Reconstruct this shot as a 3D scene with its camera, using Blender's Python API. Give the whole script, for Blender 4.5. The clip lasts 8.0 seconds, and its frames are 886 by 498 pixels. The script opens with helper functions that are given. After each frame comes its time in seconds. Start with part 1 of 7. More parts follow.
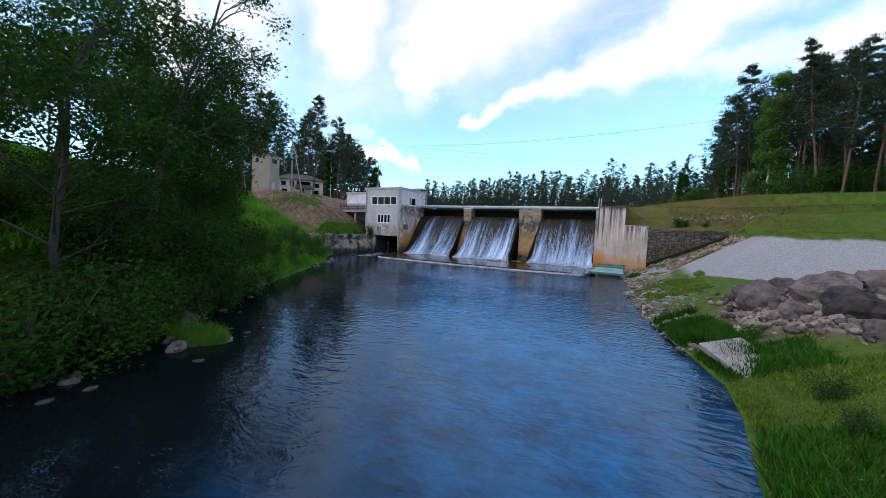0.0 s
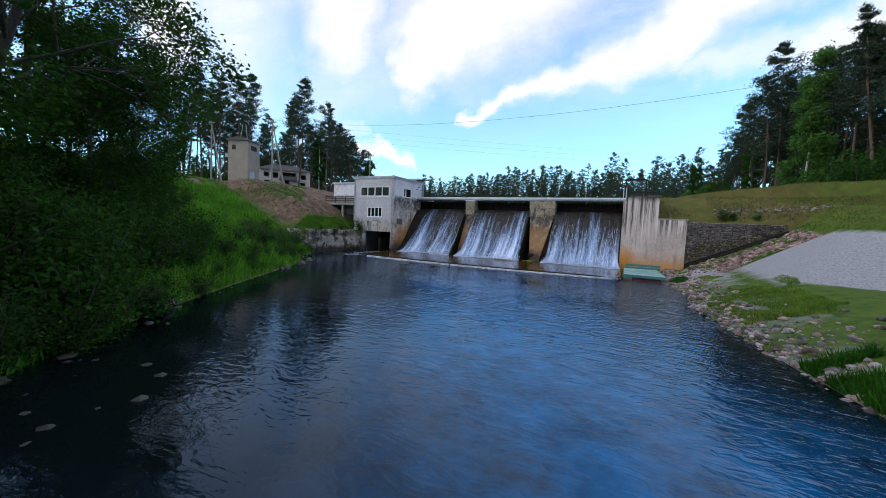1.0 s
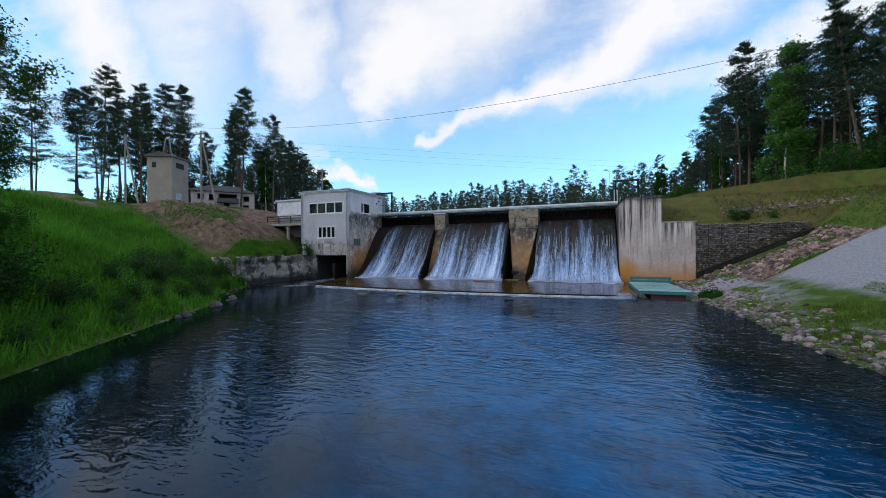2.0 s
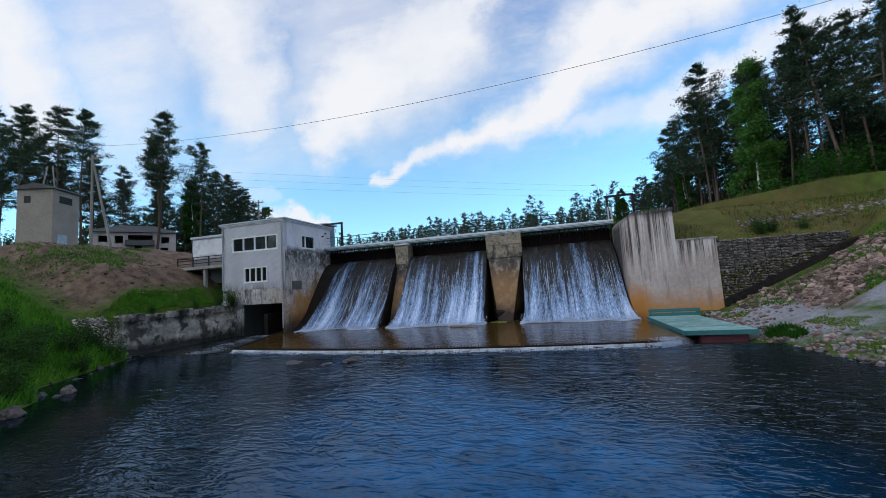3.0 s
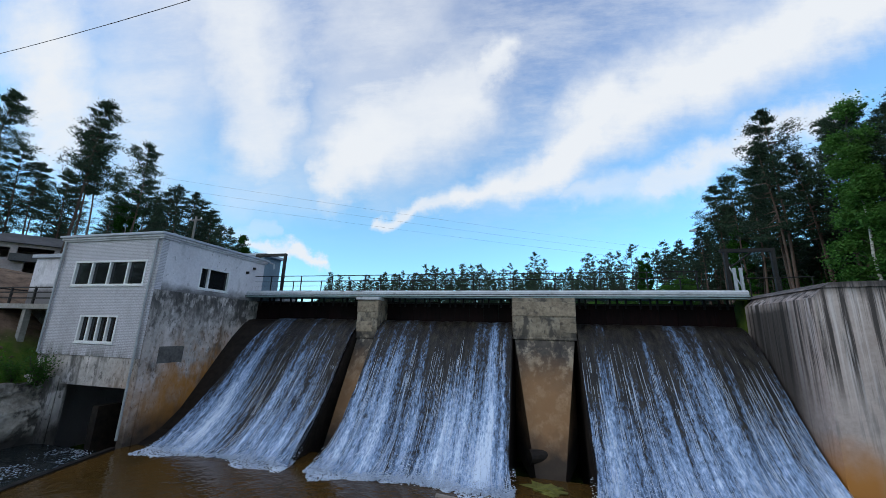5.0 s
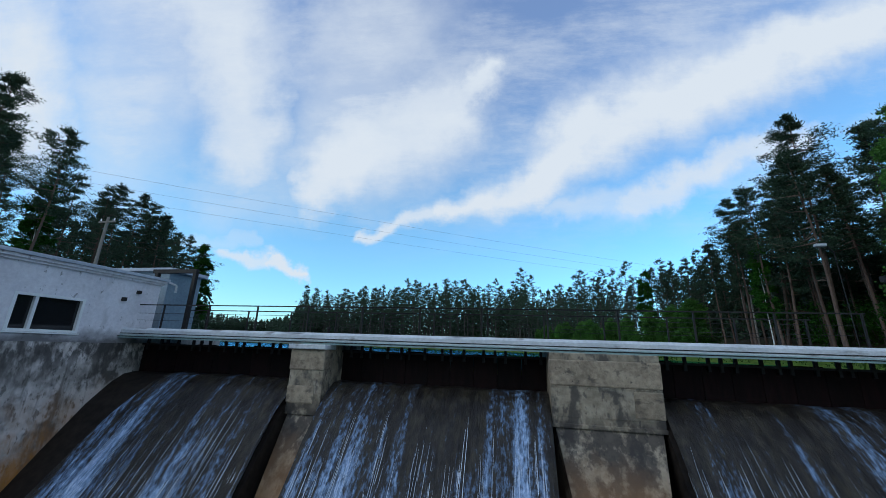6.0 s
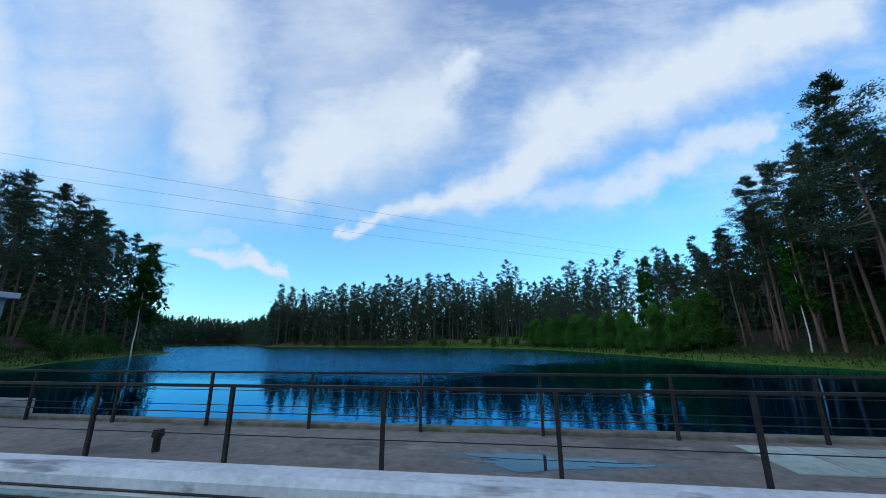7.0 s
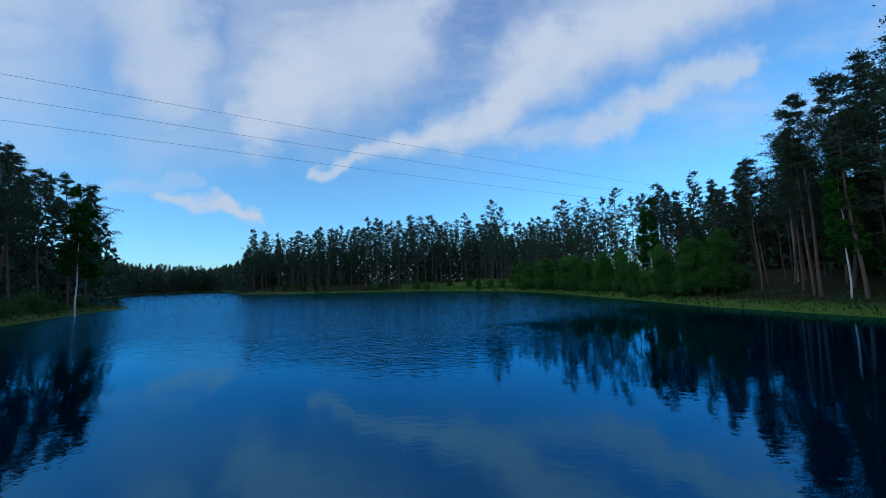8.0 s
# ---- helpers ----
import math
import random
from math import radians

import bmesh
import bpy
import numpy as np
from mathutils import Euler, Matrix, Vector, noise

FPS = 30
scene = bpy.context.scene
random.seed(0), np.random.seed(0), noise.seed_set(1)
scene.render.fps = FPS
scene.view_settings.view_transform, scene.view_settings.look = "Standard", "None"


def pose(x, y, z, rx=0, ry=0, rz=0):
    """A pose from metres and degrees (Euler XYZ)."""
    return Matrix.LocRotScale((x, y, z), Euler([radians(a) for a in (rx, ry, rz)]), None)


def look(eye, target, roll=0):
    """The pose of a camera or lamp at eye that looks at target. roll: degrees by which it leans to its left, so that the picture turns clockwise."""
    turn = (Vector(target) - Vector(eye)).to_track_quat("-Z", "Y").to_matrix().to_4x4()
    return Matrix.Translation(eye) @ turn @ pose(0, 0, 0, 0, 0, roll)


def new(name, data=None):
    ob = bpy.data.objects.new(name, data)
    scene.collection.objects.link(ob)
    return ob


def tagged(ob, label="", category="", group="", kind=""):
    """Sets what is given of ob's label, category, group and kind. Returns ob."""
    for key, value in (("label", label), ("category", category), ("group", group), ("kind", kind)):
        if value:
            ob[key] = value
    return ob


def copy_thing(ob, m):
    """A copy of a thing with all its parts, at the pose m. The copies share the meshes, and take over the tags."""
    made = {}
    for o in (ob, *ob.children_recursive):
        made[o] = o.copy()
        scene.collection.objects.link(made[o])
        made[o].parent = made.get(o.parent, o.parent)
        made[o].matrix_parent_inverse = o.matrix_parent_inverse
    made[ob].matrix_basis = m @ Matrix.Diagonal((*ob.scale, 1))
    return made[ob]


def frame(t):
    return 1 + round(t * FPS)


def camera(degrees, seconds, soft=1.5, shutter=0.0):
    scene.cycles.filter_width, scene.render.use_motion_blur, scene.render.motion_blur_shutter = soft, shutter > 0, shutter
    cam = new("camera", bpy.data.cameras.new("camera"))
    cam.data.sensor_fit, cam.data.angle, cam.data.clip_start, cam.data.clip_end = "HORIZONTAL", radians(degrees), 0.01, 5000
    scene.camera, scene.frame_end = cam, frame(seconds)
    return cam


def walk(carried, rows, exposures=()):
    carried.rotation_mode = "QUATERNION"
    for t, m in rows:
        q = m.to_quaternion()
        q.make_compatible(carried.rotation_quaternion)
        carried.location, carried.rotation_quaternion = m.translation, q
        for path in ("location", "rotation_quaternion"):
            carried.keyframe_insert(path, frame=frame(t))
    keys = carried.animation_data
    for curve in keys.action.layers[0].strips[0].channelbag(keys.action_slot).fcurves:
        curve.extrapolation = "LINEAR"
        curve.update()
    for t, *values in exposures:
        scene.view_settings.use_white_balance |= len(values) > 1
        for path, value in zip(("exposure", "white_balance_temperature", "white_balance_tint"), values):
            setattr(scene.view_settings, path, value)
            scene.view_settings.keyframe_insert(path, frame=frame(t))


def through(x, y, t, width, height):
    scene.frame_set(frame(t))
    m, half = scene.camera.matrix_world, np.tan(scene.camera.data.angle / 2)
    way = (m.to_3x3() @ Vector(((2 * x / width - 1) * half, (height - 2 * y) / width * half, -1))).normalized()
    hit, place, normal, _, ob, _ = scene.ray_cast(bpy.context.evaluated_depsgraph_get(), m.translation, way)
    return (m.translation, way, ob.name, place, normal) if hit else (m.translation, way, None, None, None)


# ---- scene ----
cam = camera(101.1, 8.0, soft=0.7)
ROWS = [
    (0.0, (19.74, -58.67, 4.42), (15.14, -49.81, 3.90), 2.55),
    (0.5, (17.95, -55.40, 4.28), (13.34, -46.55, 3.67), 2.60),
    (1.0, (15.78, -52.08, 4.05), (11.28, -43.17, 3.46), 2.60),
    (1.5, (13.82, -48.62, 3.76), (9.64, -39.55, 3.41), 1.45),
    (2.8, (9.02, -38.60, 3.98), (6.28, -29.01, 4.64), -3.40),
    (3.0, (8.33, -37.02, 4.00), (5.77, -27.39, 4.90), -3.75),
    (3.5, (7.08, -33.47, 4.36), (4.78, -23.83, 5.70), -3.50),
    (4.0, (6.17, -29.85, 4.82), (3.92, -20.25, 6.48), -2.05),
    (4.5, (5.40, -26.15, 5.32), (3.07, -16.67, 7.49), 0.63),
    (4.7, (5.02, -24.60, 5.66), (2.59, -15.14, 7.84), 1.35),
    (6.0, (2.00, -14.05, 8.40), (0.08, -4.59, 11.03), 1.95),
    (6.5, (1.00, -9.60, 9.50), (-0.60, -0.06, 12.06), 0.45),
    (6.8, (0.40, -6.96, 10.18), (-1.05, 2.60, 12.70), -0.10),
    (7.0, (-0.05, -5.20, 10.61), (-1.47, 4.39, 13.07), -0.26),
    (7.2, (-0.57, -3.44, 11.05), (-1.95, 6.17, 13.36), -0.20),
    (7.5, (-1.53, -0.92, 11.56), (-2.79, 8.82, 13.45), -0.40),
    (8.0, (-2.94, 3.09, 12.27), (-3.85, 13.02, 13.15), -1.69),
]
walk(cam, [(t, look(eye, target, roll)) for t, eye, target, roll in ROWS], exposures=[(0.0, 0.44, 6700, 13), (2.8, -0.02, 6340, 9), (4.5, -0.02, 6290, 8), (6.0, -0.24, 5800, 4), (7.0, -0.22, 5540, 4), (8.0, -0.61, 5200, 6)])

# ---- world, sun, exposure ----
world = bpy.data.worlds.new("sky")
scene.world = world
world.use_nodes = True
wt = world.node_tree
wt.nodes.clear()


def wmath(op, a, b=None, clamp=False):
    n = wt.nodes.new("ShaderNodeMath")
    n.operation, n.use_clamp = op, clamp
    for k, v in enumerate((a, b)):
        if v is None:
            continue
        if isinstance(v, (int, float)):
            n.inputs[k].default_value = v
        else:
            wt.links.new(v, n.inputs[k])
    return n.outputs[0]


SUN_UP, SUN_ROUND = radians(26), radians(232)
sky = wt.nodes.new("ShaderNodeTexSky")
sky.sky_type, sky.sun_disc = "NISHITA", False
sky.sun_elevation, sky.sun_rotation = SUN_UP, SUN_ROUND
sky.air_density, sky.dust_density, sky.ozone_density = 1.0, 0.5, 3.0
coord = wt.nodes.new("ShaderNodeTexCoord")
sep = wt.nodes.new("ShaderNodeSeparateXYZ")
wt.links.new(coord.outputs["Generated"], sep.inputs[0])
rise = wmath("MAXIMUM", sep.outputs[2], 0.05)
cu, cv = wmath("DIVIDE", sep.outputs[0], rise), wmath("DIVIDE", sep.outputs[1], rise)
comb = wt.nodes.new("ShaderNodeCombineXYZ")
along, across = wmath("SUBTRACT", cu, cv), wmath("ADD", cu, cv)
wt.links.new(wmath("MULTIPLY", along, 0.33), comb.inputs[0])
wt.links.new(across, comb.inputs[1])


def wnoise(scale, detail, rough):
    n = wt.nodes.new("ShaderNodeTexNoise")
    n.inputs["Scale"].default_value, n.inputs["Detail"].default_value, n.inputs["Roughness"].default_value = scale, detail, rough
    wt.links.new(comb.outputs[0], n.inputs["Vector"])
    return n.outputs["Fac"]


plain = wt.nodes.new("ShaderNodeCombineXYZ")
wt.links.new(cu, plain.inputs[0])
wt.links.new(cv, plain.inputs[1])
swirl = wt.nodes.new("ShaderNodeTexNoise")
swirl.inputs["Scale"].default_value, swirl.inputs["Detail"].default_value, swirl.inputs["Roughness"].default_value = 1.1, 4, 0.5
wt.links.new(plain.outputs[0], swirl.inputs["Vector"])
bend, wisp, body = swirl.outputs["Fac"], wnoise(3.2, 7, 0.66), wnoise(1.3, 4, 0.6)

# Cirrus: brushed bands on a plane square to a fixed bearing, each row (u, v, half width) at both ends and its density.
STREAK = [(-0.268, 0.028, 0.022, -0.059, 0.109, 0.043, 0.80), (-0.059, 0.109, 0.043, 0.166, 0.170, 0.074, 0.95), (0.166, 0.170, 0.066, 0.352, 0.342, 0.115, 1.00), (0.352, 0.342, 0.115, 0.645, 0.448, 0.118, 1.00), (0.645, 0.448, 0.118, 1.075, 0.645, 0.112, 1.00), (0.212, 0.119, 0.034, 0.460, 0.144, 0.065, 0.50), (0.460, 0.144, 0.050, 0.893, 0.317, 0.040, 0.75)]
VEE = [(-0.406, 0.160, 0.078, -0.250, 0.298, 0.194, 0.95), (-0.250, 0.298, 0.194, -0.034, 0.374, 0.124, 0.90), (-0.050, 0.328, 0.070, 0.105, 0.519, 0.047, 0.85), (-0.342, 0.375, 0.171, -0.217, 0.650, 0.202, 0.50), (-0.468, 0.176, 0.124, -0.700, 0.130, 0.093, 0.30)]
WEST = [(-0.600, 0.270, 0.130, -0.730, 0.758, 0.190, 0.85), (-0.975, 0.270, 0.233, -0.891, 0.743, 0.295, 0.45), (-1.292, 0.592, 0.186, -1.267, 0.317, 0.155, 0.90), (-0.702, -0.020, 0.022, -0.547, -0.037, 0.026, 0.75), (-0.547, -0.037, 0.026, -0.432, -0.083, 0.023, 0.95), (-0.794, 0.010, 0.031, -0.593, 0.022, 0.022, 0.30)]
BEAR, TILT = radians(8.5), radians(15)
AHEAD = Vector((-math.sin(BEAR) * math.cos(TILT), math.cos(BEAR) * math.cos(TILT), math.sin(TILT)))
ASIDE = Vector((math.cos(BEAR), math.sin(BEAR), 0))


def wdot(v):
    n = wt.nodes.new("ShaderNodeVectorMath")
    n.operation = "DOT_PRODUCT"
    wt.links.new(coord.outputs["Generated"], n.inputs[0])
    n.inputs[1].default_value = v
    return n.outputs["Value"]


def wsmooth(value, lo, hi):
    n = wt.nodes.new("ShaderNodeMapRange")
    n.interpolation_type = "SMOOTHSTEP"
    n.inputs["From Min"].default_value, n.inputs["From Max"].default_value = lo, hi
    wt.links.new(value, n.inputs["Value"])
    return n.outputs[0]


depth = wdot(AHEAD)
front = wsmooth(depth, 0.12, 0.3)
depth = wmath("MAXIMUM", depth, 0.1)
pu, pv = wmath("DIVIDE", wdot(ASIDE), depth), wmath("DIVIDE", wdot(ASIDE.cross(AHEAD)), depth)
page = wt.nodes.new("ShaderNodeCombineXYZ")
wt.links.new(pu, page.inputs[0])
wt.links.new(pv, page.inputs[1])


def wpage(scale, detail, rough, seed, turn=0.0, squeeze=1.0):
    m = wt.nodes.new("ShaderNodeMapping")
    m.inputs["Location"].default_value, m.inputs["Rotation"].default_value, m.inputs["Scale"].default_value = (seed, seed * 0.7, 0), (0, 0, turn), (squeeze, 1, 1)
    wt.links.new(page.outputs[0], m.inputs["Vector"])
    n = wt.nodes.new("ShaderNodeTexNoise")
    n.inputs["Scale"].default_value, n.inputs["Detail"].default_value, n.inputs["Roughness"].default_value = scale, detail, rough
    wt.links.new(m.outputs[0], n.inputs["Vector"])
    return n.outputs["Fac"]


def wander(value, big, small, seed):
    a = wmath("MULTIPLY", wmath("SUBTRACT", wpage(3.4, 3, 0.55, seed), 0.5), big)
    b = wmath("MULTIPLY", wmath("SUBTRACT", wpage(11.0, 5, 0.6, seed + 9), 0.5), small)
    return wmath("ADD", value, wmath("ADD", a, b))


qu, qv = wander(pu, 0.15, 0.13, 2.0), wander(pv, 0.13, 0.11, 5.0)
fibre = wpage(9.0, 9, 0.7, 1.0, -0.55, 0.22)
puff = wpage(4.5, 6, 0.62, 4.0, -0.3, 0.7)


def brushed(rows):
    total = None
    for u0, v0, w0, u1, v1, w1, dense in rows:
        du, dv = u1 - u0, v1 - v0
        ll = du * du + dv * dv
        a, b = wmath("SUBTRACT", qu, u0), wmath("SUBTRACT", qv, v0)
        s = wmath("ADD", wmath("MULTIPLY", a, du / ll), wmath("MULTIPLY", b, dv / ll), clamp=True)
        x, y = wmath("SUBTRACT", a, wmath("MULTIPLY", s, du)), wmath("SUBTRACT", b, wmath("MULTIPLY", s, dv))
        d = wmath("SQRT", wmath("ADD", wmath("MULTIPLY", x, x), wmath("MULTIPLY", y, y)))
        d = wmath("DIVIDE", d, wmath("ADD", w0, wmath("MULTIPLY", s, w1 - w0)))
        c = wmath("MULTIPLY", wsmooth(wmath("ADD", d, wmath("MULTIPLY", wmath("SUBTRACT", fibre, 0.5), 1.5)), 1.3, 0.15), dense)
        total = c if total is None else wmath("MAXIMUM", total, c)
    return total


drawn = wmath("MAXIMUM", wmath("MAXIMUM", brushed(STREAK), brushed(VEE)), brushed(WEST))
drawn = wmath("MULTIPLY", drawn, wmath("ADD", 0.62, wmath("MULTIPLY", wmath("ADD", fibre, puff), 0.42)), clamp=True)
haze = wmath("MULTIPLY", wsmooth(wmath("ADD", fibre, puff), 0.8, 1.35), wmath("MULTIPLY", wsmooth(pv, -0.1, 0.3), 0.55))
drawn = wmath("ADD", drawn, wmath("MULTIPLY", haze, wmath("SUBTRACT", 1.0, drawn)), clamp=True)
# the rest of the sky, behind: loose bands of the same cloud
loose = wsmooth(wmath("ADD", wmath("MULTIPLY", wisp, 0.6), wmath("MULTIPLY", body, 0.9)), 0.55, 0.95)
cover = wmath("ADD", wmath("MULTIPLY", drawn, front), wmath("MULTIPLY", loose, wmath("SUBTRACT", 1.0, front)), clamp=True)
veil = wmath("MULTIPLY", sep.outputs[2], 9.0, clamp=True)
cover = wmath("MULTIPLY", cover, veil, clamp=True)
blue = wt.nodes.new("ShaderNodeMix")
blue.data_type, blue.blend_type = "RGBA", "MULTIPLY"
blue.inputs["Factor"].default_value = 1.0
wt.links.new(sky.outputs[0], blue.inputs["A"])
hue = wt.nodes.new("ShaderNodeValToRGB")
hue.color_ramp.elements[0].position, hue.color_ramp.elements[0].color = 0.0, (0.62, 0.9, 0.93, 1)
hue.color_ramp.elements[1].position, hue.color_ramp.elements[1].color = 1.0, (0.66, 0.72, 0.93, 1)
e = hue.color_ramp.elements.new(0.35)
e.color = (0.42, 0.86, 0.93, 1)
e = hue.color_ramp.elements.new(0.62)
e.color = (0.55, 0.78, 0.93, 1)
wt.links.new(sep.outputs[2], hue.inputs[0])
gain = wt.nodes.new("ShaderNodeVectorMath")
gain.operation = "SCALE"
gain.inputs["Scale"].default_value = 2.85
wt.links.new(hue.outputs[0], gain.inputs[0])
wt.links.new(gain.outputs[0], blue.inputs["B"])
cover = wmath("ADD", 0.17, wmath("MULTIPLY", cover, 0.83))
mixed = wt.nodes.new("ShaderNodeMix")
mixed.data_type = "RGBA"
wt.links.new(cover, mixed.inputs["Factor"])
wt.links.new(blue.outputs["Result"], mixed.inputs["A"])
mixed.inputs["B"].default_value = (9.2, 9.15, 9.4, 1)
back = wt.nodes.new("ShaderNodeBackground")
back.inputs["Strength"].default_value = 0.1
wt.links.new(mixed.outputs["Result"], back.inputs["Color"])
wout = wt.nodes.new("ShaderNodeOutputWorld")
wt.links.new(back.outputs[0], wout.inputs["Surface"])

sun = new("sun", bpy.data.lights.new("sun", "SUN"))
sun.data.energy, sun.data.angle, sun.data.color = 0.75, radians(30), (1.0, 0.86, 0.72)
sun.matrix_world = look((math.sin(SUN_ROUND) * 100, math.cos(SUN_ROUND) * 100, 100 * math.tan(SUN_UP)), (0, 0, 0))

# ---- materials ----
def node_tools(m):
    t = m.node_tree
    return t, t.nodes, t.links


def make_mat(name, dark, light, grain=6.0, patch=0.6, rough=0.8, bump=0.3, metal=0.0, stretch=(1, 1, 1), per_object=0.0, per_island=0.0, bump_size=0.02, extra=None, spec=0.5):
    """A surface of two tones, mottled at two scales, with fine relief. extra: rows of (colour, scale, stretch, low, high, strength) laid over it."""
    m = bpy.data.materials.new(name)
    m.use_nodes = True
    t, n, l = node_tools(m)
    p = n["Principled BSDF"]
    tc = n.new("ShaderNodeTexCoord")

    def noise_tex(scale, detail, st):
        mp = n.new("ShaderNodeMapping")
        mp.inputs["Scale"].default_value = st
        l.new(tc.outputs["Object"], mp.inputs["Vector"])
        x = n.new("ShaderNodeTexNoise")
        x.inputs["Scale"].default_value, x.inputs["Detail"].default_value, x.inputs["Roughness"].default_value = scale, detail, 0.62
        l.new(mp.outputs[0], x.inputs["Vector"])
        return x.outputs["Fac"]

    fine, broad = noise_tex(grain, 5, stretch), noise_tex(patch, 3, stretch)
    mean = n.new("ShaderNodeMath")
    mean.operation = "ADD"
    l.new(fine, mean.inputs[0])
    l.new(broad, mean.inputs[1])
    span = n.new("ShaderNodeMapRange")
    span.inputs["From Min"].default_value, span.inputs["From Max"].default_value = 0.7, 1.3
    l.new(mean.outputs[0], span.inputs["Value"])
    mix = n.new("ShaderNodeMix")
    mix.data_type = "RGBA"
    l.new(span.outputs[0], mix.inputs["Factor"])
    mix.inputs["A"].default_value, mix.inputs["B"].default_value = (*dark, 1), (*light, 1)
    colour = mix.outputs["Result"]
    for tone, scale, st, low, high, strength in extra or ():
        f = noise_tex(scale, 4, st)
        r = n.new("ShaderNodeMapRange")
        r.inputs["From Min"].default_value, r.inputs["From Max"].default_value, r.inputs["To Max"].default_value = low, high, strength
        l.new(f, r.inputs["Value"])
        mx = n.new("ShaderNodeMix")
        mx.data_type = "RGBA"
        l.new(r.outputs[0], mx.inputs["Factor"])
        l.new(colour, mx.inputs["A"])
        mx.inputs["B"].default_value = (*tone, 1)
        colour = mx.outputs["Result"]
    for source, socket, amount in ((n.new("ShaderNodeObjectInfo"), "Random", per_object), (n.new("ShaderNodeNewGeometry"), "Random Per Island", per_island)):
        if amount:
            hs = n.new("ShaderNodeHueSaturation")
            r = n.new("ShaderNodeMapRange")
            r.inputs["To Min"].default_value, r.inputs["To Max"].default_value = 1 - amount, 1 + amount
            l.new(source.outputs[socket], r.inputs["Value"])
            l.new(r.outputs[0], hs.inputs["Value"])
            l.new(colour, hs.inputs["Color"])
            colour = hs.outputs["Color"]
    l.new(colour, p.inputs["Base Color"])
    p.inputs["Roughness"].default_value, p.inputs["Metallic"].default_value = rough, metal
    p.inputs["Specular IOR Level"].default_value = spec
    if bump:
        b = n.new("ShaderNodeBump")
        b.inputs["Strength"].default_value, b.inputs["Distance"].default_value = bump, bump_size
        l.new(mean.outputs[0], b.inputs["Height"])
        l.new(b.outputs[0], p.inputs["Normal"])
    return m


def stain(m, tone, z_full, z_none, wobble=0.8, scale=0.8, strength=0.8, streak=None, place=None):
    """A ragged stain, full at one height and gone at the other; streak: (scale, stretch, low, high) breaks it up; place: (x, y, reach) keeps it near a spot."""
    t, n, l = node_tools(m)
    p = n["Principled BSDF"]
    colour = p.inputs["Base Color"].links[0].from_socket
    tc = n.new("ShaderNodeTexCoord")
    s = n.new("ShaderNodeSeparateXYZ")
    l.new(tc.outputs["Object"], s.inputs[0])

    def noise_at(size, st):
        mp = n.new("ShaderNodeMapping")
        mp.inputs["Scale"].default_value = st
        l.new(tc.outputs["Object"], mp.inputs["Vector"])
        x = n.new("ShaderNodeTexNoise")
        x.inputs["Scale"].default_value, x.inputs["Detail"].default_value, x.inputs["Roughness"].default_value = size, 5, 0.62
        l.new(mp.outputs[0], x.inputs["Vector"])
        return x.outputs["Fac"]

    def between(value, lo, hi, top=1.0):
        r = n.new("ShaderNodeMapRange")
        r.inputs["From Min"].default_value, r.inputs["From Max"].default_value, r.inputs["To Max"].default_value = lo, hi, top
        l.new(value, r.inputs["Value"])
        return r.outputs[0]

    def times(a, b):
        q = n.new("ShaderNodeMath")
        q.operation = "MULTIPLY"
        l.new(a, q.inputs[0])
        l.new(b, q.inputs[1])
        return q.outputs[0]

    a = n.new("ShaderNodeMath")
    a.operation = "MULTIPLY_ADD"
    a.inputs[1].default_value = wobble * 2
    l.new(noise_at(scale, (1, 1, 0.35) if streak else (1, 1, 1)), a.inputs[0])
    l.new(s.outputs[2], a.inputs[2])
    f = between(a.outputs[0], z_none + wobble, z_full + wobble, strength)
    if streak:
        f = times(f, between(noise_at(streak[0], streak[1]), streak[2], streak[3]))
    if place:
        d = n.new("ShaderNodeVectorMath")
        d.operation = "DISTANCE"
        flat = n.new("ShaderNodeCombineXYZ")
        l.new(s.outputs[0], flat.inputs[0])
        l.new(s.outputs[1], flat.inputs[1])
        l.new(flat.outputs[0], d.inputs[0])
        d.inputs[1].default_value = (place[0], place[1], 0)
        f = times(f, between(d.outputs["Value"], place[2], place[2] * 0.4))
    mx = n.new("ShaderNodeMix")
    mx.data_type = "RGBA"
    l.new(f, mx.inputs["Factor"])
    l.new(colour, mx.inputs["A"])
    mx.inputs["B"].default_value = (*tone, 1)
    l.new(mx.outputs["Result"], p.inputs["Base Color"])
    return m


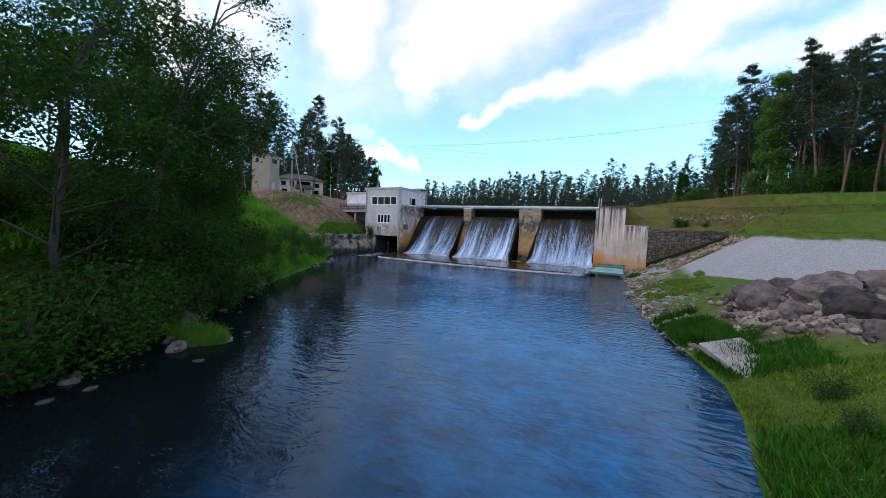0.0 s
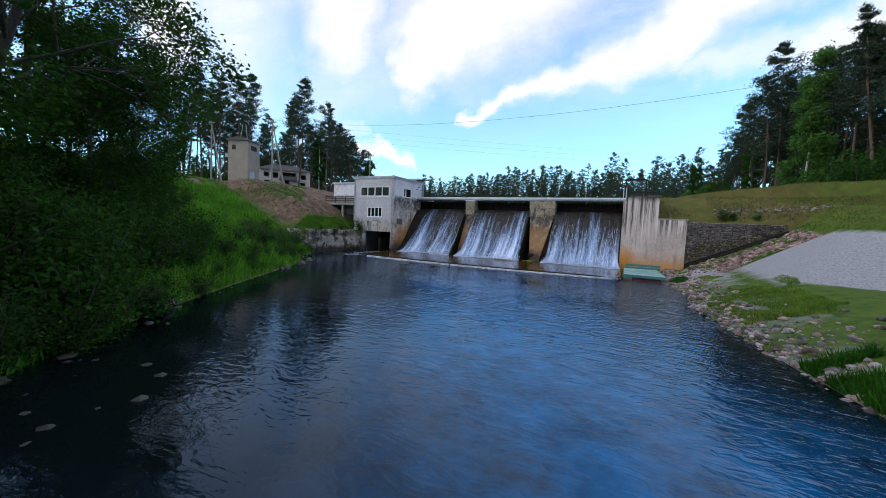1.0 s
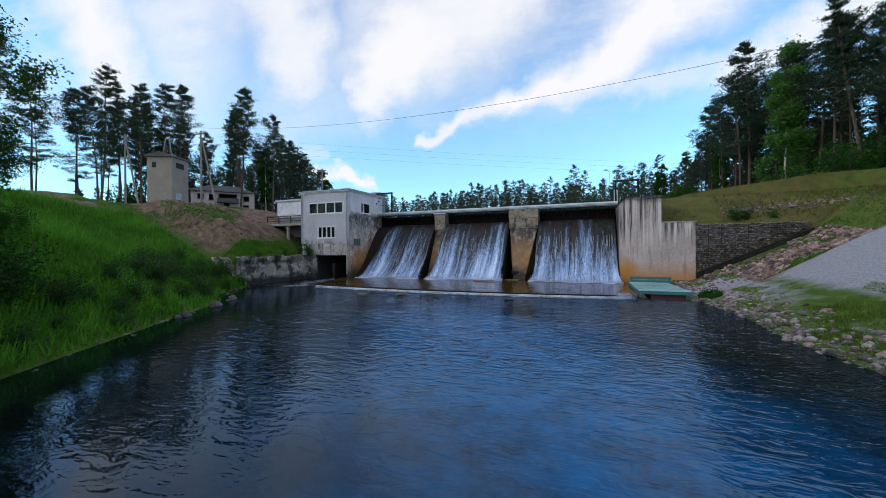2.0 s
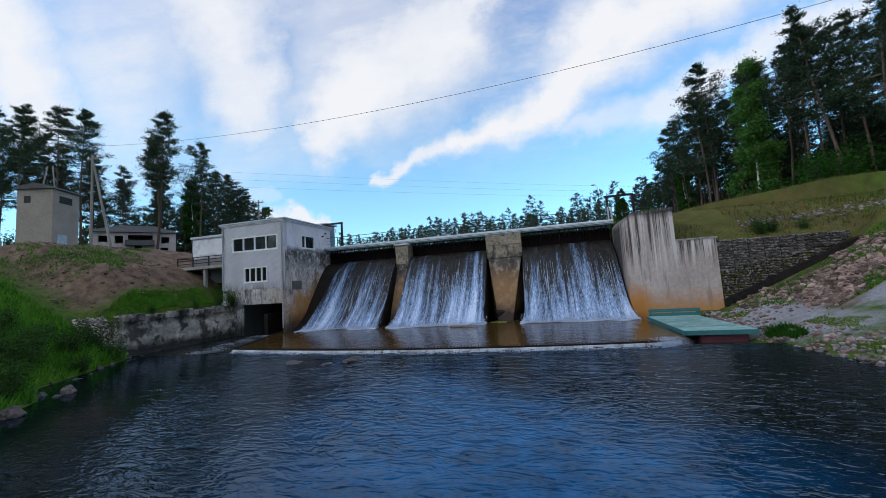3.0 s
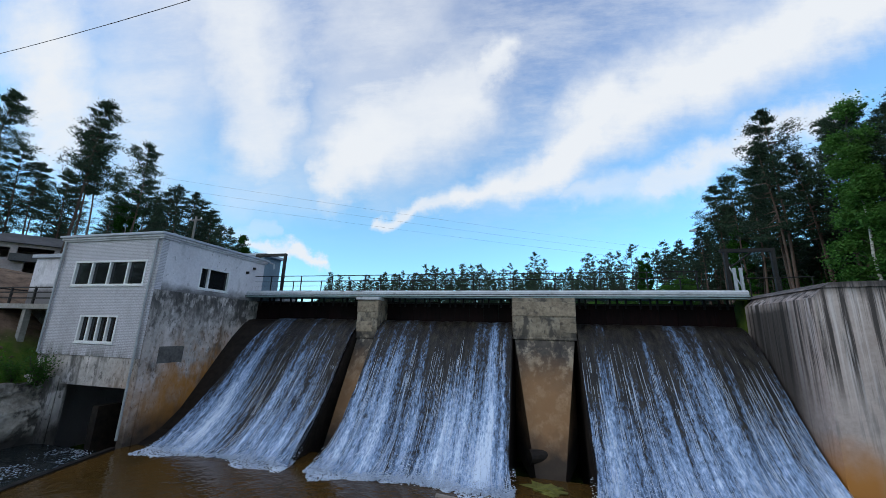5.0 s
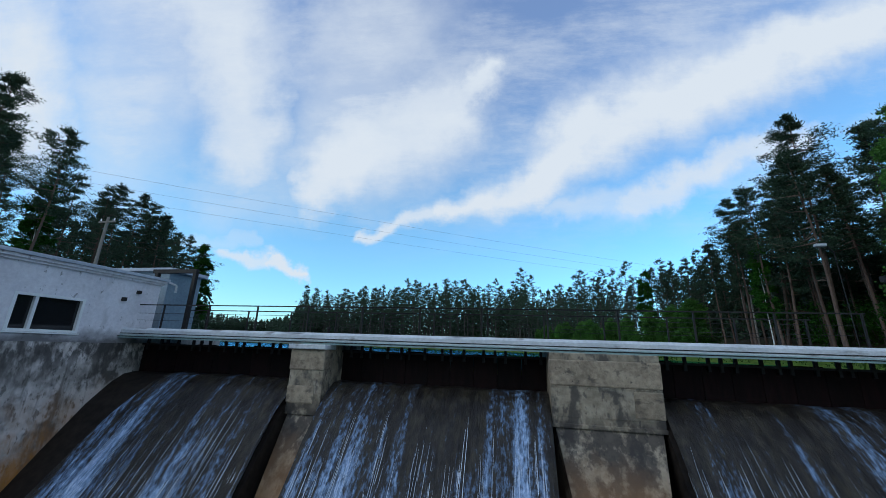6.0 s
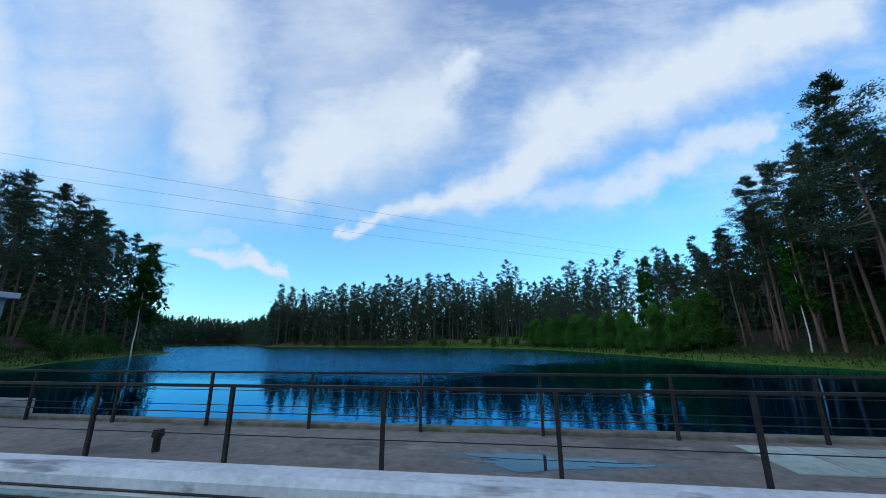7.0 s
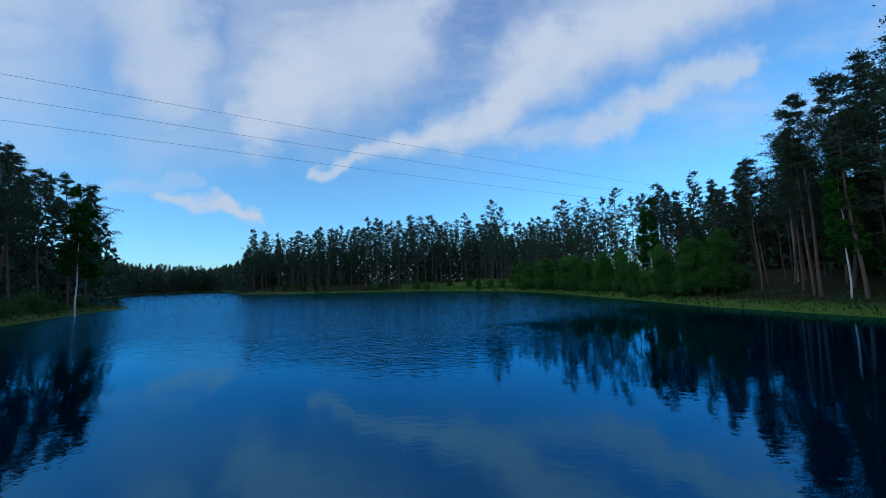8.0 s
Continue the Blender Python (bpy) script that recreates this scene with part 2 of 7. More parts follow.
def brick_relief(m, wide, high, mortar_tone, strength=0.5):
    """Courses of bricks over a wall that faces along y: joints recessed and a shade darker."""
    t, n, l = node_tools(m)
    p = n["Principled BSDF"]
    colour = p.inputs["Base Color"].links[0].from_socket
    tc = n.new("ShaderNodeTexCoord")
    s = n.new("ShaderNodeSeparateXYZ")
    l.new(tc.outputs["Object"], s.inputs[0])
    c = n.new("ShaderNodeCombineXYZ")
    l.new(s.outputs[0], c.inputs[0])
    l.new(s.outputs[2], c.inputs[1])
    b = n.new("ShaderNodeTexBrick")
    b.inputs["Scale"].default_value = 1.0
    b.inputs["Brick Width"].default_value, b.inputs["Row Height"].default_value = wide, high
    b.inputs["Mortar Size"].default_value, b.inputs["Mortar Smooth"].default_value = 0.012, 0.2
    l.new(c.outputs[0], b.inputs["Vector"])
    f = n.new("ShaderNodeMath")
    f.operation = "MULTIPLY"
    f.inputs[1].default_value = strength
    l.new(b.outputs["Fac"], f.inputs[0])
    mx = n.new("ShaderNodeMix")
    mx.data_type = "RGBA"
    l.new(f.outputs[0], mx.inputs["Factor"])
    l.new(colour, mx.inputs["A"])
    mx.inputs["B"].default_value = (*mortar_tone, 1)
    l.new(mx.outputs["Result"], p.inputs["Base Color"])
    bp = n.new("ShaderNodeBump")
    bp.invert = True
    bp.inputs["Strength"].default_value, bp.inputs["Distance"].default_value = 0.8, 0.012
    l.new(b.outputs["Fac"], bp.inputs["Height"])
    if p.inputs["Normal"].links:
        l.new(p.inputs["Normal"].links[0].from_socket, bp.inputs["Normal"])
    l.new(bp.outputs[0], p.inputs["Normal"])
    return m


def leaf_mat(name, dark, light, through=0.25, rough=0.55):
    m = make_mat(name, dark, light, grain=0.9, patch=0.25, rough=rough, bump=0, per_object=0.22, per_island=0.35, spec=0.14)
    t, n, l = node_tools(m)
    p = n["Principled BSDF"]
    tr = n.new("ShaderNodeBsdfTranslucent")
    l.new(p.inputs["Base Color"].links[0].from_socket, tr.inputs["Color"])
    ms = n.new("ShaderNodeMixShader")
    ms.inputs[0].default_value = through
    l.new(p.outputs[0], ms.inputs[1])
    l.new(tr.outputs[0], ms.inputs[2])
    l.new(ms.outputs[0], n["Material Output"].inputs["Surface"])
    return m


def water_mat(name, base, rough, waves, ior=1.33, tint=(1, 1, 1), turn=0.4, crests=False):
    """Water: a dark body under a clear glossy surface; waves: rows of (scale, stretch, height); crests: sharp ridges in place of round swells."""
    m = bpy.data.materials.new(name)
    m.use_nodes = True
    t, n, l = node_tools(m)
    p = n["Principled BSDF"]
    p.inputs["Roughness"].default_value, p.inputs["IOR"].default_value = rough, ior
    p.inputs["Specular Tint"].default_value = (*tint, 1)
    tc = n.new("ShaderNodeTexCoord")
    total = None
    for scale, st, high in waves:
        mp = n.new("ShaderNodeMapping")
        mp.inputs["Scale"].default_value = st
        mp.inputs["Rotation"].default_value = (0, 0, turn)
        l.new(tc.outputs["Object"], mp.inputs["Vector"])
        x = n.new("ShaderNodeTexNoise")
        x.inputs["Scale"].default_value, x.inputs["Detail"].default_value, x.inputs["Distortion"].default_value = scale, 2.5, 0.6
        l.new(mp.outputs[0], x.inputs["Vector"])
        a = n.new("ShaderNodeMath")
        a.operation = "MULTIPLY_ADD"
        a.inputs[1].default_value = high
        level = x.outputs["Fac"]
        if crests:
            for op, k in (("SUBTRACT", 0.5), ("ABSOLUTE", 0.0), ("MULTIPLY", -2.0)):
                q = n.new("ShaderNodeMath")
                q.operation = op
                q.inputs[1].default_value = k
                l.new(level, q.inputs[0])
                level = q.outputs[0]
        l.new(level, a.inputs[0])
        if total is not None:
            l.new(total, a.inputs[2])
        else:
            a.inputs[2].default_value = 0
        total = a.outputs[0]
    b = n.new("ShaderNodeBump")
    b.inputs["Strength"].default_value, b.inputs["Distance"].default_value = 1.0, 1.0
    l.new(total, b.inputs["Height"])
    l.new(b.outputs[0], p.inputs["Normal"])
    x = n.new("ShaderNodeTexNoise")
    x.inputs["Scale"].default_value, x.inputs["Detail"].default_value = 0.35, 5
    l.new(tc.outputs["Object"], x.inputs["Vector"])
    mx = n.new("ShaderNodeMix")
    mx.data_type = "RGBA"
    l.new(x.outputs["Fac"], mx.inputs["Factor"])
    mx.inputs["A"].default_value, mx.inputs["B"].default_value = (*base[0], 1), (*base[1], 1)
    l.new(mx.outputs["Result"], p.inputs["Base Color"])
    return m


def painted_sky_streak(m, tone):
    """Paints reflected sky blue into the colour mid-river, over dark stony shallows at its sides."""
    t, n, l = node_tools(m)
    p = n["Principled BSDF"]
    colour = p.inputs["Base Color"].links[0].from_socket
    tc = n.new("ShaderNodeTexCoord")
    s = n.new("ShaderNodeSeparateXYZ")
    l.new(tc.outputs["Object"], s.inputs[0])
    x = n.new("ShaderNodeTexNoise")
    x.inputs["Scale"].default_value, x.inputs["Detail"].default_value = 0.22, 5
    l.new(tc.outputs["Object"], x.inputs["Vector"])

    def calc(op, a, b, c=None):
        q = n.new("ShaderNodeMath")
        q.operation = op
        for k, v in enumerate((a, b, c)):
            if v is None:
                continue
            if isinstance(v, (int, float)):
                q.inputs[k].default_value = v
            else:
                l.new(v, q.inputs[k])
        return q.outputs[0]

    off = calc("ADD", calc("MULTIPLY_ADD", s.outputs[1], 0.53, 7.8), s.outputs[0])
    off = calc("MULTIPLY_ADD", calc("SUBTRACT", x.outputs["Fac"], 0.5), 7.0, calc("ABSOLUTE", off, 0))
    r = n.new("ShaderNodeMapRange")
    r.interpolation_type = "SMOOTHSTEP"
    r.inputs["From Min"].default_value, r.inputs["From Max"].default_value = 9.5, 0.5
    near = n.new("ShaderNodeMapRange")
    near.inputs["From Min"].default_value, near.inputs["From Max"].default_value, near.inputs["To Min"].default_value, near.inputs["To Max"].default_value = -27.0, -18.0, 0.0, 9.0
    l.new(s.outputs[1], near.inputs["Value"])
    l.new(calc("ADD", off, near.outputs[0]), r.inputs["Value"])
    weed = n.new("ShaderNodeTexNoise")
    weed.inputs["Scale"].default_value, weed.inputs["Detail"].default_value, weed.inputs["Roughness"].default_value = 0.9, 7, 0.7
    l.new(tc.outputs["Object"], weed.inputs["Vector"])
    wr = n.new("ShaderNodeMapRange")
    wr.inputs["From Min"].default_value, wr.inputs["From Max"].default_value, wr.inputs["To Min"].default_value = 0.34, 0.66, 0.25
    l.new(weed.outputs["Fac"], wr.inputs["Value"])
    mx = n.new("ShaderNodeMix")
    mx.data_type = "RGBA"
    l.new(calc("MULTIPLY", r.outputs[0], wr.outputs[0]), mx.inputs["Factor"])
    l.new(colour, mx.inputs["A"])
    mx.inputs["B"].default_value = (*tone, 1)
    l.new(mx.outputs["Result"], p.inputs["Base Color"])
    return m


def coloured_gloss(m, ior, tint):
    """Lays a tinted mirror over the dark body of a water, stronger at low angles."""
    t, n, l = node_tools(m)
    p = n["Principled BSDF"]
    p.inputs["Specular IOR Level"].default_value = 0.0
    g = n.new("ShaderNodeBsdfGlossy")
    g.inputs["Color"].default_value, g.inputs["Roughness"].default_value = (*tint, 1), p.inputs["Roughness"].default_value
    f = n.new("ShaderNodeFresnel")
    f.inputs["IOR"].default_value = ior
    b = p.inputs["Normal"].links[0].from_socket
    l.new(b, g.inputs["Normal"])
    ms = n.new("ShaderNodeMixShader")
    l.new(f.outputs[0], ms.inputs[0])
    l.new(p.outputs[0], ms.inputs[1])
    l.new(g.outputs[0], ms.inputs[2])
    l.new(ms.outputs[0], n["Material Output"].inputs["Surface"])
    return m


def gusts(m):
    """Lets the ripples rise and fall in patches, and lie down in the lee of the west bank."""
    t, n, l = node_tools(m)
    tc = n.new("ShaderNodeTexCoord")
    x = n.new("ShaderNodeTexNoise")
    x.inputs["Scale"].default_value, x.inputs["Detail"].default_value = 0.16, 3
    l.new(tc.outputs["Object"], x.inputs["Vector"])
    r = n.new("ShaderNodeMapRange")
    r.inputs["From Min"].default_value, r.inputs["From Max"].default_value = 0.35, 0.62
    r.inputs["To Min"].default_value, r.inputs["To Max"].default_value = 0.55, 1.1
    l.new(x.outputs["Fac"], r.inputs["Value"])
    lee = n.new("ShaderNodeVectorMath")
    lee.operation = "DOT_PRODUCT"
    l.new(tc.outputs["Object"], lee.inputs[0])
    lee.inputs[1].default_value = (0.836, 0.549, 0)
    q = n.new("ShaderNodeMapRange")
    q.interpolation_type = "SMOOTHSTEP"
    q.inputs["From Min"].default_value, q.inputs["From Max"].default_value = -24.0, -16.0
    q.inputs["To Min"].default_value, q.inputs["To Max"].default_value = 0.22, 1.0
    l.new(lee.outputs["Value"], q.inputs["Value"])
    f = n.new("ShaderNodeMath")
    f.operation = "MULTIPLY"
    l.new(r.outputs[0], f.inputs[0])
    l.new(q.outputs[0], f.inputs[1])
    # the falls stir the water below the weir
    sp = n.new("ShaderNodeSeparateXYZ")
    l.new(tc.outputs["Object"], sp.inputs[0])
    stir = n.new("ShaderNodeMapRange")
    stir.interpolation_type = "SMOOTHSTEP"
    stir.inputs["From Min"].default_value, stir.inputs["From Max"].default_value = -40.0, -26.0
    stir.inputs["To Min"].default_value, stir.inputs["To Max"].default_value = 0.5, 1.0
    l.new(sp.outputs[1], stir.inputs["Value"])
    fs = n.new("ShaderNodeMath")
    fs.operation = "MULTIPLY"
    l.new(f.outputs[0], fs.inputs[0])
    l.new(stir.outputs[0], fs.inputs[1])
    b = [k for k in n if k.bl_idname == "ShaderNodeBump"][0]
    l.new(fs.outputs[0], b.inputs["Strength"])
    return m


def wind_patch(m):
    """Ripples where the wind reaches the open water, and a near mirror along the dam and under the east shore."""
    t, n, l = node_tools(m)
    tc = n.new("ShaderNodeTexCoord")
    sp = n.new("ShaderNodeSeparateXYZ")
    l.new(tc.outputs["Object"], sp.inputs[0])
    x = n.new("ShaderNodeTexNoise")
    x.inputs["Scale"].default_value, x.inputs["Detail"].default_value = 0.05, 5
    l.new(tc.outputs["Object"], x.inputs["Vector"])

    def calc(op, a, b, c=None):
        q = n.new("ShaderNodeMath")
        q.operation = op
        for k, v in enumerate((a, b, c)):
            if v is None:
                continue
            if isinstance(v, (int, float)):
                q.inputs[k].default_value = v
            else:
                l.new(v, q.inputs[k])
        return q.outputs[0]

    side = calc("MAXIMUM", calc("ADD", sp.outputs[0], 8.0), 0.0)
    out = calc("MULTIPLY_ADD", side, -0.95, sp.outputs[1])
    out = calc("MULTIPLY_ADD", x.outputs["Fac"], 40.0, out)
    r = n.new("ShaderNodeMapRange")
    r.interpolation_type = "SMOOTHSTEP"
    r.inputs["From Min"].default_value, r.inputs["From Max"].default_value = 39.0, 58.0
    r.inputs["To Min"].default_value, r.inputs["To Max"].default_value = 0.045, 1.0
    l.new(out, r.inputs["Value"])
    b = [q for q in n if q.bl_idname == "ShaderNodeBump"][0]
    l.new(r.outputs[0], b.inputs["Strength"])
    return m


def fall_mat(name):
    """Thin water running down a face: blue-white threads, with clear gaps that show the wet brown concrete."""
    m = bpy.data.materials.new(name)
    m.use_nodes = True
    t, n, l = node_tools(m)
    p = n["Principled BSDF"]
    tc = n.new("ShaderNodeTexCoord")
    sz = n.new("ShaderNodeSeparateXYZ")
    l.new(tc.outputs["Object"], sz.inputs[0])

    def threads(scale, st, detail):
        mp = n.new("ShaderNodeMapping")
        mp.inputs["Scale"].default_value = st
        l.new(tc.outputs["Object"], mp.inputs["Vector"])
        x = n.new("ShaderNodeTexNoise")
        x.inputs["Scale"].default_value, x.inputs["Detail"].default_value, x.inputs["Roughness"].default_value = scale, detail, 0.68
        l.new(mp.outputs[0], x.inputs["Vector"])
        return x.outputs["Fac"]

    def mad(a, k, b):
        q = n.new("ShaderNodeMath")
        q.operation = "MULTIPLY_ADD"
        l.new(a, q.inputs[0])
        q.inputs[1].default_value = k
        if isinstance(b, float):
            q.inputs[2].default_value = b
        else:
            l.new(b, q.inputs[2])
        return q.outputs[0]

    wide, mid, thin, spray = threads(0.75, (1, 0.05, 0.04), 3), threads(3.0, (1, 0.1, 0.08), 5), threads(13.0, (1, 0.16, 0.13), 5), threads(11.0, (1, 0.42, 0.36), 6)
    total = mad(wide, 1.55, mad(mid, 0.7, mad(thin, 0.45, mad(spray, 1.0, -0.38))))
    total = mad(sz.outputs[2], -0.075, total)
    mr = n.new("ShaderNodeMapRange")
    mr.inputs["From Min"].default_value, mr.inputs["From Max"].default_value = 0.93, 1.64
    l.new(total, mr.inputs["Value"])
    r = n.new("ShaderNodeValToRGB")
    r.color_ramp.elements[0].position, r.color_ramp.elements[0].color = 0.0, (0.012, 0.01, 0.009, 1)
    r.color_ramp.elements[1].position, r.color_ramp.elements[1].color = 1.0, (0.72, 0.82, 0.98, 1)
    for pos, tone in ((0.25, (0.024, 0.022, 0.022, 1)), (0.45, (0.1, 0.15, 0.24, 1)), (0.72, (0.31, 0.43, 0.65, 1))):
        e = r.color_ramp.elements.new(pos)
        e.color = tone
    l.new(mr.outputs[0], r.inputs[0])
    slime = threads(3.2, (1, 0.5, 0.4), 7)
    sr = n.new("ShaderNodeMapRange")
    sr.inputs["From Min"].default_value, sr.inputs["From Max"].default_value = 0.46, 0.64
    l.new(slime, sr.inputs["Value"])
    thin_part = n.new("ShaderNodeMapRange")
    thin_part.inputs["From Min"].default_value, thin_part.inputs["From Max"].default_value = 0.4, 0.15
    l.new(mr.outputs[0], thin_part.inputs["Value"])
    both = n.new("ShaderNodeMath")
    both.operation = "MULTIPLY"
    l.new(sr.outputs[0], both.inputs[0])
    l.new(thin_part.outputs[0], both.inputs[1])
    mx = n.new("ShaderNodeMix")
    mx.data_type = "RGBA"
    l.new(both.outputs[0], mx.inputs["Factor"])
    l.new(r.outputs[0], mx.inputs["A"])
    mx.inputs["B"].default_value = (0.042, 0.036, 0.025, 1)
    l.new(mx.outputs["Result"], p.inputs["Base Color"])
    p.inputs["Roughness"].default_value = 0.4
    p.inputs["Specular IOR Level"].default_value = 0.3
    b = n.new("ShaderNodeBump")
    b.inputs["Strength"].default_value, b.inputs["Distance"].default_value = 0.7, 0.08
    l.new(total, b.inputs["Height"])
    l.new(b.outputs[0], p.inputs["Normal"])
    return m


CONC = make_mat("old_concrete", (0.2, 0.185, 0.165), (0.42, 0.4, 0.37), 5, 0.5, 0.88, 0.5, extra=[((0.07, 0.062, 0.055), 1.6, (1, 1, 0.25), 0.55, 0.72, 0.75), ((0.5, 0.47, 0.42), 2.5, (1, 1, 0.6), 0.62, 0.75, 0.5)])
STREAKED = make_mat("streaked_concrete", (0.38, 0.3, 0.265), (0.58, 0.475, 0.43), 5, 0.4, 0.85, 0.3, extra=[((0.34, 0.28, 0.27), 1.1, (1, 1, 0.5), 0.54, 0.7, 0.5), ((0.2, 0.18, 0.17), 2.6, (1, 1, 0.07), 0.57, 0.66, 0.6)])
stain(STREAKED, (0.045, 0.036, 0.034), 5.6, 3.6, 0.8, 1.5, 0.95, streak=(5.0, (1, 1, 0.025), 0.46, 0.56))
stain(STREAKED, (0.7, 0.62, 0.6), 5.2, 3.2, 0.8, 1.5, 0.8, streak=(4.2, (1, 1, 0.03), 0.5, 0.6))
stain(STREAKED, (0.05, 0.042, 0.04), 8.5, 7.9, 0.45, 1.2, 0.9)
stain(STREAKED, (0.52, 0.22, 0.045), 0.7, 2.3, 0.9, 1.1, 0.85)
stain(STREAKED, (0.5, 0.2, 0.03), 1.6, 3.0, 0.7, 0.6, 0.9, place=(15.2, -4.7, 1.6))
stain(STREAKED, (0.02, 0.018, 0.016), 7.6, 8.3, 0.4, 0.9, 0.9, place=(14.6, -1.6, 2.9))
HOUSE_LOW = make_mat("stained_concrete", (0.28, 0.25, 0.235), (0.58, 0.53, 0.5), 4, 0.6, 0.88, 0.6, extra=[((0.06, 0.056, 0.052), 1.1, (1, 1, 0.45), 0.5, 0.62, 0.85), ((0.7, 0.64, 0.62), 0.8, (1, 1, 0.8), 0.55, 0.63, 0.8), ((0.08, 0.075, 0.07), 6.0, (1, 1, 0.5), 0.56, 0.64, 0.7), ((0.11, 0.1, 0.09), 2.4, (1, 1, 0.09), 0.55, 0.64, 0.7)])
stain(HOUSE_LOW, (0.05, 0.047, 0.045), 7.7, 6.4, 0.8, 0.9, 0.85, streak=(3.2, (1, 1, 0.45), 0.42, 0.54))
stain(HOUSE_LOW, (0.34, 0.15, 0.03), 1.6, 4.2, 1.2, 0.5, 0.92, place=(-15.4, -3.4, 4.6))
stain(HOUSE_LOW, (0.42, 0.18, 0.03), 3.6, 6.6, 1.5, 0.7, 0.85, streak=(1.3, (1, 1, 0.6), 0.36, 0.56), place=(-15.6, -3.0, 4.2))
stain(HOUSE_LOW, (0.018, 0.016, 0.014), 0.6, 2.4, 1.2, 0.7, 0.9)
PLASTER = make_mat("white_plaster", (0.6, 0.57, 0.61), (0.8, 0.77, 0.81), 7, 0.5, 0.9, 0.25, extra=[((0.33, 0.31, 0.32), 1.2, (1, 1, 0.4), 0.56, 0.74, 0.6), ((0.16, 0.15, 0.15), 5, (1, 1, 0.5), 0.63, 0.7, 0.7)])
stain(PLASTER, (0.08, 0.075, 0.075), 8.2, 8.75, 0.55, 1.1, 0.85)
BRICKW = make_mat("white_brick", (0.5, 0.48, 0.52), (0.7, 0.67, 0.72), 9, 0.5, 0.9, 0.3, extra=[((0.3, 0.28, 0.29), 1.3, (1, 1, 0.35), 0.55, 0.72, 0.55)])
brick_relief(BRICKW, 0.26, 0.085, (0.26, 0.25, 0.26), 0.7)
stain(BRICKW, (0.16, 0.15, 0.14), 4.5, 5.3, 0.4, 1.4, 0.8, streak=(3.0, (1, 1, 0.12), 0.42, 0.56))
COPING = make_mat("pale_coping", (0.42, 0.44, 0.47), (0.66, 0.68, 0.71), 8, 0.7, 0.8, 0.45, extra=[((0.1, 0.1, 0.11), 3.0, (0.12, 1, 1), 0.6, 0.68, 0.75), ((0.16, 0.15, 0.14), 1.6, (0.5, 1, 1), 0.6, 0.68, 0.7)])
PLATE = make_mat("pale_green_plate", (0.2, 0.25, 0.22), (0.36, 0.4, 0.36), 7, 0.8, 0.75, 0.3, per_object=0.15, extra=[((0.14, 0.12, 0.1), 2.2, (1, 1, 1), 0.56, 0.66, 0.6)])
DECK = make_mat("walkway_concrete", (0.09, 0.077, 0.066), (0.22, 0.192, 0.168), 5, 0.35, 0.8, 0.35, extra=[((0.045, 0.04, 0.035), 0.7, (1, 1, 1), 0.52, 0.64, 0.8), ((0.3, 0.27, 0.24), 2.2, (0.5, 1, 1), 0.6, 0.7, 0.5)])
MOSSC = make_mat("mossy_kerb", (0.05, 0.046, 0.034), (0.2, 0.18, 0.145), 5, 0.8, 0.9, 0.6, extra=[((0.05, 0.06, 0.02), 2.2, (0.5, 1, 1), 0.54, 0.64, 0.7)])
WETC = make_mat("wet_slab", (0.03, 0.026, 0.023), (0.07, 0.06, 0.052), 5, 0.6, 0.35, 0.2)
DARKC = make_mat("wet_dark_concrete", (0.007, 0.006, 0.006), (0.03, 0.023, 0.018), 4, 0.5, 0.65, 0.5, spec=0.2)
ROOFM = make_mat("roof_felt", (0.33, 0.36, 0.42), (0.5, 0.53, 0.6), 6, 0.5, 0.7, 0.3)
STEEL = make_mat("dark_steel", (0.008, 0.008, 0.009), (0.028, 0.024, 0.022), 12, 1.5, 0.6, 0.2, metal=0.0, spec=0.25)
GREYSTEEL = make_mat("grey_steel", (0.3, 0.31, 0.33), (0.48, 0.5, 0.52), 12, 1.5, 0.5, 0.2, metal=0.3)
TRIMM = make_mat("faded_teal_beam", (0.16, 0.24, 0.24), (0.3, 0.4, 0.4), 6, 0.5, 0.7, 0.3, extra=[((0.12, 0.08, 0.06), 2.5, (0.4, 1, 1), 0.58, 0.68, 0.7)])
RWALL = make_mat("crumbling_concrete", (0.2, 0.18, 0.15), (0.46, 0.42, 0.37), 4, 0.6, 0.92, 0.9, bump_size=0.05, extra=[((0.03, 0.028, 0.024), 0.9, (1, 1, 0.8), 0.5, 0.58, 0.9), ((0.5, 0.47, 0.43), 1.5, (1, 1, 1), 0.58, 0.66, 0.6)])
stain(RWALL, (0.012, 0.011, 0.01), 0.35, 0.9, 0.35, 0.9, 0.95)
stain(RWALL, (0.013, 0.012, 0.011), 2.3, 1.5, 0.7, 0.8, 0.9, streak=(0.9, (1, 1, 0.6), 0.4, 0.56), place=(-21.9, -16.0, 14.0))
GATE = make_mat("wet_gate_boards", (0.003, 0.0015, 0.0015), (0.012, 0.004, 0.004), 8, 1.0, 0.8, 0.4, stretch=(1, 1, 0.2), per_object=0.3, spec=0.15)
FRAME = make_mat("white_window_frame", (0.72, 0.72, 0.73), (0.84, 0.84, 0.84), 10, 1, 0.5, 0.1)
TEAL = make_mat("teal_paint", (0.14, 0.31, 0.28), (0.3, 0.48, 0.44), 9, 0.8, 0.65, 0.3, stretch=(0.3, 1, 1), per_object=0.14, extra=[((0.5, 0.58, 0.54), 3, (0.6, 1, 1), 0.54, 0.64, 0.7), ((0.08, 0.12, 0.1), 5, (0.6, 1, 1), 0.62, 0.7, 0.6)])
DTEAL = make_mat("deep_teal_paint", (0.025, 0.12, 0.12), (0.05, 0.2, 0.2), 9, 0.8, 0.6, 0.3)
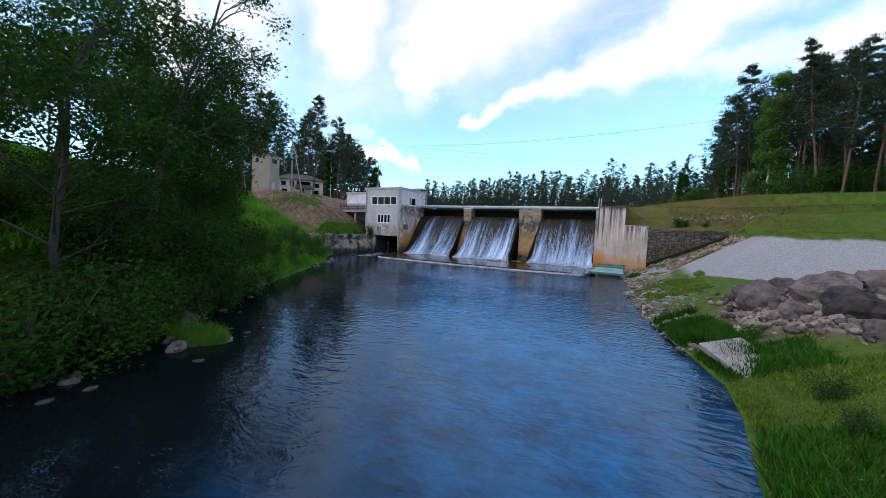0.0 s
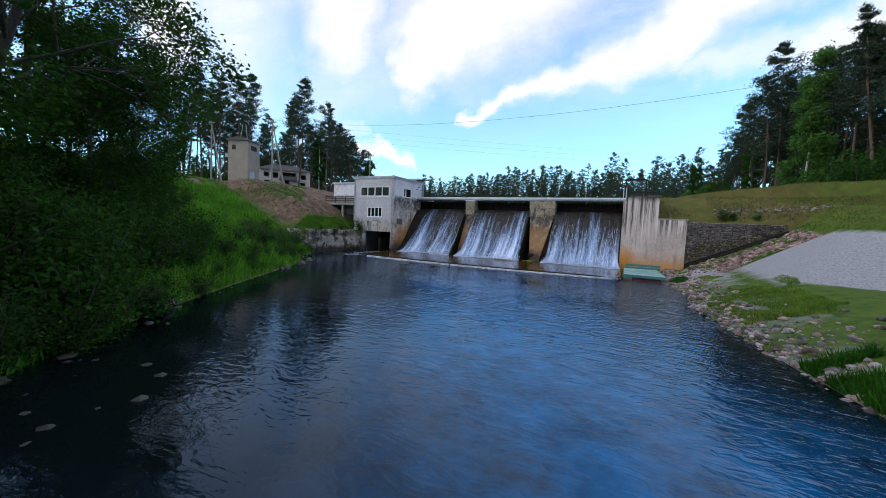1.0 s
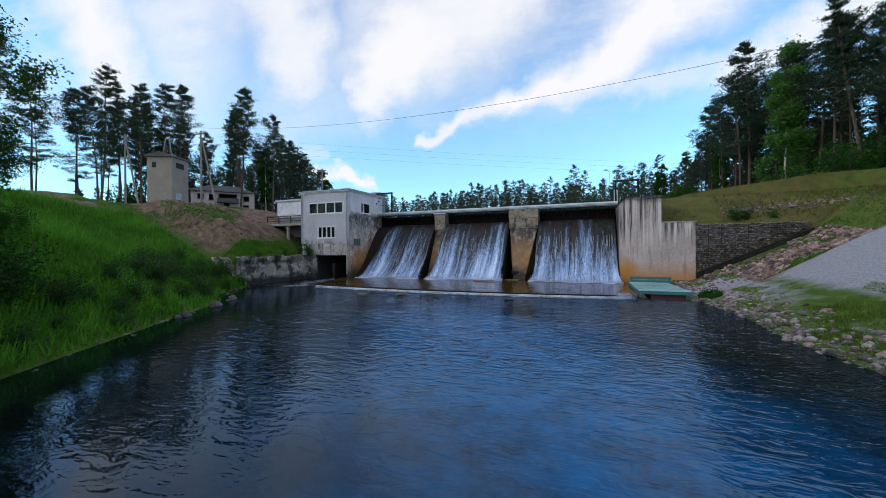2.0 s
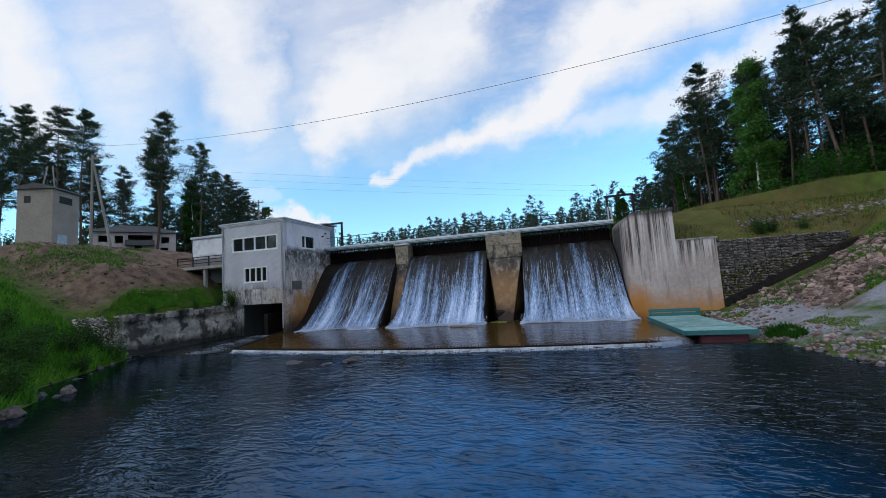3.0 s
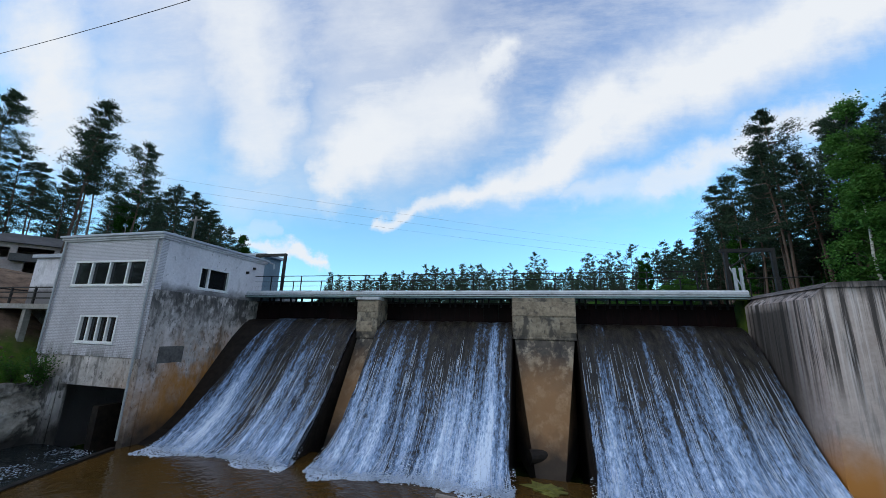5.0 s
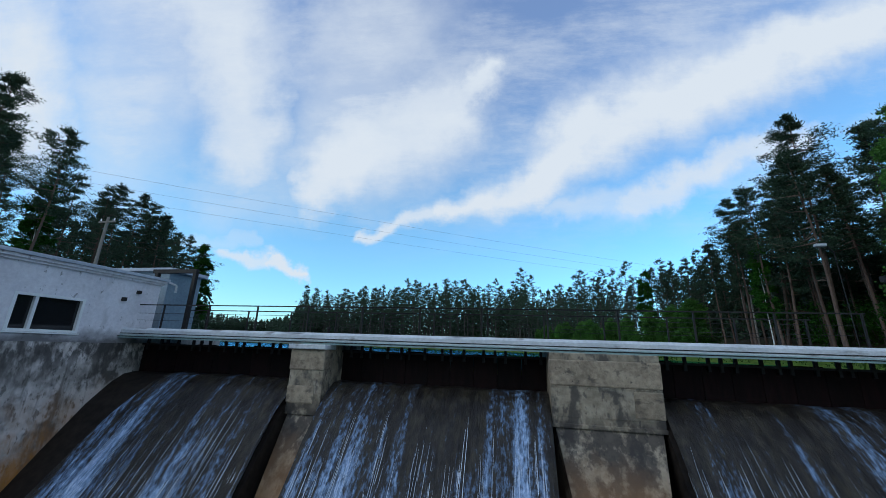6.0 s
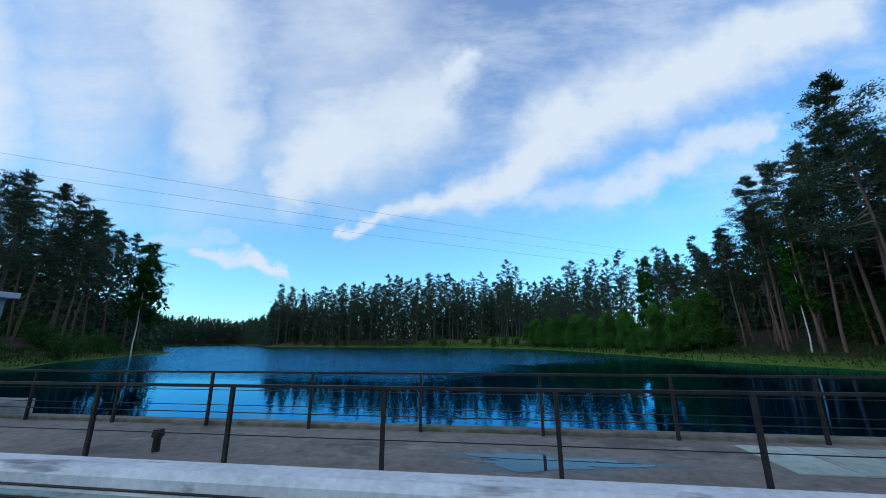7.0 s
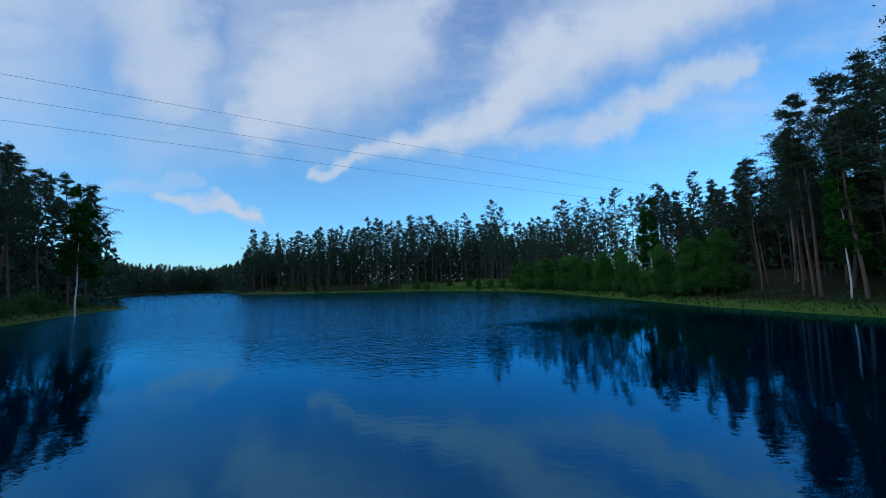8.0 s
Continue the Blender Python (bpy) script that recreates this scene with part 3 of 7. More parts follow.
REDP = make_mat("dark_red_float", (0.07, 0.012, 0.02), (0.14, 0.03, 0.035), 7, 0.8, 0.6, 0.3)
STONE = make_mat("field_stone", (0.1, 0.082, 0.075), (0.4, 0.34, 0.31), 7, 1.2, 0.9, 0.6, per_object=0.45, per_island=0.75)
GABST = make_mat("gabion_stone", (0.05, 0.042, 0.037), (0.23, 0.195, 0.175), 7, 1.2, 0.9, 0.6, per_object=0.6)
GABFILL = make_mat("gabion_fill_stone", (0.05, 0.042, 0.037), (0.23, 0.195, 0.175), 7, 1.2, 0.9, 0.6, per_island=0.6)
THINFALL = make_mat("thin_white_water", (0.05, 0.046, 0.042), (0.7, 0.73, 0.78), 26, 1.2, 0.4, 0.5, stretch=(1, 0.08, 0.08))
CLOD = make_mat("dry_earth_clod", (0.06, 0.04, 0.028), (0.24, 0.16, 0.11), 7, 1.2, 0.95, 0.6, per_island=0.35)
PINKST = make_mat("reddish_stone", (0.12, 0.075, 0.06), (0.42, 0.29, 0.24), 7, 1.2, 0.9, 0.6, per_object=0.3, per_island=0.7)
DARKST = make_mat("wet_stone", (0.02, 0.018, 0.016), (0.09, 0.082, 0.075), 7, 1.2, 0.5, 0.6, per_object=0.3, per_island=0.3)
BARK = make_mat("pine_bark", (0.05, 0.034, 0.027), (0.15, 0.092, 0.066), 9, 0.5, 0.95, 0.6, stretch=(1, 1, 0.25), per_object=0.2)
GREYBARK = make_mat("grey_bark", (0.03, 0.026, 0.023), (0.085, 0.072, 0.062), 9, 0.8, 0.95, 0.6, stretch=(1, 1, 0.25))
BIRCHB = make_mat("birch_bark", (0.4, 0.38, 0.35), (0.7, 0.67, 0.62), 4, 1.0, 0.8, 0.3, extra=[((0.04, 0.035, 0.03), 3, (0.6, 0.6, 2.5), 0.6, 0.66, 0.9)])
NEEDLE = leaf_mat("pine_needles", (0.02, 0.036, 0.024), (0.052, 0.082, 0.042), 0.2)
LEAF = leaf_mat("alder_leaves", (0.011, 0.044, 0.005), (0.042, 0.12, 0.012), 0.36, 0.7)
BLEAF = leaf_mat("birch_leaves", (0.05, 0.135, 0.026), (0.11, 0.23, 0.045), 0.4)
BUSHL = leaf_mat("willow_leaves", (0.024, 0.065, 0.012), (0.062, 0.145, 0.022), 0.35)
GRASSM = leaf_mat("grass_blades", (0.045, 0.14, 0.014), (0.13, 0.31, 0.032), 0.4)
WGRASS = leaf_mat("lush_grass_blades", (0.045, 0.155, 0.012), (0.13, 0.34, 0.026), 0.4)
RANKGR = leaf_mat("rank_grass_blades", (0.012, 0.062, 0.005), (0.05, 0.175, 0.014), 0.4)
TURF = leaf_mat("short_turf_blades", (0.07, 0.13, 0.016), (0.17, 0.25, 0.035), 0.35)
SHOREGR = leaf_mat("shore_grass_blades", (0.014, 0.038, 0.006), (0.045, 0.085, 0.014), 0.3)
YLEAF = leaf_mat("sapling_leaves", (0.04, 0.11, 0.016), (0.1, 0.21, 0.036), 0.4)
DRYGR = leaf_mat("dry_grass", (0.1, 0.085, 0.03), (0.2, 0.165, 0.06), 0.3)
TOWERM = make_mat("tower_render", (0.25, 0.2, 0.165), (0.36, 0.3, 0.25), 5, 0.4, 0.9, 0.3)
RUINM = make_mat("old_pink_plaster", (0.34, 0.27, 0.26), (0.56, 0.46, 0.44), 5, 0.5, 0.9, 0.3)
RUINROOF = make_mat("ruin_slate", (0.06, 0.055, 0.055), (0.13, 0.12, 0.12), 6, 0.6, 0.9, 0.3)
WOODP = make_mat("weathered_pole", (0.16, 0.14, 0.125), (0.3, 0.27, 0.24), 10, 0.8, 0.9, 0.4, stretch=(1, 1, 0.2))
SHEDM = make_mat("blue_grey_sheet", (0.13, 0.18, 0.23), (0.22, 0.28, 0.33), 7, 0.6, 0.6, 0.15)
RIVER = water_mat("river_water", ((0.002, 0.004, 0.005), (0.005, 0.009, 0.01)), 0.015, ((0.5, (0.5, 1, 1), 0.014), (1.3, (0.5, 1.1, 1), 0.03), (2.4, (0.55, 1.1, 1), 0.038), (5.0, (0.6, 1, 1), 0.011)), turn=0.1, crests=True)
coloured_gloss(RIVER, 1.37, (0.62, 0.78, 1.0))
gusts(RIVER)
# sky reflection laid into the base colour as a blue streak
painted_sky_streak(RIVER, (0.004, 0.115, 0.28))
LAKEM = water_mat("lake_water", ((0.0003, 0.003, 0.012), (0.0006, 0.005, 0.018)), 0.02, ((0.4, (1, 1, 1), 0.05), (2.5, (0.6, 1, 1), 0.085), (7.0, (0.6, 1, 1), 0.02)), turn=0.2)
coloured_gloss(LAKEM, 2.25, (0.25, 0.62, 1.0))
wind_patch(LAKEM)
POOL = water_mat("shallow_brown_water", ((0.03, 0.021, 0.006), (0.115, 0.06, 0.016)), 0.1, ((0.8, (1, 1, 1), 0.03), (3.0, (1, 1, 1), 0.022), (8.0, (1, 1, 1), 0.006)))
RAPID = water_mat("broken_water", ((0.002, 0.004, 0.005), (0.03, 0.04, 0.042)), 0.05, ((1.2, (0.5, 1, 1), 0.1), (4.0, (0.6, 1, 1), 0.06)))
PUDDLE = water_mat("puddle_water", ((0.02, 0.03, 0.04), (0.03, 0.04, 0.05)), 0.02, ((2.0, (1, 1, 1), 0.001),))
FALL = fall_mat("running_water")
FOAM = make_mat("white_foam", (0.36, 0.44, 0.58), (0.7, 0.78, 0.9), 9, 1.5, 0.5, 0.6, bump_size=0.06, per_island=0.12)
MOSS = make_mat("olive_moss", (0.06, 0.065, 0.01), (0.2, 0.19, 0.03), 14, 2.0, 0.95, 0.9, bump_size=0.05)


def glass_mat():
    m = bpy.data.materials.new("dark_window_glass")
    m.use_nodes = True
    p = m.node_tree.nodes["Principled BSDF"]
    p.inputs["Base Color"].default_value = (0.012, 0.013, 0.015, 1)
    p.inputs["Roughness"].default_value, p.inputs["IOR"].default_value = 0.06, 1.5
    return m


GLASS = glass_mat()


def ground_mat():
    """Grass, bare earth and gravel, mixed by the zone weights stored with the sheet."""
    m = bpy.data.materials.new("ground_cover")
    m.use_nodes = True
    t, n, l = node_tools(m)
    p = n["Principled BSDF"]
    tc = n.new("ShaderNodeTexCoord")
    at = n.new("ShaderNodeAttribute")
    at.attribute_name = "zone"
    sp = n.new("ShaderNodeSeparateColor")
    l.new(at.outputs["Color"], sp.inputs[0])

    def tone(dark, light, scale, detail=6):
        x = n.new("ShaderNodeTexNoise")
        x.inputs["Scale"].default_value, x.inputs["Detail"].default_value, x.inputs["Roughness"].default_value = scale, detail, 0.68
        l.new(tc.outputs["Object"], x.inputs["Vector"])
        r = n.new("ShaderNodeMapRange")
        r.inputs["From Min"].default_value, r.inputs["From Max"].default_value = 0.3, 0.7
        l.new(x.outputs["Fac"], r.inputs["Value"])
        mx = n.new("ShaderNodeMix")
        mx.data_type = "RGBA"
        l.new(r.outputs[0], mx.inputs["Factor"])
        mx.inputs["A"].default_value, mx.inputs["B"].default_value = (*dark, 1), (*light, 1)
        return mx.outputs["Result"], x.outputs["Fac"]

    grass, _ = tone((0.034, 0.075, 0.009), (0.11, 0.165, 0.02), 1.6)
    dry, _ = tone((0.07, 0.062, 0.018), (0.15, 0.12, 0.038), 0.7)
    earth, _ = tone((0.055, 0.036, 0.025), (0.28, 0.185, 0.125), 1.1, 9)
    gravel, g4 = tone((0.2, 0.195, 0.2), (0.46, 0.45, 0.46), 9.0, 8)
    colour = grass
    edge = n.new("ShaderNodeTexNoise")
    edge.inputs["Scale"].default_value, edge.inputs["Detail"].default_value = 1.3, 5
    l.new(tc.outputs["Object"], edge.inputs["Vector"])
    pine_floor, _ = tone((0.01, 0.011, 0.005), (0.045, 0.04, 0.016), 0.9, 8)
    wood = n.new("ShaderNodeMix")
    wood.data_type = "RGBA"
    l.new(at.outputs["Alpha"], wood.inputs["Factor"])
    l.new(pine_floor, wood.inputs["A"])
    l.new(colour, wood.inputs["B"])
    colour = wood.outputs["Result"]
    for k, layer in ((0, dry), (1, earth), (2, gravel)):
        a = n.new("ShaderNodeMath")
        a.operation = "MULTIPLY_ADD"
        a.inputs[1].default_value = 2.2
        l.new(sp.outputs[k], a.inputs[0])
        sub = n.new("ShaderNodeMath")
        sub.operation = "MULTIPLY_ADD"
        sub.inputs[1].default_value, sub.inputs[2].default_value = -1.6, 0.2
        l.new(edge.outputs["Fac"], sub.inputs[0])
        l.new(sub.outputs[0], a.inputs[2])
        a.use_clamp = True
        mx = n.new("ShaderNodeMix")
        mx.data_type = "RGBA"
        l.new(a.outputs[0], mx.inputs["Factor"])
        l.new(colour, mx.inputs["A"])
        l.new(layer, mx.inputs["B"])
        colour = mx.outputs["Result"]
    l.new(colour, p.inputs["Base Color"])
    p.inputs["Roughness"].default_value = 0.95
    p.inputs["Specular IOR Level"].default_value = 0.2
    b = n.new("ShaderNodeBump")
    b.inputs["Strength"].default_value, b.inputs["Distance"].default_value = 0.7, 0.12
    l.new(g4, b.inputs["Height"])
    l.new(b.outputs[0], p.inputs["Normal"])
    return m


GROUND = ground_mat()

# ---- mesh helpers ----
RNG = np.random.default_rng(7)


def raw_mesh(name, verts, faces, material, smooth=False, second=None, which=None):
    """A mesh from arrays: verts (n, 3), faces (m, 3) or (m, 4)."""
    me = bpy.data.meshes.new(name)
    verts, faces = np.asarray(verts, np.float32), np.asarray(faces, np.int32)
    k = faces.shape[1]
    me.vertices.add(len(verts))
    me.vertices.foreach_set("co", verts.ravel())
    me.loops.add(faces.size)
    me.loops.foreach_set("vertex_index", faces.ravel())
    me.polygons.add(len(faces))
    me.polygons.foreach_set("loop_start", np.arange(0, faces.size, k, dtype=np.int32))
    me.polygons.foreach_set("loop_total", np.full(len(faces), k, np.int32))
    me.polygons.foreach_set("use_smooth", np.full(len(faces), smooth))
    me.materials.append(material)
    if second is not None:
        me.materials.append(second)
        me.polygons.foreach_set("material_index", np.asarray(which, np.int32))
    me.update(calc_edges=True)
    me.validate()
    return me


def bm_mesh(name, bm, material, smooth=False):
    me = bpy.data.meshes.new(name)
    bmesh.ops.recalc_face_normals(bm, faces=bm.faces)
    bm.to_mesh(me)
    bm.free()
    me.materials.append(material)
    for f in me.polygons:
        f.use_smooth = smooth
    return me


def part(name, bm, material, parent=None, label="", smooth=False):
    """Links a bmesh or a mesh as one object, under a thing or a part."""
    me = bm if isinstance(bm, bpy.types.Mesh) else bm_mesh(name, bm, material, smooth)
    ob = new(name, me)
    if parent is not None:
        ob.parent = parent
    if label:
        ob["label"] = label
    return ob


def thing(name, label, category, group="", kind="", at=(0, 0, 0)):
    ob = new(name)
    ob.empty_display_size = 0.3
    ob.location = at
    return tagged(ob, label, category, group, kind)


def add_box(bm, x0, x1, y0, y1, z0, z1, bevel=0.0):
    g = bmesh.ops.create_cube(bm, size=1.0)
    vs = g["verts"]
    for v in vs:
        v.co = Vector(((x0 + x1) / 2 + v.co.x * (x1 - x0), (y0 + y1) / 2 + v.co.y * (y1 - y0), (z0 + z1) / 2 + v.co.z * (z1 - z0)))
    if bevel:
        es = list({e for v in vs for e in v.link_edges})
        bmesh.ops.bevel(bm, geom=es, offset=bevel, segments=2, affect="EDGES", profile=0.6)
    return bm


def box(x0, x1, y0, y1, z0, z1, bevel=0.0):
    return add_box(bmesh.new(), x0, x1, y0, y1, z0, z1, bevel)


def add_tube(bm, a, b, r0, r1=None, sides=8):
    """A round bar from a to b."""
    a, b = Vector(a), Vector(b)
    r1 = r0 if r1 is None else r1
    q = (b - a).to_track_quat("Z", "Y").to_matrix()
    rings = []
    for c, r in ((a, r0), (b, r1)):
        rings.append([bm.verts.new(c + q @ Vector((r * math.cos(2 * math.pi * k / sides), r * math.sin(2 * math.pi * k / sides), 0))) for k in range(sides)])
    for k in range(sides):
        bm.faces.new((rings[0][k], rings[0][(k + 1) % sides], rings[1][(k + 1) % sides], rings[1][k]))
    bm.faces.new(rings[1])
    bm.faces.new(rings[0][::-1])
    return bm


def tube(a, b, r0, r1=None, sides=8):
    return add_tube(bmesh.new(), a, b, r0, r1, sides)


def prism(outline, axis, lo, hi):
    """A solid with that outline, pushed along an axis: 'x' takes (y, z), 'y' takes (x, z), 'z' takes (x, y)."""
    bm = bmesh.new()

    def put(p, d):
        return {"x": (d, p[0], p[1]), "y": (p[0], d, p[1]), "z": (p[0], p[1], d)}[axis]

    a, b = [bm.verts.new(put(p, lo)) for p in outline], [bm.verts.new(put(p, hi)) for p in outline]
    n = len(outline)
    for k in range(n):
        bm.faces.new((a[k], a[(k + 1) % n], b[(k + 1) % n], b[k]))
    bm.faces.new(a[::-1])
    bm.faces.new(b)
    return bm


def wall_with_holes(axis, at0, at1, s0, s1, z0, z1, holes):
    """A wall between two planes of an axis ('x' or 'y'), from s0 to s1 along it, with holes (a, b, lo, hi)."""
    bm = bmesh.new()
    cuts = sorted({s0, s1, *(h[0] for h in holes), *(h[1] for h in holes)})
    for a, b in zip(cuts, cuts[1:]):
        spans, z = [], z0
        for h in sorted((h for h in holes if h[0] <= a and h[1] >= b), key=lambda h: h[2]):
            if h[2] > z:
                spans.append((z, h[2]))
            z = h[3]
        if z < z1:
            spans.append((z, z1))
        for lo, hi in spans:
            if axis == "y":
                add_box(bm, a, b, at0, at1, lo, hi)
            else:
                add_box(bm, at0, at1, a, b, lo, hi)
    bmesh.ops.remove_doubles(bm, verts=bm.verts, dist=1e-4)
    return bm


def inside(px, py, poly):
    hit = np.zeros(px.shape, bool)
    n = len(poly)
    for k in range(n):
        (x0, y0), (x1, y1) = poly[k], poly[(k + 1) % n]
        c = (y0 > py) != (y1 > py)
        with np.errstate(divide="ignore", invalid="ignore"):
            hit ^= c & (px < (x1 - x0) * (py - y0) / (y1 - y0 if y1 != y0 else 1e-9) + x0)
    return hit


def away(px, py, poly):
    """Signed distance from a closed outline, minus inside."""
    best = np.full(px.shape, 1e9)
    n = len(poly)
    for k in range(n):
        (x0, y0), (x1, y1) = poly[k], poly[(k + 1) % n]
        dx, dy = x1 - x0, y1 - y0
        u = np.clip(((px - x0) * dx + (py - y0) * dy) / (dx * dx + dy * dy), 0, 1)
        best = np.minimum(best, np.hypot(px - x0 - u * dx, py - y0 - u * dy))
    return np.where(inside(px, py, poly), -best, best)


def value_noise(px, py, scale, seed=0):
    """Smooth noise in 0..1 over the plan."""
    x, y = px * scale + seed * 17.3, py * scale - seed * 9.1
    ix, iy = np.floor(x), np.floor(y)
    fx, fy = x - ix, y - iy
    fx, fy = fx * fx * (3 - 2 * fx), fy * fy * (3 - 2 * fy)

    def h(a, b):
        s = np.sin(a * 127.1 + b * 311.7) * 43758.5453
        return s - np.floor(s)

    return (h(ix, iy) * (1 - fx) + h(ix + 1, iy) * fx) * (1 - fy) + (h(ix, iy + 1) * (1 - fx) + h(ix + 1, iy + 1) * fx) * fy


def ease(v, a, b):
    u = np.clip((v - a) / (b - a), 0, 1)
    return u * u * (3 - 2 * u)

# ---- ground, river and lake ----
LAKE_Z = 7.7
LEFT_BANK = [(14, -75), (8.2, -58), (5.4, -52), (-1.2, -44.5), (-5.8, -37.5), (-13, -26), (-16.4, -24.4), (-20.5, -17.5), (-21.6, -15.6)]
RIGHT_BANK = [(19.2, -13.5), (19.7, -20), (19.5, -26.6), (20.2, -32), (20.8, -36), (21.6, -40.4), (22.5, -44.6), (22.4, -48), (21.8, -52), (22.5, -58), (27, -75)]
RIVER_POLY = [(33, -260), (14, -260), *LEFT_BANK, (-21.6, -4.4), (19.2, -4.4), *RIGHT_BANK]
LAKE_POLY = [(-15, 3.3), (-21, 6), (-30, 9), (-40, 15), (-52, 27), (-66, 42), (-86, 74), (-93, 91), (-104, 92), (-140, 84), (-185, 112), (-226, 200), (-330, 325), (-330, 430), (-205, 300), (-148, 216), (-75, 192), (-30, 184), (-4, 160), (12, 140), (20, 113), (25.5, 81), (29, 56), (33, 45), (36, 37), (33, 28), (29.5, 20), (26, 12), (21, 6), (18, 3.3)]


def ground_height(px, py):
    dl, dr = away(px, py, LAKE_POLY), away(px, py, RIVER_POLY)
    lump = value_noise(px, py, 0.11, 1) - 0.5
    small = value_noise(px, py, 0.55, 2) - 0.5
    # upstream
    flat_r = 10.2 + 0.05 * np.clip(px - 34, 0, 60) + 0.02 * np.clip(py, 0, 120)
    flat_l = 11.6 + 0 * px
    flat = np.where(px > -5, flat_r, flat_l)
    up = np.where(dl < 0, LAKE_Z + np.maximum(dl * 0.35, -2.2), np.minimum(LAKE_Z + np.minimum(dl * 0.4, 1.0) + np.clip(dl - 3, 0, 99) * 0.16, flat))
    up = up + np.where(dl > 4, lump * 0.9, 0)
    # downstream, west bank
    top = 12.2 - 4.2 * ease(py, -17, -4)
    prof = np.interp(dr, [0, 1, 4, 8, 14, 22, 32, 45], [0.0, 0.5, 2.2, 4.4, 6.6, 9.4, 11.4, 12.2])
    west = np.minimum(prof, top) + (lump * 1.2 + small * 0.3) * ease(dr, 1, 6)
    shelf = 3.2 + 4.4 * ease(-px, 22.5, 30) + 2.5 * ease(-px, 29, 40) + small * 0.45 + lump * 0.8 * ease(-px, 25, 30)
    west = np.where((py > -17), west * (1 - ease(py, -17, -13)) + shelf * ease(py, -17, -13), west)
    # downstream, east bank
    east = np.interp(px, [19, 20.5, 24.8, 30.2, 34, 60, 120], [-0.1, 0.35, 1.6, 4.85, 5.0, 6.4, 9]) + small * 0.22 + lump * 0.2
    rampd = np.minimum(px - 24.4, py + 23.8 - 0.12 * (px - 24.4))
    east = np.where(py < -11.5, np.where(rampd > 0, np.minimum(1.6 + rampd * 0.6, east + 0.6), np.minimum(east, 1.6 + 0.03 * np.clip(px - 24, 0, 40) + small * 0.2)), east)
    east = np.where(dr < 4, np.minimum(east, 0.02 + dr * 0.42 + small * 0.2 * np.clip(dr, 0, 1)), east)
    ramp = 0.75 + (np.clip(px, 21, 30) - 21.4) * 0.49
    east = east * (1 - ease(py, -11, -5.5)) + np.maximum(east, ramp) * ease(py, -11, -5.5)
    bank = 4.9 + 4.2 * ease(py, -11, -0.5) + 0.06 * np.clip(px - 33, 0, 60)
    east = np.where((px > 29) & (py > -14), np.maximum(east, bank * ease(px, 29, 33) + east * (1 - ease(px, 29, 33))), east)
    down = np.where(dr < 0, np.maximum(dr * 0.5, -0.9) - 0.02, np.where(px > 0, east, west))
    emb = np.clip(5.7 + (py + 4.4) * 0.73, 5.7, 8.85) + 0.06 * np.clip(px - 33, 0, 60)
    emb = np.where(px < 18.6, 7.6, emb)
    z = np.where(py > 0.5, up, down)
    z = np.where((py > -4.4) & (py <= 0.5) & (px > 15.2), emb, z)
    k = ease(py, -3, 6)
    z = np.where((px < -23) & (py > -3) & (py < 6), down * (1 - k) + up * k, z)
    z = np.where((px > 18.6) & (py > 0.5) & (dl > 0), np.maximum(z, 8.85 * (1 - ease(py, 3.5, 8)) + z * ease(py, 3.5, 8)), z)
    z = np.where((px > -23.0) & (px < 15.2) & (py > -15) & (py < 3.3), -1.2, z)
    z = np.where((px > -21.95) & (px < -13) & (py > -17) & (py < 2), -1.2, z)
    return z


def steps(points):
    out = []
    for a, b, s in points:
        out += list(np.arange(a, b, s))
    return out


gx = np.array(sorted(steps([(-1500, -420, 90), (-420, -120, 15), (-120, -46, 3), (-46, -14, 0.7), (-14, 14, 1.4), (14, 46, 0.7), (46, 120, 3), (120, 420, 20), (420, 1560, 90)]) + [-22.0, -21.9, -23.05, -22.95, 15.15, 15.25, 18.55, 18.65]))
gy = np.array(sorted(steps([(-900, -300, 80), (-300, -80, 14), (-80, 12, 0.8), (12, 60, 2), (60, 220, 5), (220, 520, 15), (520, 1600, 90)]) + [-4.45, -4.35, 0.45, 0.55]))
GX, GY = np.meshgrid(gx, gy)
GZ = ground_height(GX, GY)
nx, ny = len(gx), len(gy)
idx = np.arange(nx * ny).reshape(ny, nx)
quads = np.stack([idx[:-1, :-1], idx[:-1, 1:], idx[1:, 1:], idx[1:, :-1]], -1).reshape(-1, 4)
gmesh = raw_mesh("ground", np.stack([GX, GY, GZ], -1).reshape(-1, 3), quads, GROUND, True)
zone = np.zeros((ny, nx, 4), np.float32)
# dry grass on the embankment, bare earth on the cut bank, gravel on the ramp and the shore
zone[..., 0] = 0.55 * ((GY > -5) & (GY < 8) & (GX > 18)) * (1 - ease(GX, 28, 36)) + 0.3 * ((GY > -9) & (GY < 8) & (GX > 18)) * ease(GX, 28, 33) * (1 - ease(GX, 36, 44)) + 0.2 * (value_noise(GX, GY, 0.07, 5)) * (GY < 12)
cut = ease(-GX, 24, 28) * (1 - ease(-GX, 46, 54)) * ease(GY, -19, -14) * (1 - ease(GY, 0, 6))
zone[..., 1] = np.maximum(cut, 0.9 * ease(-GX, 38, 42) * (1 - ease(-GX, 60, 64)) * ease(GY, -30, -26) * (1 - ease(GY, -20, -17)))
zone[..., 1] = np.maximum(zone[..., 1], 0.25 * (GX < -52) * (GY > -8))
zone[..., 1] = np.maximum(zone[..., 1], 0.75 * (1 - ease(((GX - 27.8) / 4.6) ** 2 + ((GY + 37.6) / 6.0) ** 2, 0.5, 1.3)))
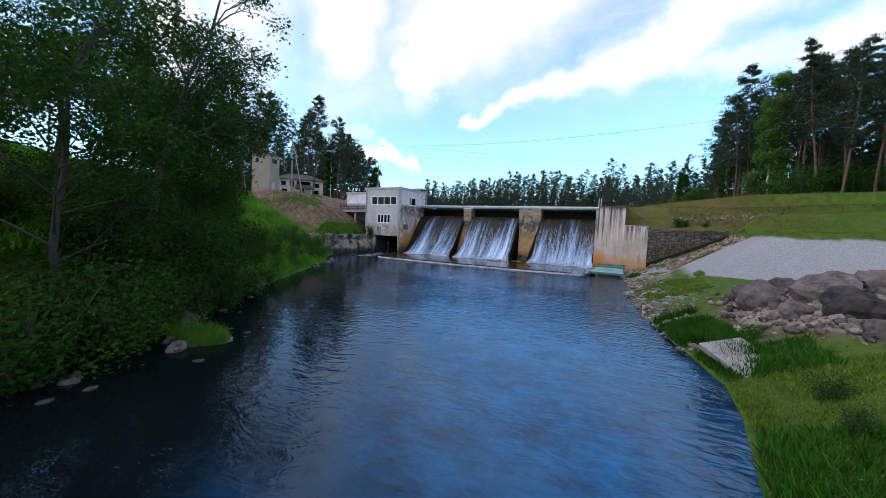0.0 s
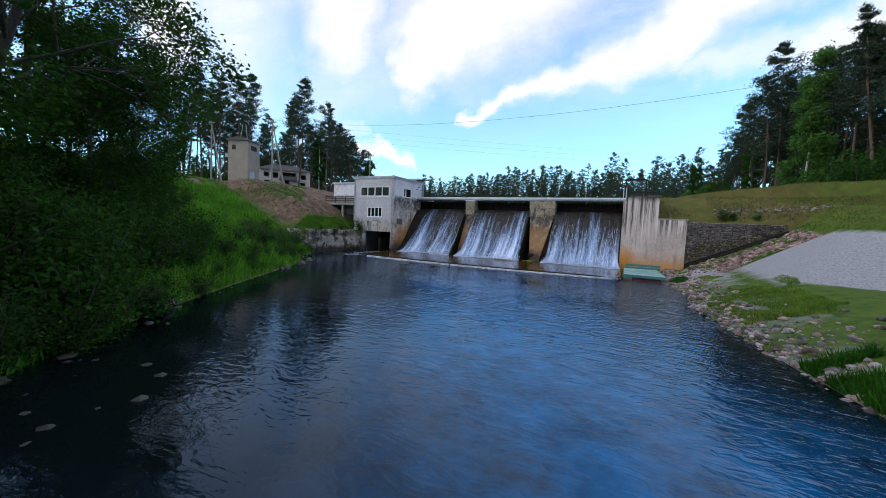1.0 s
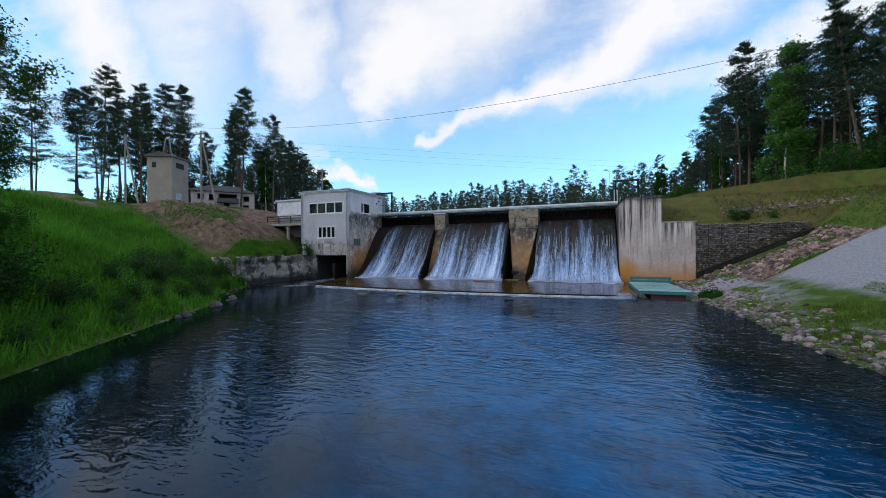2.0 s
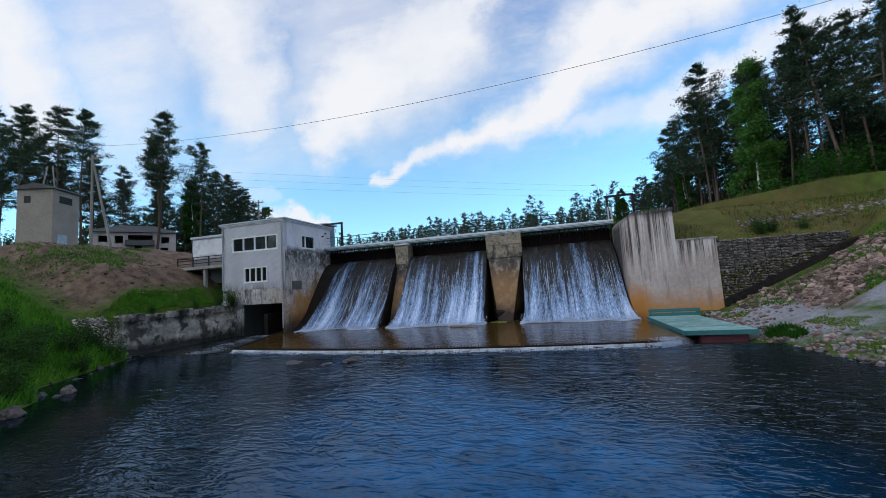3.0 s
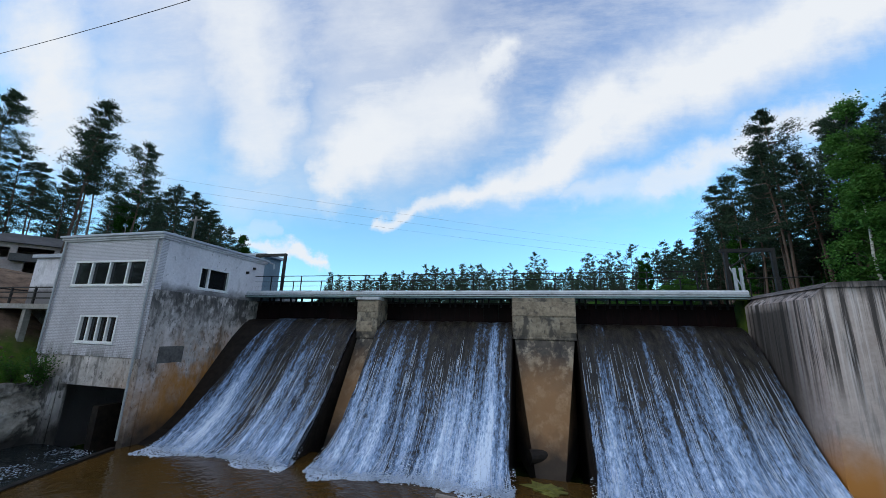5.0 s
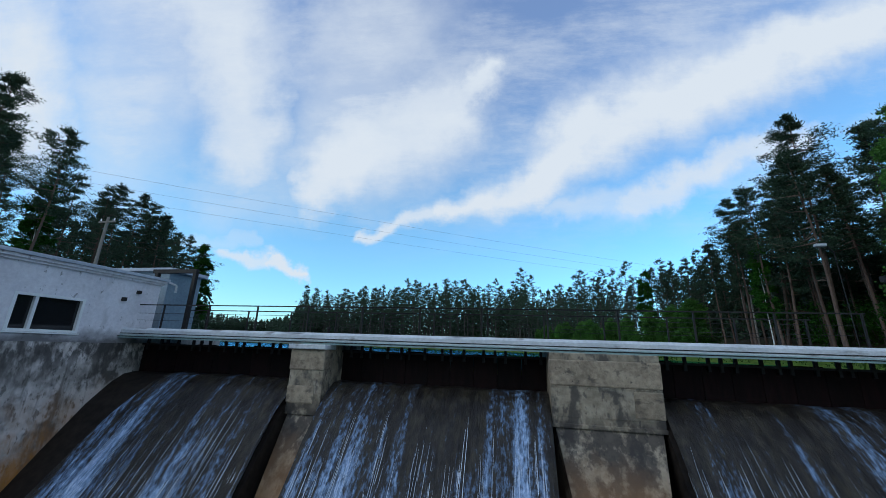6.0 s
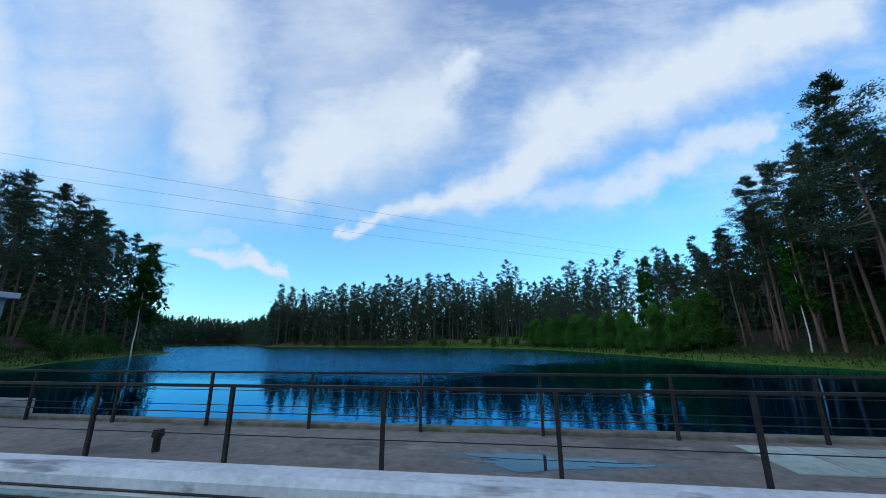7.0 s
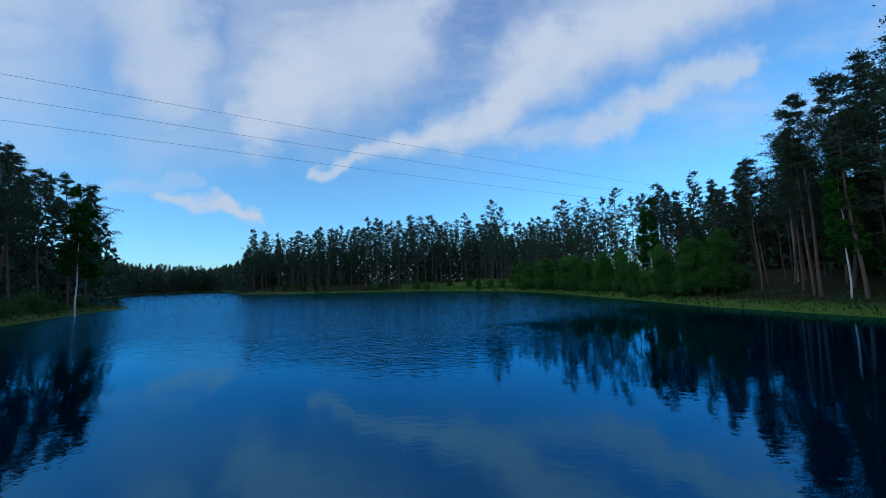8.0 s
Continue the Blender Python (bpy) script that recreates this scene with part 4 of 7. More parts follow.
stony = ease(GX, 20.5, 22) * (1 - ease(GX, 29.5, 31)) * ease(GY, -14.5, -12) * (1 - ease(GY, -5.4, -4.6))
zone[..., 1] = np.maximum(zone[..., 1], stony * (0.55 + 0.4 * value_noise(GX, GY, 0.5, 71)))
RD = np.minimum(GX - 24.4, GY + 23.8 - 0.12 * (GX - 24.4))
pad = ease(RD, -0.2, 0.3) * (1 - ease(RD, 5.5, 6.0)) * (1 - ease(GY, -12.5, -11.5)) * (1 - ease(GX, 60, 62))
shore = ease(GX, 19, 20) * (1 - ease(GX, 22.5, 25)) * (1 - ease(GY, -7, -5)) * (0.1 + 0.4 * value_noise(GX, GY, 0.6, 21) + 0.45 * ease(GY, -19, -14)) * (GY > -40)
zone[..., 2] = np.maximum(pad, shore)
zone[..., 2] = np.maximum(zone[..., 2], 0.8 * (away(GX, GY, RIVER_POLY) < -0.6) * (GY < -4))
zone[..., 0] *= 1 - pad
# darker brown-green ground under the pines
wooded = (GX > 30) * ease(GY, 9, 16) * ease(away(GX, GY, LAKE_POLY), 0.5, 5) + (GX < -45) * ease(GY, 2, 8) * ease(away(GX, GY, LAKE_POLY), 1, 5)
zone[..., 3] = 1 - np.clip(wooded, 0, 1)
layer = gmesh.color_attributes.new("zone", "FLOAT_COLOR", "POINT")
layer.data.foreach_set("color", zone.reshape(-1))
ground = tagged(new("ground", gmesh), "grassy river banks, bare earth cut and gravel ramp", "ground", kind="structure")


def height_at(x, y):
    return float(ground_height(np.array([float(x)]), np.array([float(y)]))[0])


def flat_sheet(name, outline, z, material, label, category="water"):
    bm = bmesh.new()
    f = bm.faces.new([bm.verts.new((x, y, z)) for x, y in outline])
    bmesh.ops.triangulate(bm, faces=[f])
    me = bm_mesh(name, bm, material)
    if me.polygons[0].normal.z < 0:
        me.flip_normals()
    return tagged(new(name, me), label, category, kind="structure")


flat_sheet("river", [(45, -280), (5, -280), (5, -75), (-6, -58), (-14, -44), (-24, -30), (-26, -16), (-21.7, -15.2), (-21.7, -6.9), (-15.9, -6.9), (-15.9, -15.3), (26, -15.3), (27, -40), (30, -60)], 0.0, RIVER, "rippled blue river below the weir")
flat_sheet("lake", [(-15.7, 1.27), (-15.7, 3.25), (-19, 3.25), (-60, 14), (-130, 60), (-460, 60), (-480, 460), (-60, 460), (60, 180), (60, 20), (24, 3.25), (14.98, 3.25), (14.98, 1.27)], LAKE_Z, LAKEM, "calm blue reservoir reflecting the forest")

# ---- dam ----
CREST, DECK_LOW = 8.85, 8.4
POOL_Z = 0.25
CHUTE = [(1.6, 6.75), (1.0, 6.9), (0.5, 6.82), (0.0, 6.5), (-0.8, 5.7), (-1.8, 4.4), (-2.9, 2.9), (-3.9, 1.6), (-4.9, 0.75), (-5.9, 0.3), (-6.6, 0.05)]
BAYS = [(-15.7, -6.72, -13.1, -6.75), (-5.3, 3.12, -5.2, 3.1), (6.6, 15.0, 6.65, 14.85)]

dam = thing("dam", "weathered concrete overflow dam with three spillway bays", "dam", kind="structure")
for x0, x1, w0, w1 in BAYS:
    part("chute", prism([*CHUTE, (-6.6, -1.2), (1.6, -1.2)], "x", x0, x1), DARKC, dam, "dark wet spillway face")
part("apron", box(-13.4, 15.6, -14.9, -6.4, -1.0, 0.08), DARKC, dam)


def pier(x0, x1, nose, z_ledge, foot):
    """A pier block under the deck over a battered nose."""
    bm = bmesh.new()
    add_box(bm, x0, x1, -0.42, 3.2, z_ledge, DECK_LOW - 0.01, 0.04)
    mid = (x0 + x1) / 2
    lo = [bm.verts.new(c) for c in ((mid - foot, nose, -0.3), (mid + foot, nose, -0.3), (x1 - 0.05, 1.2, -0.3), (x0 + 0.05, 1.2, -0.3))]
    hi = [bm.verts.new(c) for c in ((x0 + 0.1, -0.34, z_ledge + 0.02), (x1 - 0.1, -0.34, z_ledge + 0.02), (x1 - 0.05, 1.2, z_ledge + 0.02), (x0 + 0.05, 1.2, z_ledge + 0.02))]
    for k in range(4):
        bm.faces.new((lo[k], lo[(k + 1) % 4], hi[(k + 1) % 4], hi[k]))
    bm.faces.new(lo[::-1])
    bm.faces.new(hi)
    return bm


pier_stain = make_mat("pier_concrete", (0.15, 0.12, 0.085), (0.4, 0.335, 0.25), 4, 0.6, 0.88, 0.7, bump_size=0.04, extra=[((0.05, 0.045, 0.042), 1.5, (1, 1, 0.6), 0.5, 0.6, 0.85), ((0.42, 0.36, 0.28), 1.2, (1, 1, 0.9), 0.58, 0.66, 0.5), ((0.07, 0.06, 0.055), 5.0, (1, 1, 0.5), 0.56, 0.63, 0.7)])
stain(pier_stain, (0.035, 0.03, 0.028), 6.0, 6.7, 0.6, 1.0, 0.85, streak=(1.6, (1, 1, 0.7), 0.42, 0.52))
stain(pier_stain, (0.32, 0.17, 0.07), 3.4, 5.4, 1.0, 0.6, 0.75)
stain(pier_stain, (0.02, 0.018, 0.016), 0.7, 1.9, 0.8, 0.8, 0.9)
part("pier", pier(3.12, 6.6, -4.1, 6.1, 0.55), pier_stain, dam, "patched concrete pier with a battered rusty nose")
part("pier", pier(-6.72, -5.3, -4.0, 5.8, 0.4), pier_stain, dam, "narrow concrete pier")
tan_block = make_mat("tan_pier_block", (0.13, 0.1, 0.072), (0.36, 0.29, 0.21), 6, 1.1, 0.9, 0.8, bump_size=0.05, per_object=0.25, extra=[((0.05, 0.042, 0.038), 2.2, (1, 1, 1.6), 0.56, 0.66, 0.7), ((0.03, 0.026, 0.024), 9.0, (1, 1, 0.6), 0.64, 0.7, 0.8)])
part("block", box(3.1, 6.615, -0.462, 0.2, 7.33, 8.165, 0.05), tan_block, dam, "tan weathered block under the walkway")
part("block", box(5.72, 6.61, -0.452, 0.2, 6.42, 7.25, 0.05), tan_block, dam)
part("block", box(-6.745, -5.275, -0.462, 0.2, 7.42, 8.19, 0.05), tan_block, dam)
part("block", box(-6.735, -5.6, -0.455, 0.2, 6.2, 6.85, 0.06), tan_block, dam)
# Closed near-black cylinder in place of the shade inside a hole.
part("drain_pipe", tube((4.7, -3.1, 0.85), (3.95, -3.5, 0.85), 0.3, sides=14), DARKC, dam, "closed dark cylinder standing for a hole at the pier foot")
for z in (6.36, 7.28):
    part("joint_ledge", box(3.13, 6.59, -0.437, -0.2, z, z + 0.03), pier_stain, dam)
part("ledge", box(3.1, 6.62, -0.48, 0.4, 6.02, 6.16, 0.03), pier_stain, dam)
part("cap_stone", box(-6.8, -5.22, -0.62, 0.3, 8.2, 8.385, 0.04), COPING, dam, "pale cap stone on the narrow pier")
part("deck_slab", box(-15.7, 15.2, 0.36, 3.0, DECK_LOW + 0.2, CREST - 0.06), DECK, dam, "worn grey walkway slab")
part("coping", prism([(-0.12, DECK_LOW + 0.05), (-0.12, CREST - 0.1), (-0.02, CREST), (0.36, CREST), (0.36, DECK_LOW + 0.05)], "x", -15.7, 15.2), COPING, dam, "pale painted edge beam")
part("edge_trim", prism([(-0.2, DECK_LOW - 0.01), (-0.2, DECK_LOW + 0.1), (-0.1, DECK_LOW + 0.14), (0.3, DECK_LOW + 0.14), (0.3, DECK_LOW - 0.01)], "x", -15.7, 15.2), TRIMM, dam)
# Thin dark bars stand in for the shade of two grooves under the kerb.
for y, z in ((-0.128, 8.6), (-0.21, 8.47)):
    part("cable_run", tube((-15.7, y, z), (15.2, y, z), 0.018, sides=6), STEEL, dam, "thin dark bar standing for a shaded groove in the edge beam")
part("upstream_curb", box(-15.7, 15.2, 2.98, 3.3, 8.58, CREST + 0.02, 0.03), MOSSC, dam, "mossy upstream kerb")
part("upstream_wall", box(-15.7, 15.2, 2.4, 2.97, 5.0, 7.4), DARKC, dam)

# steel gates with boards, in each bay
for b, (x0, x1, w0, w1) in enumerate(BAYS):
    gate = thing("sluice_gate", "dark red wet board gate under the deck", "sluice gate", "spillway gates")
    n = 9
    wide = (x1 - x0) / n
    for k in range(n):
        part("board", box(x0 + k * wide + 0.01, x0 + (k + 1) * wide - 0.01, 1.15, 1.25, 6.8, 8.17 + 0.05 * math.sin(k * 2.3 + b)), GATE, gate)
    part("top_rail", box(x0, x1, 1.02, 1.14, 8.1, 8.18), STEEL, gate)
    for k in range(15):
        x = x0 + (k + 0.5 + 0.25 * math.sin(k * 1.9 + b)) * (x1 - x0) / 15
        part("stem", box(x - 0.05, x + 0.05, 1.04, 1.14, 7.9, DECK_LOW + 0.2), STEEL, gate)


FALL_PATH = np.array([(0.95, 6.94), (0.45, 6.9), (-0.05, 6.6), (-0.85, 5.82), (-1.85, 4.53), (-2.95, 3.03), (-4.0, 1.74), (-5.0, 0.85), (-5.7, 0.42), (-6.6, 0.18)])


def on_path(u):
    t = np.asarray(u) * (len(FALL_PATH) - 1)
    k = np.arange(len(FALL_PATH))
    return np.interp(t, k, FALL_PATH[:, 0]), np.interp(t, k, FALL_PATH[:, 1])


def fall_sheet(x0, x1, seed, flare=0.0):
    """Water running down the chute: a ridged sheet, thicker at some threads, with a ragged foot that spreads."""
    n, m = 150, 60
    us, t = np.linspace(0, 1, n), np.linspace(0, 1, m)
    xs = x0 + us * (x1 - x0)
    foot = 0.93 + 0.09 * value_noise(xs * 1.1, 0 * xs, 1.0, seed + 1) + 0.03 * value_noise(xs * 5, 0 * xs, 1.0, seed + 2)
    U = np.minimum(t[:, None] * foot[None], 1)
    Y0, Z0 = on_path(U)
    amp = 0.04 + 0.14 * value_noise(xs * 1.1, 0 * xs, 1.0, seed)
    rid = amp * (value_noise(xs * 2.4, 0 * xs, 1.0, seed + 3) + 0.6 * value_noise(xs * 7, 0 * xs, 1.0, seed + 5))
    X = np.repeat(xs[None], m, 0)
    grow = ((0.25 + 1.5 * t) * np.clip((1 - t) * 7, 0, 1))[:, None]
    jit = value_noise(X * 4, Z0 * 2.2, 1.0, seed + 8) * 0.09 * np.clip((1 - t) * 7, 0, 1)[:, None]
    spread = (us - 0.5)[None] * 0.7 * np.clip(U - 0.72, 0, 1) ** 1.2 * 4
    spread = spread - flare * np.clip(1 - us / 0.45, 0, 1)[None] * ease(U, 0.05, 0.75)
    v = np.stack([X + spread, Y0 - (rid[None] * grow + jit) * 0.8, Z0 + (rid[None] * grow + jit) * 0.6], -1).reshape(-1, 3)
    ii = np.arange(len(v)).reshape(m, n)
    return v, np.stack([ii[:-1, :-1], ii[:-1, 1:], ii[1:, 1:], ii[1:, :-1]], -1).reshape(-1, 4)


def fall_threads(x0, x1, seed, n):
    """Loose white threads jumping in front of the sheet, each a thin bent strip."""
    rng = np.random.default_rng(seed)
    x = rng.uniform(x0, x1, n * 3)
    x = x[value_noise(x * 1.1, 0 * x, 1.0, seed) + 0.6 * value_noise(x * 2.4, 0 * x, 1.0, seed + 3) > rng.uniform(0.25, 1.25, n * 3)][:n]
    n = len(x)
    u0 = 1 - rng.uniform(0, 1, n) ** 1.2 * 0.5
    long, wide = rng.uniform(0.06, 0.22, n), rng.uniform(0.003, 0.011, n)
    off = rng.uniform(0.05, 0.2, n) * (0.3 + u0)
    rows = []
    for k in range(5):
        u = np.minimum(u0 - long * (1 - k / 4), 1.02)
        y, z = on_path(np.clip(u, 0, 1))
        w = wide * (0.15, 0.8, 1.0, 0.8, 0.2)[k]
        cx = x + rng.normal(0, 0.012, n) + (x - (x0 + x1) / 2) / (x1 - x0) * 0.7 * np.clip(u - 0.72, 0, 1) ** 1.2 * 4
        rows.append(np.stack([np.stack([cx - w, y - off, z + off * 0.6], -1), np.stack([cx + w, y - off, z + off * 0.6], -1)], 1))
    v = np.stack(rows, 1).reshape(-1, 3)
    b = np.arange(n)[:, None] * 10 + np.arange(4)[None] * 2
    f = np.stack([b, b + 1, b + 3, b + 2], -1).reshape(-1, 4)
    return v, f


def lumps(centres, sizes, seed, flat=0.6):
    """Many small wet foam lumps."""
    rng = np.random.default_rng(seed)
    o = np.array([(1, 0, 0), (0, 1, 0), (-1, 0, 0), (0, -1, 0), (0, 0, 1), (0, 0, -1)], float)
    q = np.array([(0, 1, 4), (1, 2, 4), (2, 3, 4), (3, 0, 4), (1, 0, 5), (2, 1, 5), (3, 2, 5), (0, 3, 5)])
    n = len(centres)
    a = rng.uniform(0, 6.28, n)
    s = sizes[:, None] * rng.uniform(0.6, 1.4, (n, 3)) * (1, 1, flat)
    p = o[None] * s[:, None]
    c, d = np.cos(a)[:, None], np.sin(a)[:, None]
    p = np.stack([p[..., 0] * c - p[..., 1] * d, p[..., 0] * d + p[..., 1] * c, p[..., 2]], -1) + centres[:, None]
    return p.reshape(-1, 3), (q[None] + 6 * np.arange(n)[:, None, None]).reshape(-1, 3)


def foot_foam(x0, x1, seed, n):
    """Foam boiling along a fall's foot, thick at the fall and thinning out in tongues over the pool."""
    rng = np.random.default_rng(seed + 50)
    x = rng.uniform(x0 - (1.5 if x0 < -10 else 0.35), x1 + 0.35, n)
    reach = 0.35 + 1.3 * value_noise(x * 0.9, 0 * x, 1.0, seed + 1) ** 1.5 + 0.35 * value_noise(x * 3, 0 * x, 1.0, seed + 2)
    d = rng.uniform(0, 1, n) ** 1.3 * reach
    y = -5.9 - d
    z = POOL_Z + np.maximum(0.16 - d * 0.16, 0) * rng.uniform(0, 1, n)
    near = rng.uniform(0, 1, n) < 0.3
    u = rng.uniform(0.8, 1.0, n)
    py, pz = on_path(u)
    y, z = np.where(near, py - 0.1, y), np.where(near, pz + 0.12 * rng.uniform(0.3, 1.2, n), z)
    return lumps(np.stack([x, y, z], 1), rng.uniform(0.02, 0.075, n) * np.where(near, 0.6, 1.0), seed, 0.45)


for k, (x0, x1, w0, w1) in enumerate(BAYS):
    fall = thing("waterfall", "blue-white water threads running down the spillway face", "waterfall", "spillway falls")
    v, f = fall_sheet(w0, w1, k * 11 + 2, 1.3 if k == 0 else 0.0)
    part("water_sheet", raw_mesh("water_sheet", v, f, FALL, True), FALL, fall)
    v, f = fall_threads(w0, w1, k * 11 + 2, (600, 1000, 900)[k])
    part("loose_threads", raw_mesh("loose_threads", v, f, FOAM, True), FOAM, fall)
    v, f = foot_foam(w0, w1, k * 11 + 2, (4200, 6500, 6000)[k])
    part("foam", raw_mesh("foam", v, f, FOAM, True), FOAM, fall)



def weir_y(x):
    """The weir's line: a shallow arc that bulges downstream."""
    return -15.25 - 1.2 * max(0.0, 1 - ((x - 1.0) / 14.5) ** 2)


ARC = [-13.5 + 28.9 * k / 40 for k in range(41)]
flat_sheet("pool", [*((x, weir_y(x) - 0.012) for x in ARC), (15.4, -5.5), (15.0, -4.2), (-15.7, -4.2), (-15.7, -7.0)], POOL_Z, POOL, "shallow brown pool on the apron")
weir = thing("weir", "low concrete weir sill with water dripping over", "weir", kind="structure")
part("sill", prism([*((x, weir_y(x)) for x in ARC), *((x, weir_y(x) + 0.3) for x in ARC[::-1])], "z", -1.0, POOL_Z - 0.01), DARKC, weir)
part("divider", prism([(-15.9, -6.9), (-13.3, -15.25), (-13.6, -15.25), (-16.15, -6.9)], "z", -1.0, POOL_Z + 0.06), DARKC, weir)
rng = np.random.default_rng(61)
xs = np.arange(-13.5, 14.8, 0.045)
drop = np.linspace(0, 1, 5)
XX, DD = np.meshgrid(xs, drop, indexing="ij")
jag = value_noise(XX, DD * 0.3, 4.0, 14)
bulge = np.vectorize(weir_y)
v = np.stack([XX, bulge(XX) - 0.014 - DD * (0.05 + 0.1 * jag), 0.15 - DD * DD * (0.11 + 0.03 * jag)], -1).reshape(-1, 3)
ii = np.arange(len(v)).reshape(XX.shape)
f = np.stack([ii[:-1, :-1], ii[:-1, 1:], ii[1:, 1:], ii[1:, :-1]], -1)
open_gap = value_noise(xs, 0 * xs, 10.0, 15) * 0.7 + value_noise(xs, 0 * xs, 0.8, 16) * 0.5 > 0.3
f = f[open_gap[:-1]].reshape(-1, 4)
part("falling_strip", raw_mesh("falling_strip", v, f, THINFALL, True), THINFALL, weir, "thin white line of falling water")
n = 5000
fx, fd = rng.uniform(-13.5, 14.6, n), rng.uniform(0, 1, n) ** 2.2
v, f = lumps(np.stack([fx, bulge(fx) - 0.1 - fd * 0.8 * value_noise(fx, 0 * fx, 1.6, 3), 0.01 + 0 * fx], 1), rng.uniform(0.01, 0.04, n), 5, 0.25)
part("foam_line", raw_mesh("foam_line", v, f, FOAM, True), FOAM, weir)
n = 2600
fx, fd = rng.normal(14.4, 0.36, n), np.abs(rng.normal(0, 0.3, n))
v, f = lumps(np.stack([fx, -15.3 - fd, np.maximum(0.05, 0.42 - fd * 0.5) * rng.uniform(0.1, 1, n)], 1), rng.uniform(0.006, 0.02, n), 6, 0.8)
part("foam_burst", raw_mesh("foam_burst", v, f, FOAM, True), FOAM, weir, "small burst of white water")
pin_mesh = bm_mesh("pin", box(-0.018, 0.018, -0.03, 0.03, -0.1, 0.055), DARKC)
for k in range(140):
    pin = new("pin", pin_mesh)
    pin.parent = weir
    pin.location = (-13.3 + k * 0.2, weir_y(-13.3 + k * 0.2) + 0.16, POOL_Z + 0.02 * math.sin(k * 2.7))
flat_sheet("tailrace", [(-21.6, -16.5), (-16.0, -16.5), (-13.7, -15.3), (-16.0, -6.9), (-21.6, -6.9)], 0.008, RAPID, "fast broken water leaving the tunnel")

# right abutment
ab = thing("abutment_wall", "tall streaked concrete abutment wall, rusty at its foot", "retaining wall", kind="structure")
part("main_block", prism([(15.0, -1), (15.05, 8.0), (15.5, 8.45), (18.65, 8.55), (18.65, -1)], "y", -4.7, 0.2), STREAKED, ab)
part("cap", prism([(15.35, 8.4), (15.7, 8.62), (18.7, 8.72), (18.7, 8.5)], "y", -4.76, 0.6), STREAKED, ab, "blackened sloping cap")
part("side_block", box(18.66, 21.4, -4.66, -3.9, -1, 6.02), STREAKED, ab)
part("side_cap", box(18.66, 21.5, -4.72, -3.8, 6.02, 6.14), CONC, ab)


def railing(y, x0, first, last, spacing, label):
    r = thing("railing", label, "railing", "walkway railings")
    n = int((last - first) / spacing) + 1
    for k in range(n):
        x = first + k * spacing
        part("post", box(x - 0.028, x + 0.028, y - 0.028, y + 0.028, CREST - 0.06, CREST + 1.08), STEEL, r)
    part("top_rail", box(x0, last + 0.1, y - 0.025, y + 0.025, CREST + 1.07, CREST + 1.115), STEEL, r)
    for z in (0.38, 0.7):
        part("wire", tube((x0, y, CREST + z), (last + 0.1, y, CREST + z), 0.008, sides=5), STEEL, r)
    return r


railing(0.4, -15.6, -14.18, 13.1, 2.48, "dark steel railing along the downstream edge")
railing(2.9, -15.6, -14.14, 13.2, 2.48, "dark steel railing along the lake side")
rng = np.random.default_rng(77)
n = 1500
w = rng.uniform(0, 1, n)
tx = -18.4 + 1.7 * w + rng.normal(0, 0.9, n) * (1 - 0.4 * w) + 0.5 * np.sin(w * 9)
ty = -6.9 - 9.0 * w ** 1.2
v, f = lumps(np.stack([tx, ty, np.full(n, 0.012)], 1), rng.uniform(0.01, 0.05, n) * (value_noise(tx, ty, 1.1, 22) > 0.45), 8, 0.2)
wake = tagged(new("foam_wake", raw_mesh("foam_wake", v, f, FOAM, True)), "foam flecks drifting out of the tunnel", "foam", kind="stuff")

# ---- powerhouse ----
HX0, HX1, HY0, HY1, HTOP = -23.2, -15.7, -6.8, 1.3, 11.0


def window(parent, axis, plane, a, b, lo, hi, panes, out, first=None):
    """A window in a wall: white frame, mullions, a sill and one pane per light. out: the side that the wall faces, -1 or 1."""
    w = part("window", bm_frame(axis, plane, a, b, lo, hi, 0.1, out), FRAME, parent, "white framed window with dark panes")
    step = (b - a) / panes
    cuts = [a + k * step for k in range(panes + 1)]
    if first:
        cuts[1] = a + (b - a) * first
    for k in range(panes):
        p0, p1 = cuts[k] + 0.05, cuts[k + 1] - 0.05
        q0, q1 = (plane - out * 0.14, plane - out * 0.12)
        bm = box(p0, p1, min(q0, q1), max(q0, q1), lo + 0.06, hi - 0.06) if axis == "y" else box(min(q0, q1), max(q0, q1), p0, p1, lo + 0.06, hi - 0.06)
        part("pane", bm, GLASS, w)
        if k:
            c = cuts[k]
            q0, q1 = (plane - out * 0.16, plane + out * 0.015)
            bm = box(c - 0.05, c + 0.05, min(q0, q1), max(q0, q1), lo + 0.05, hi - 0.05) if axis == "y" else box(min(q0, q1), max(q0, q1), c - 0.05, c + 0.05, lo + 0.05, hi - 0.05)
            part("mullion", bm, FRAME, w)
    q0, q1 = plane - out * 0.1, plane + out * 0.05
    bm = box(a - 0.06, b + 0.06, min(q0, q1), max(q0, q1), lo - 0.06, lo - 0.01, 0.01) if axis == "y" else box(min(q0, q1), max(q0, q1), a - 0.06, b + 0.06, lo - 0.06, lo - 0.01, 0.01)
    part("sill", bm, FRAME, w)
    return w


def bm_frame(axis, plane, a, b, lo, hi, t, out):
    bm = bmesh.new()
    q0, q1 = sorted((plane - out * 0.18, plane + out * 0.025))
    for c in ((a, a + t, lo, hi), (b - t, b, lo, hi), (a + t, b - t, lo, lo + t), (a + t, b - t, hi - t, hi)):
        if axis == "y":
            add_box(bm, c[0], c[1], q0, q1, c[2], c[3])
        else:
            add_box(bm, q0, q1, c[0], c[1], c[2], c[3])
    return bm


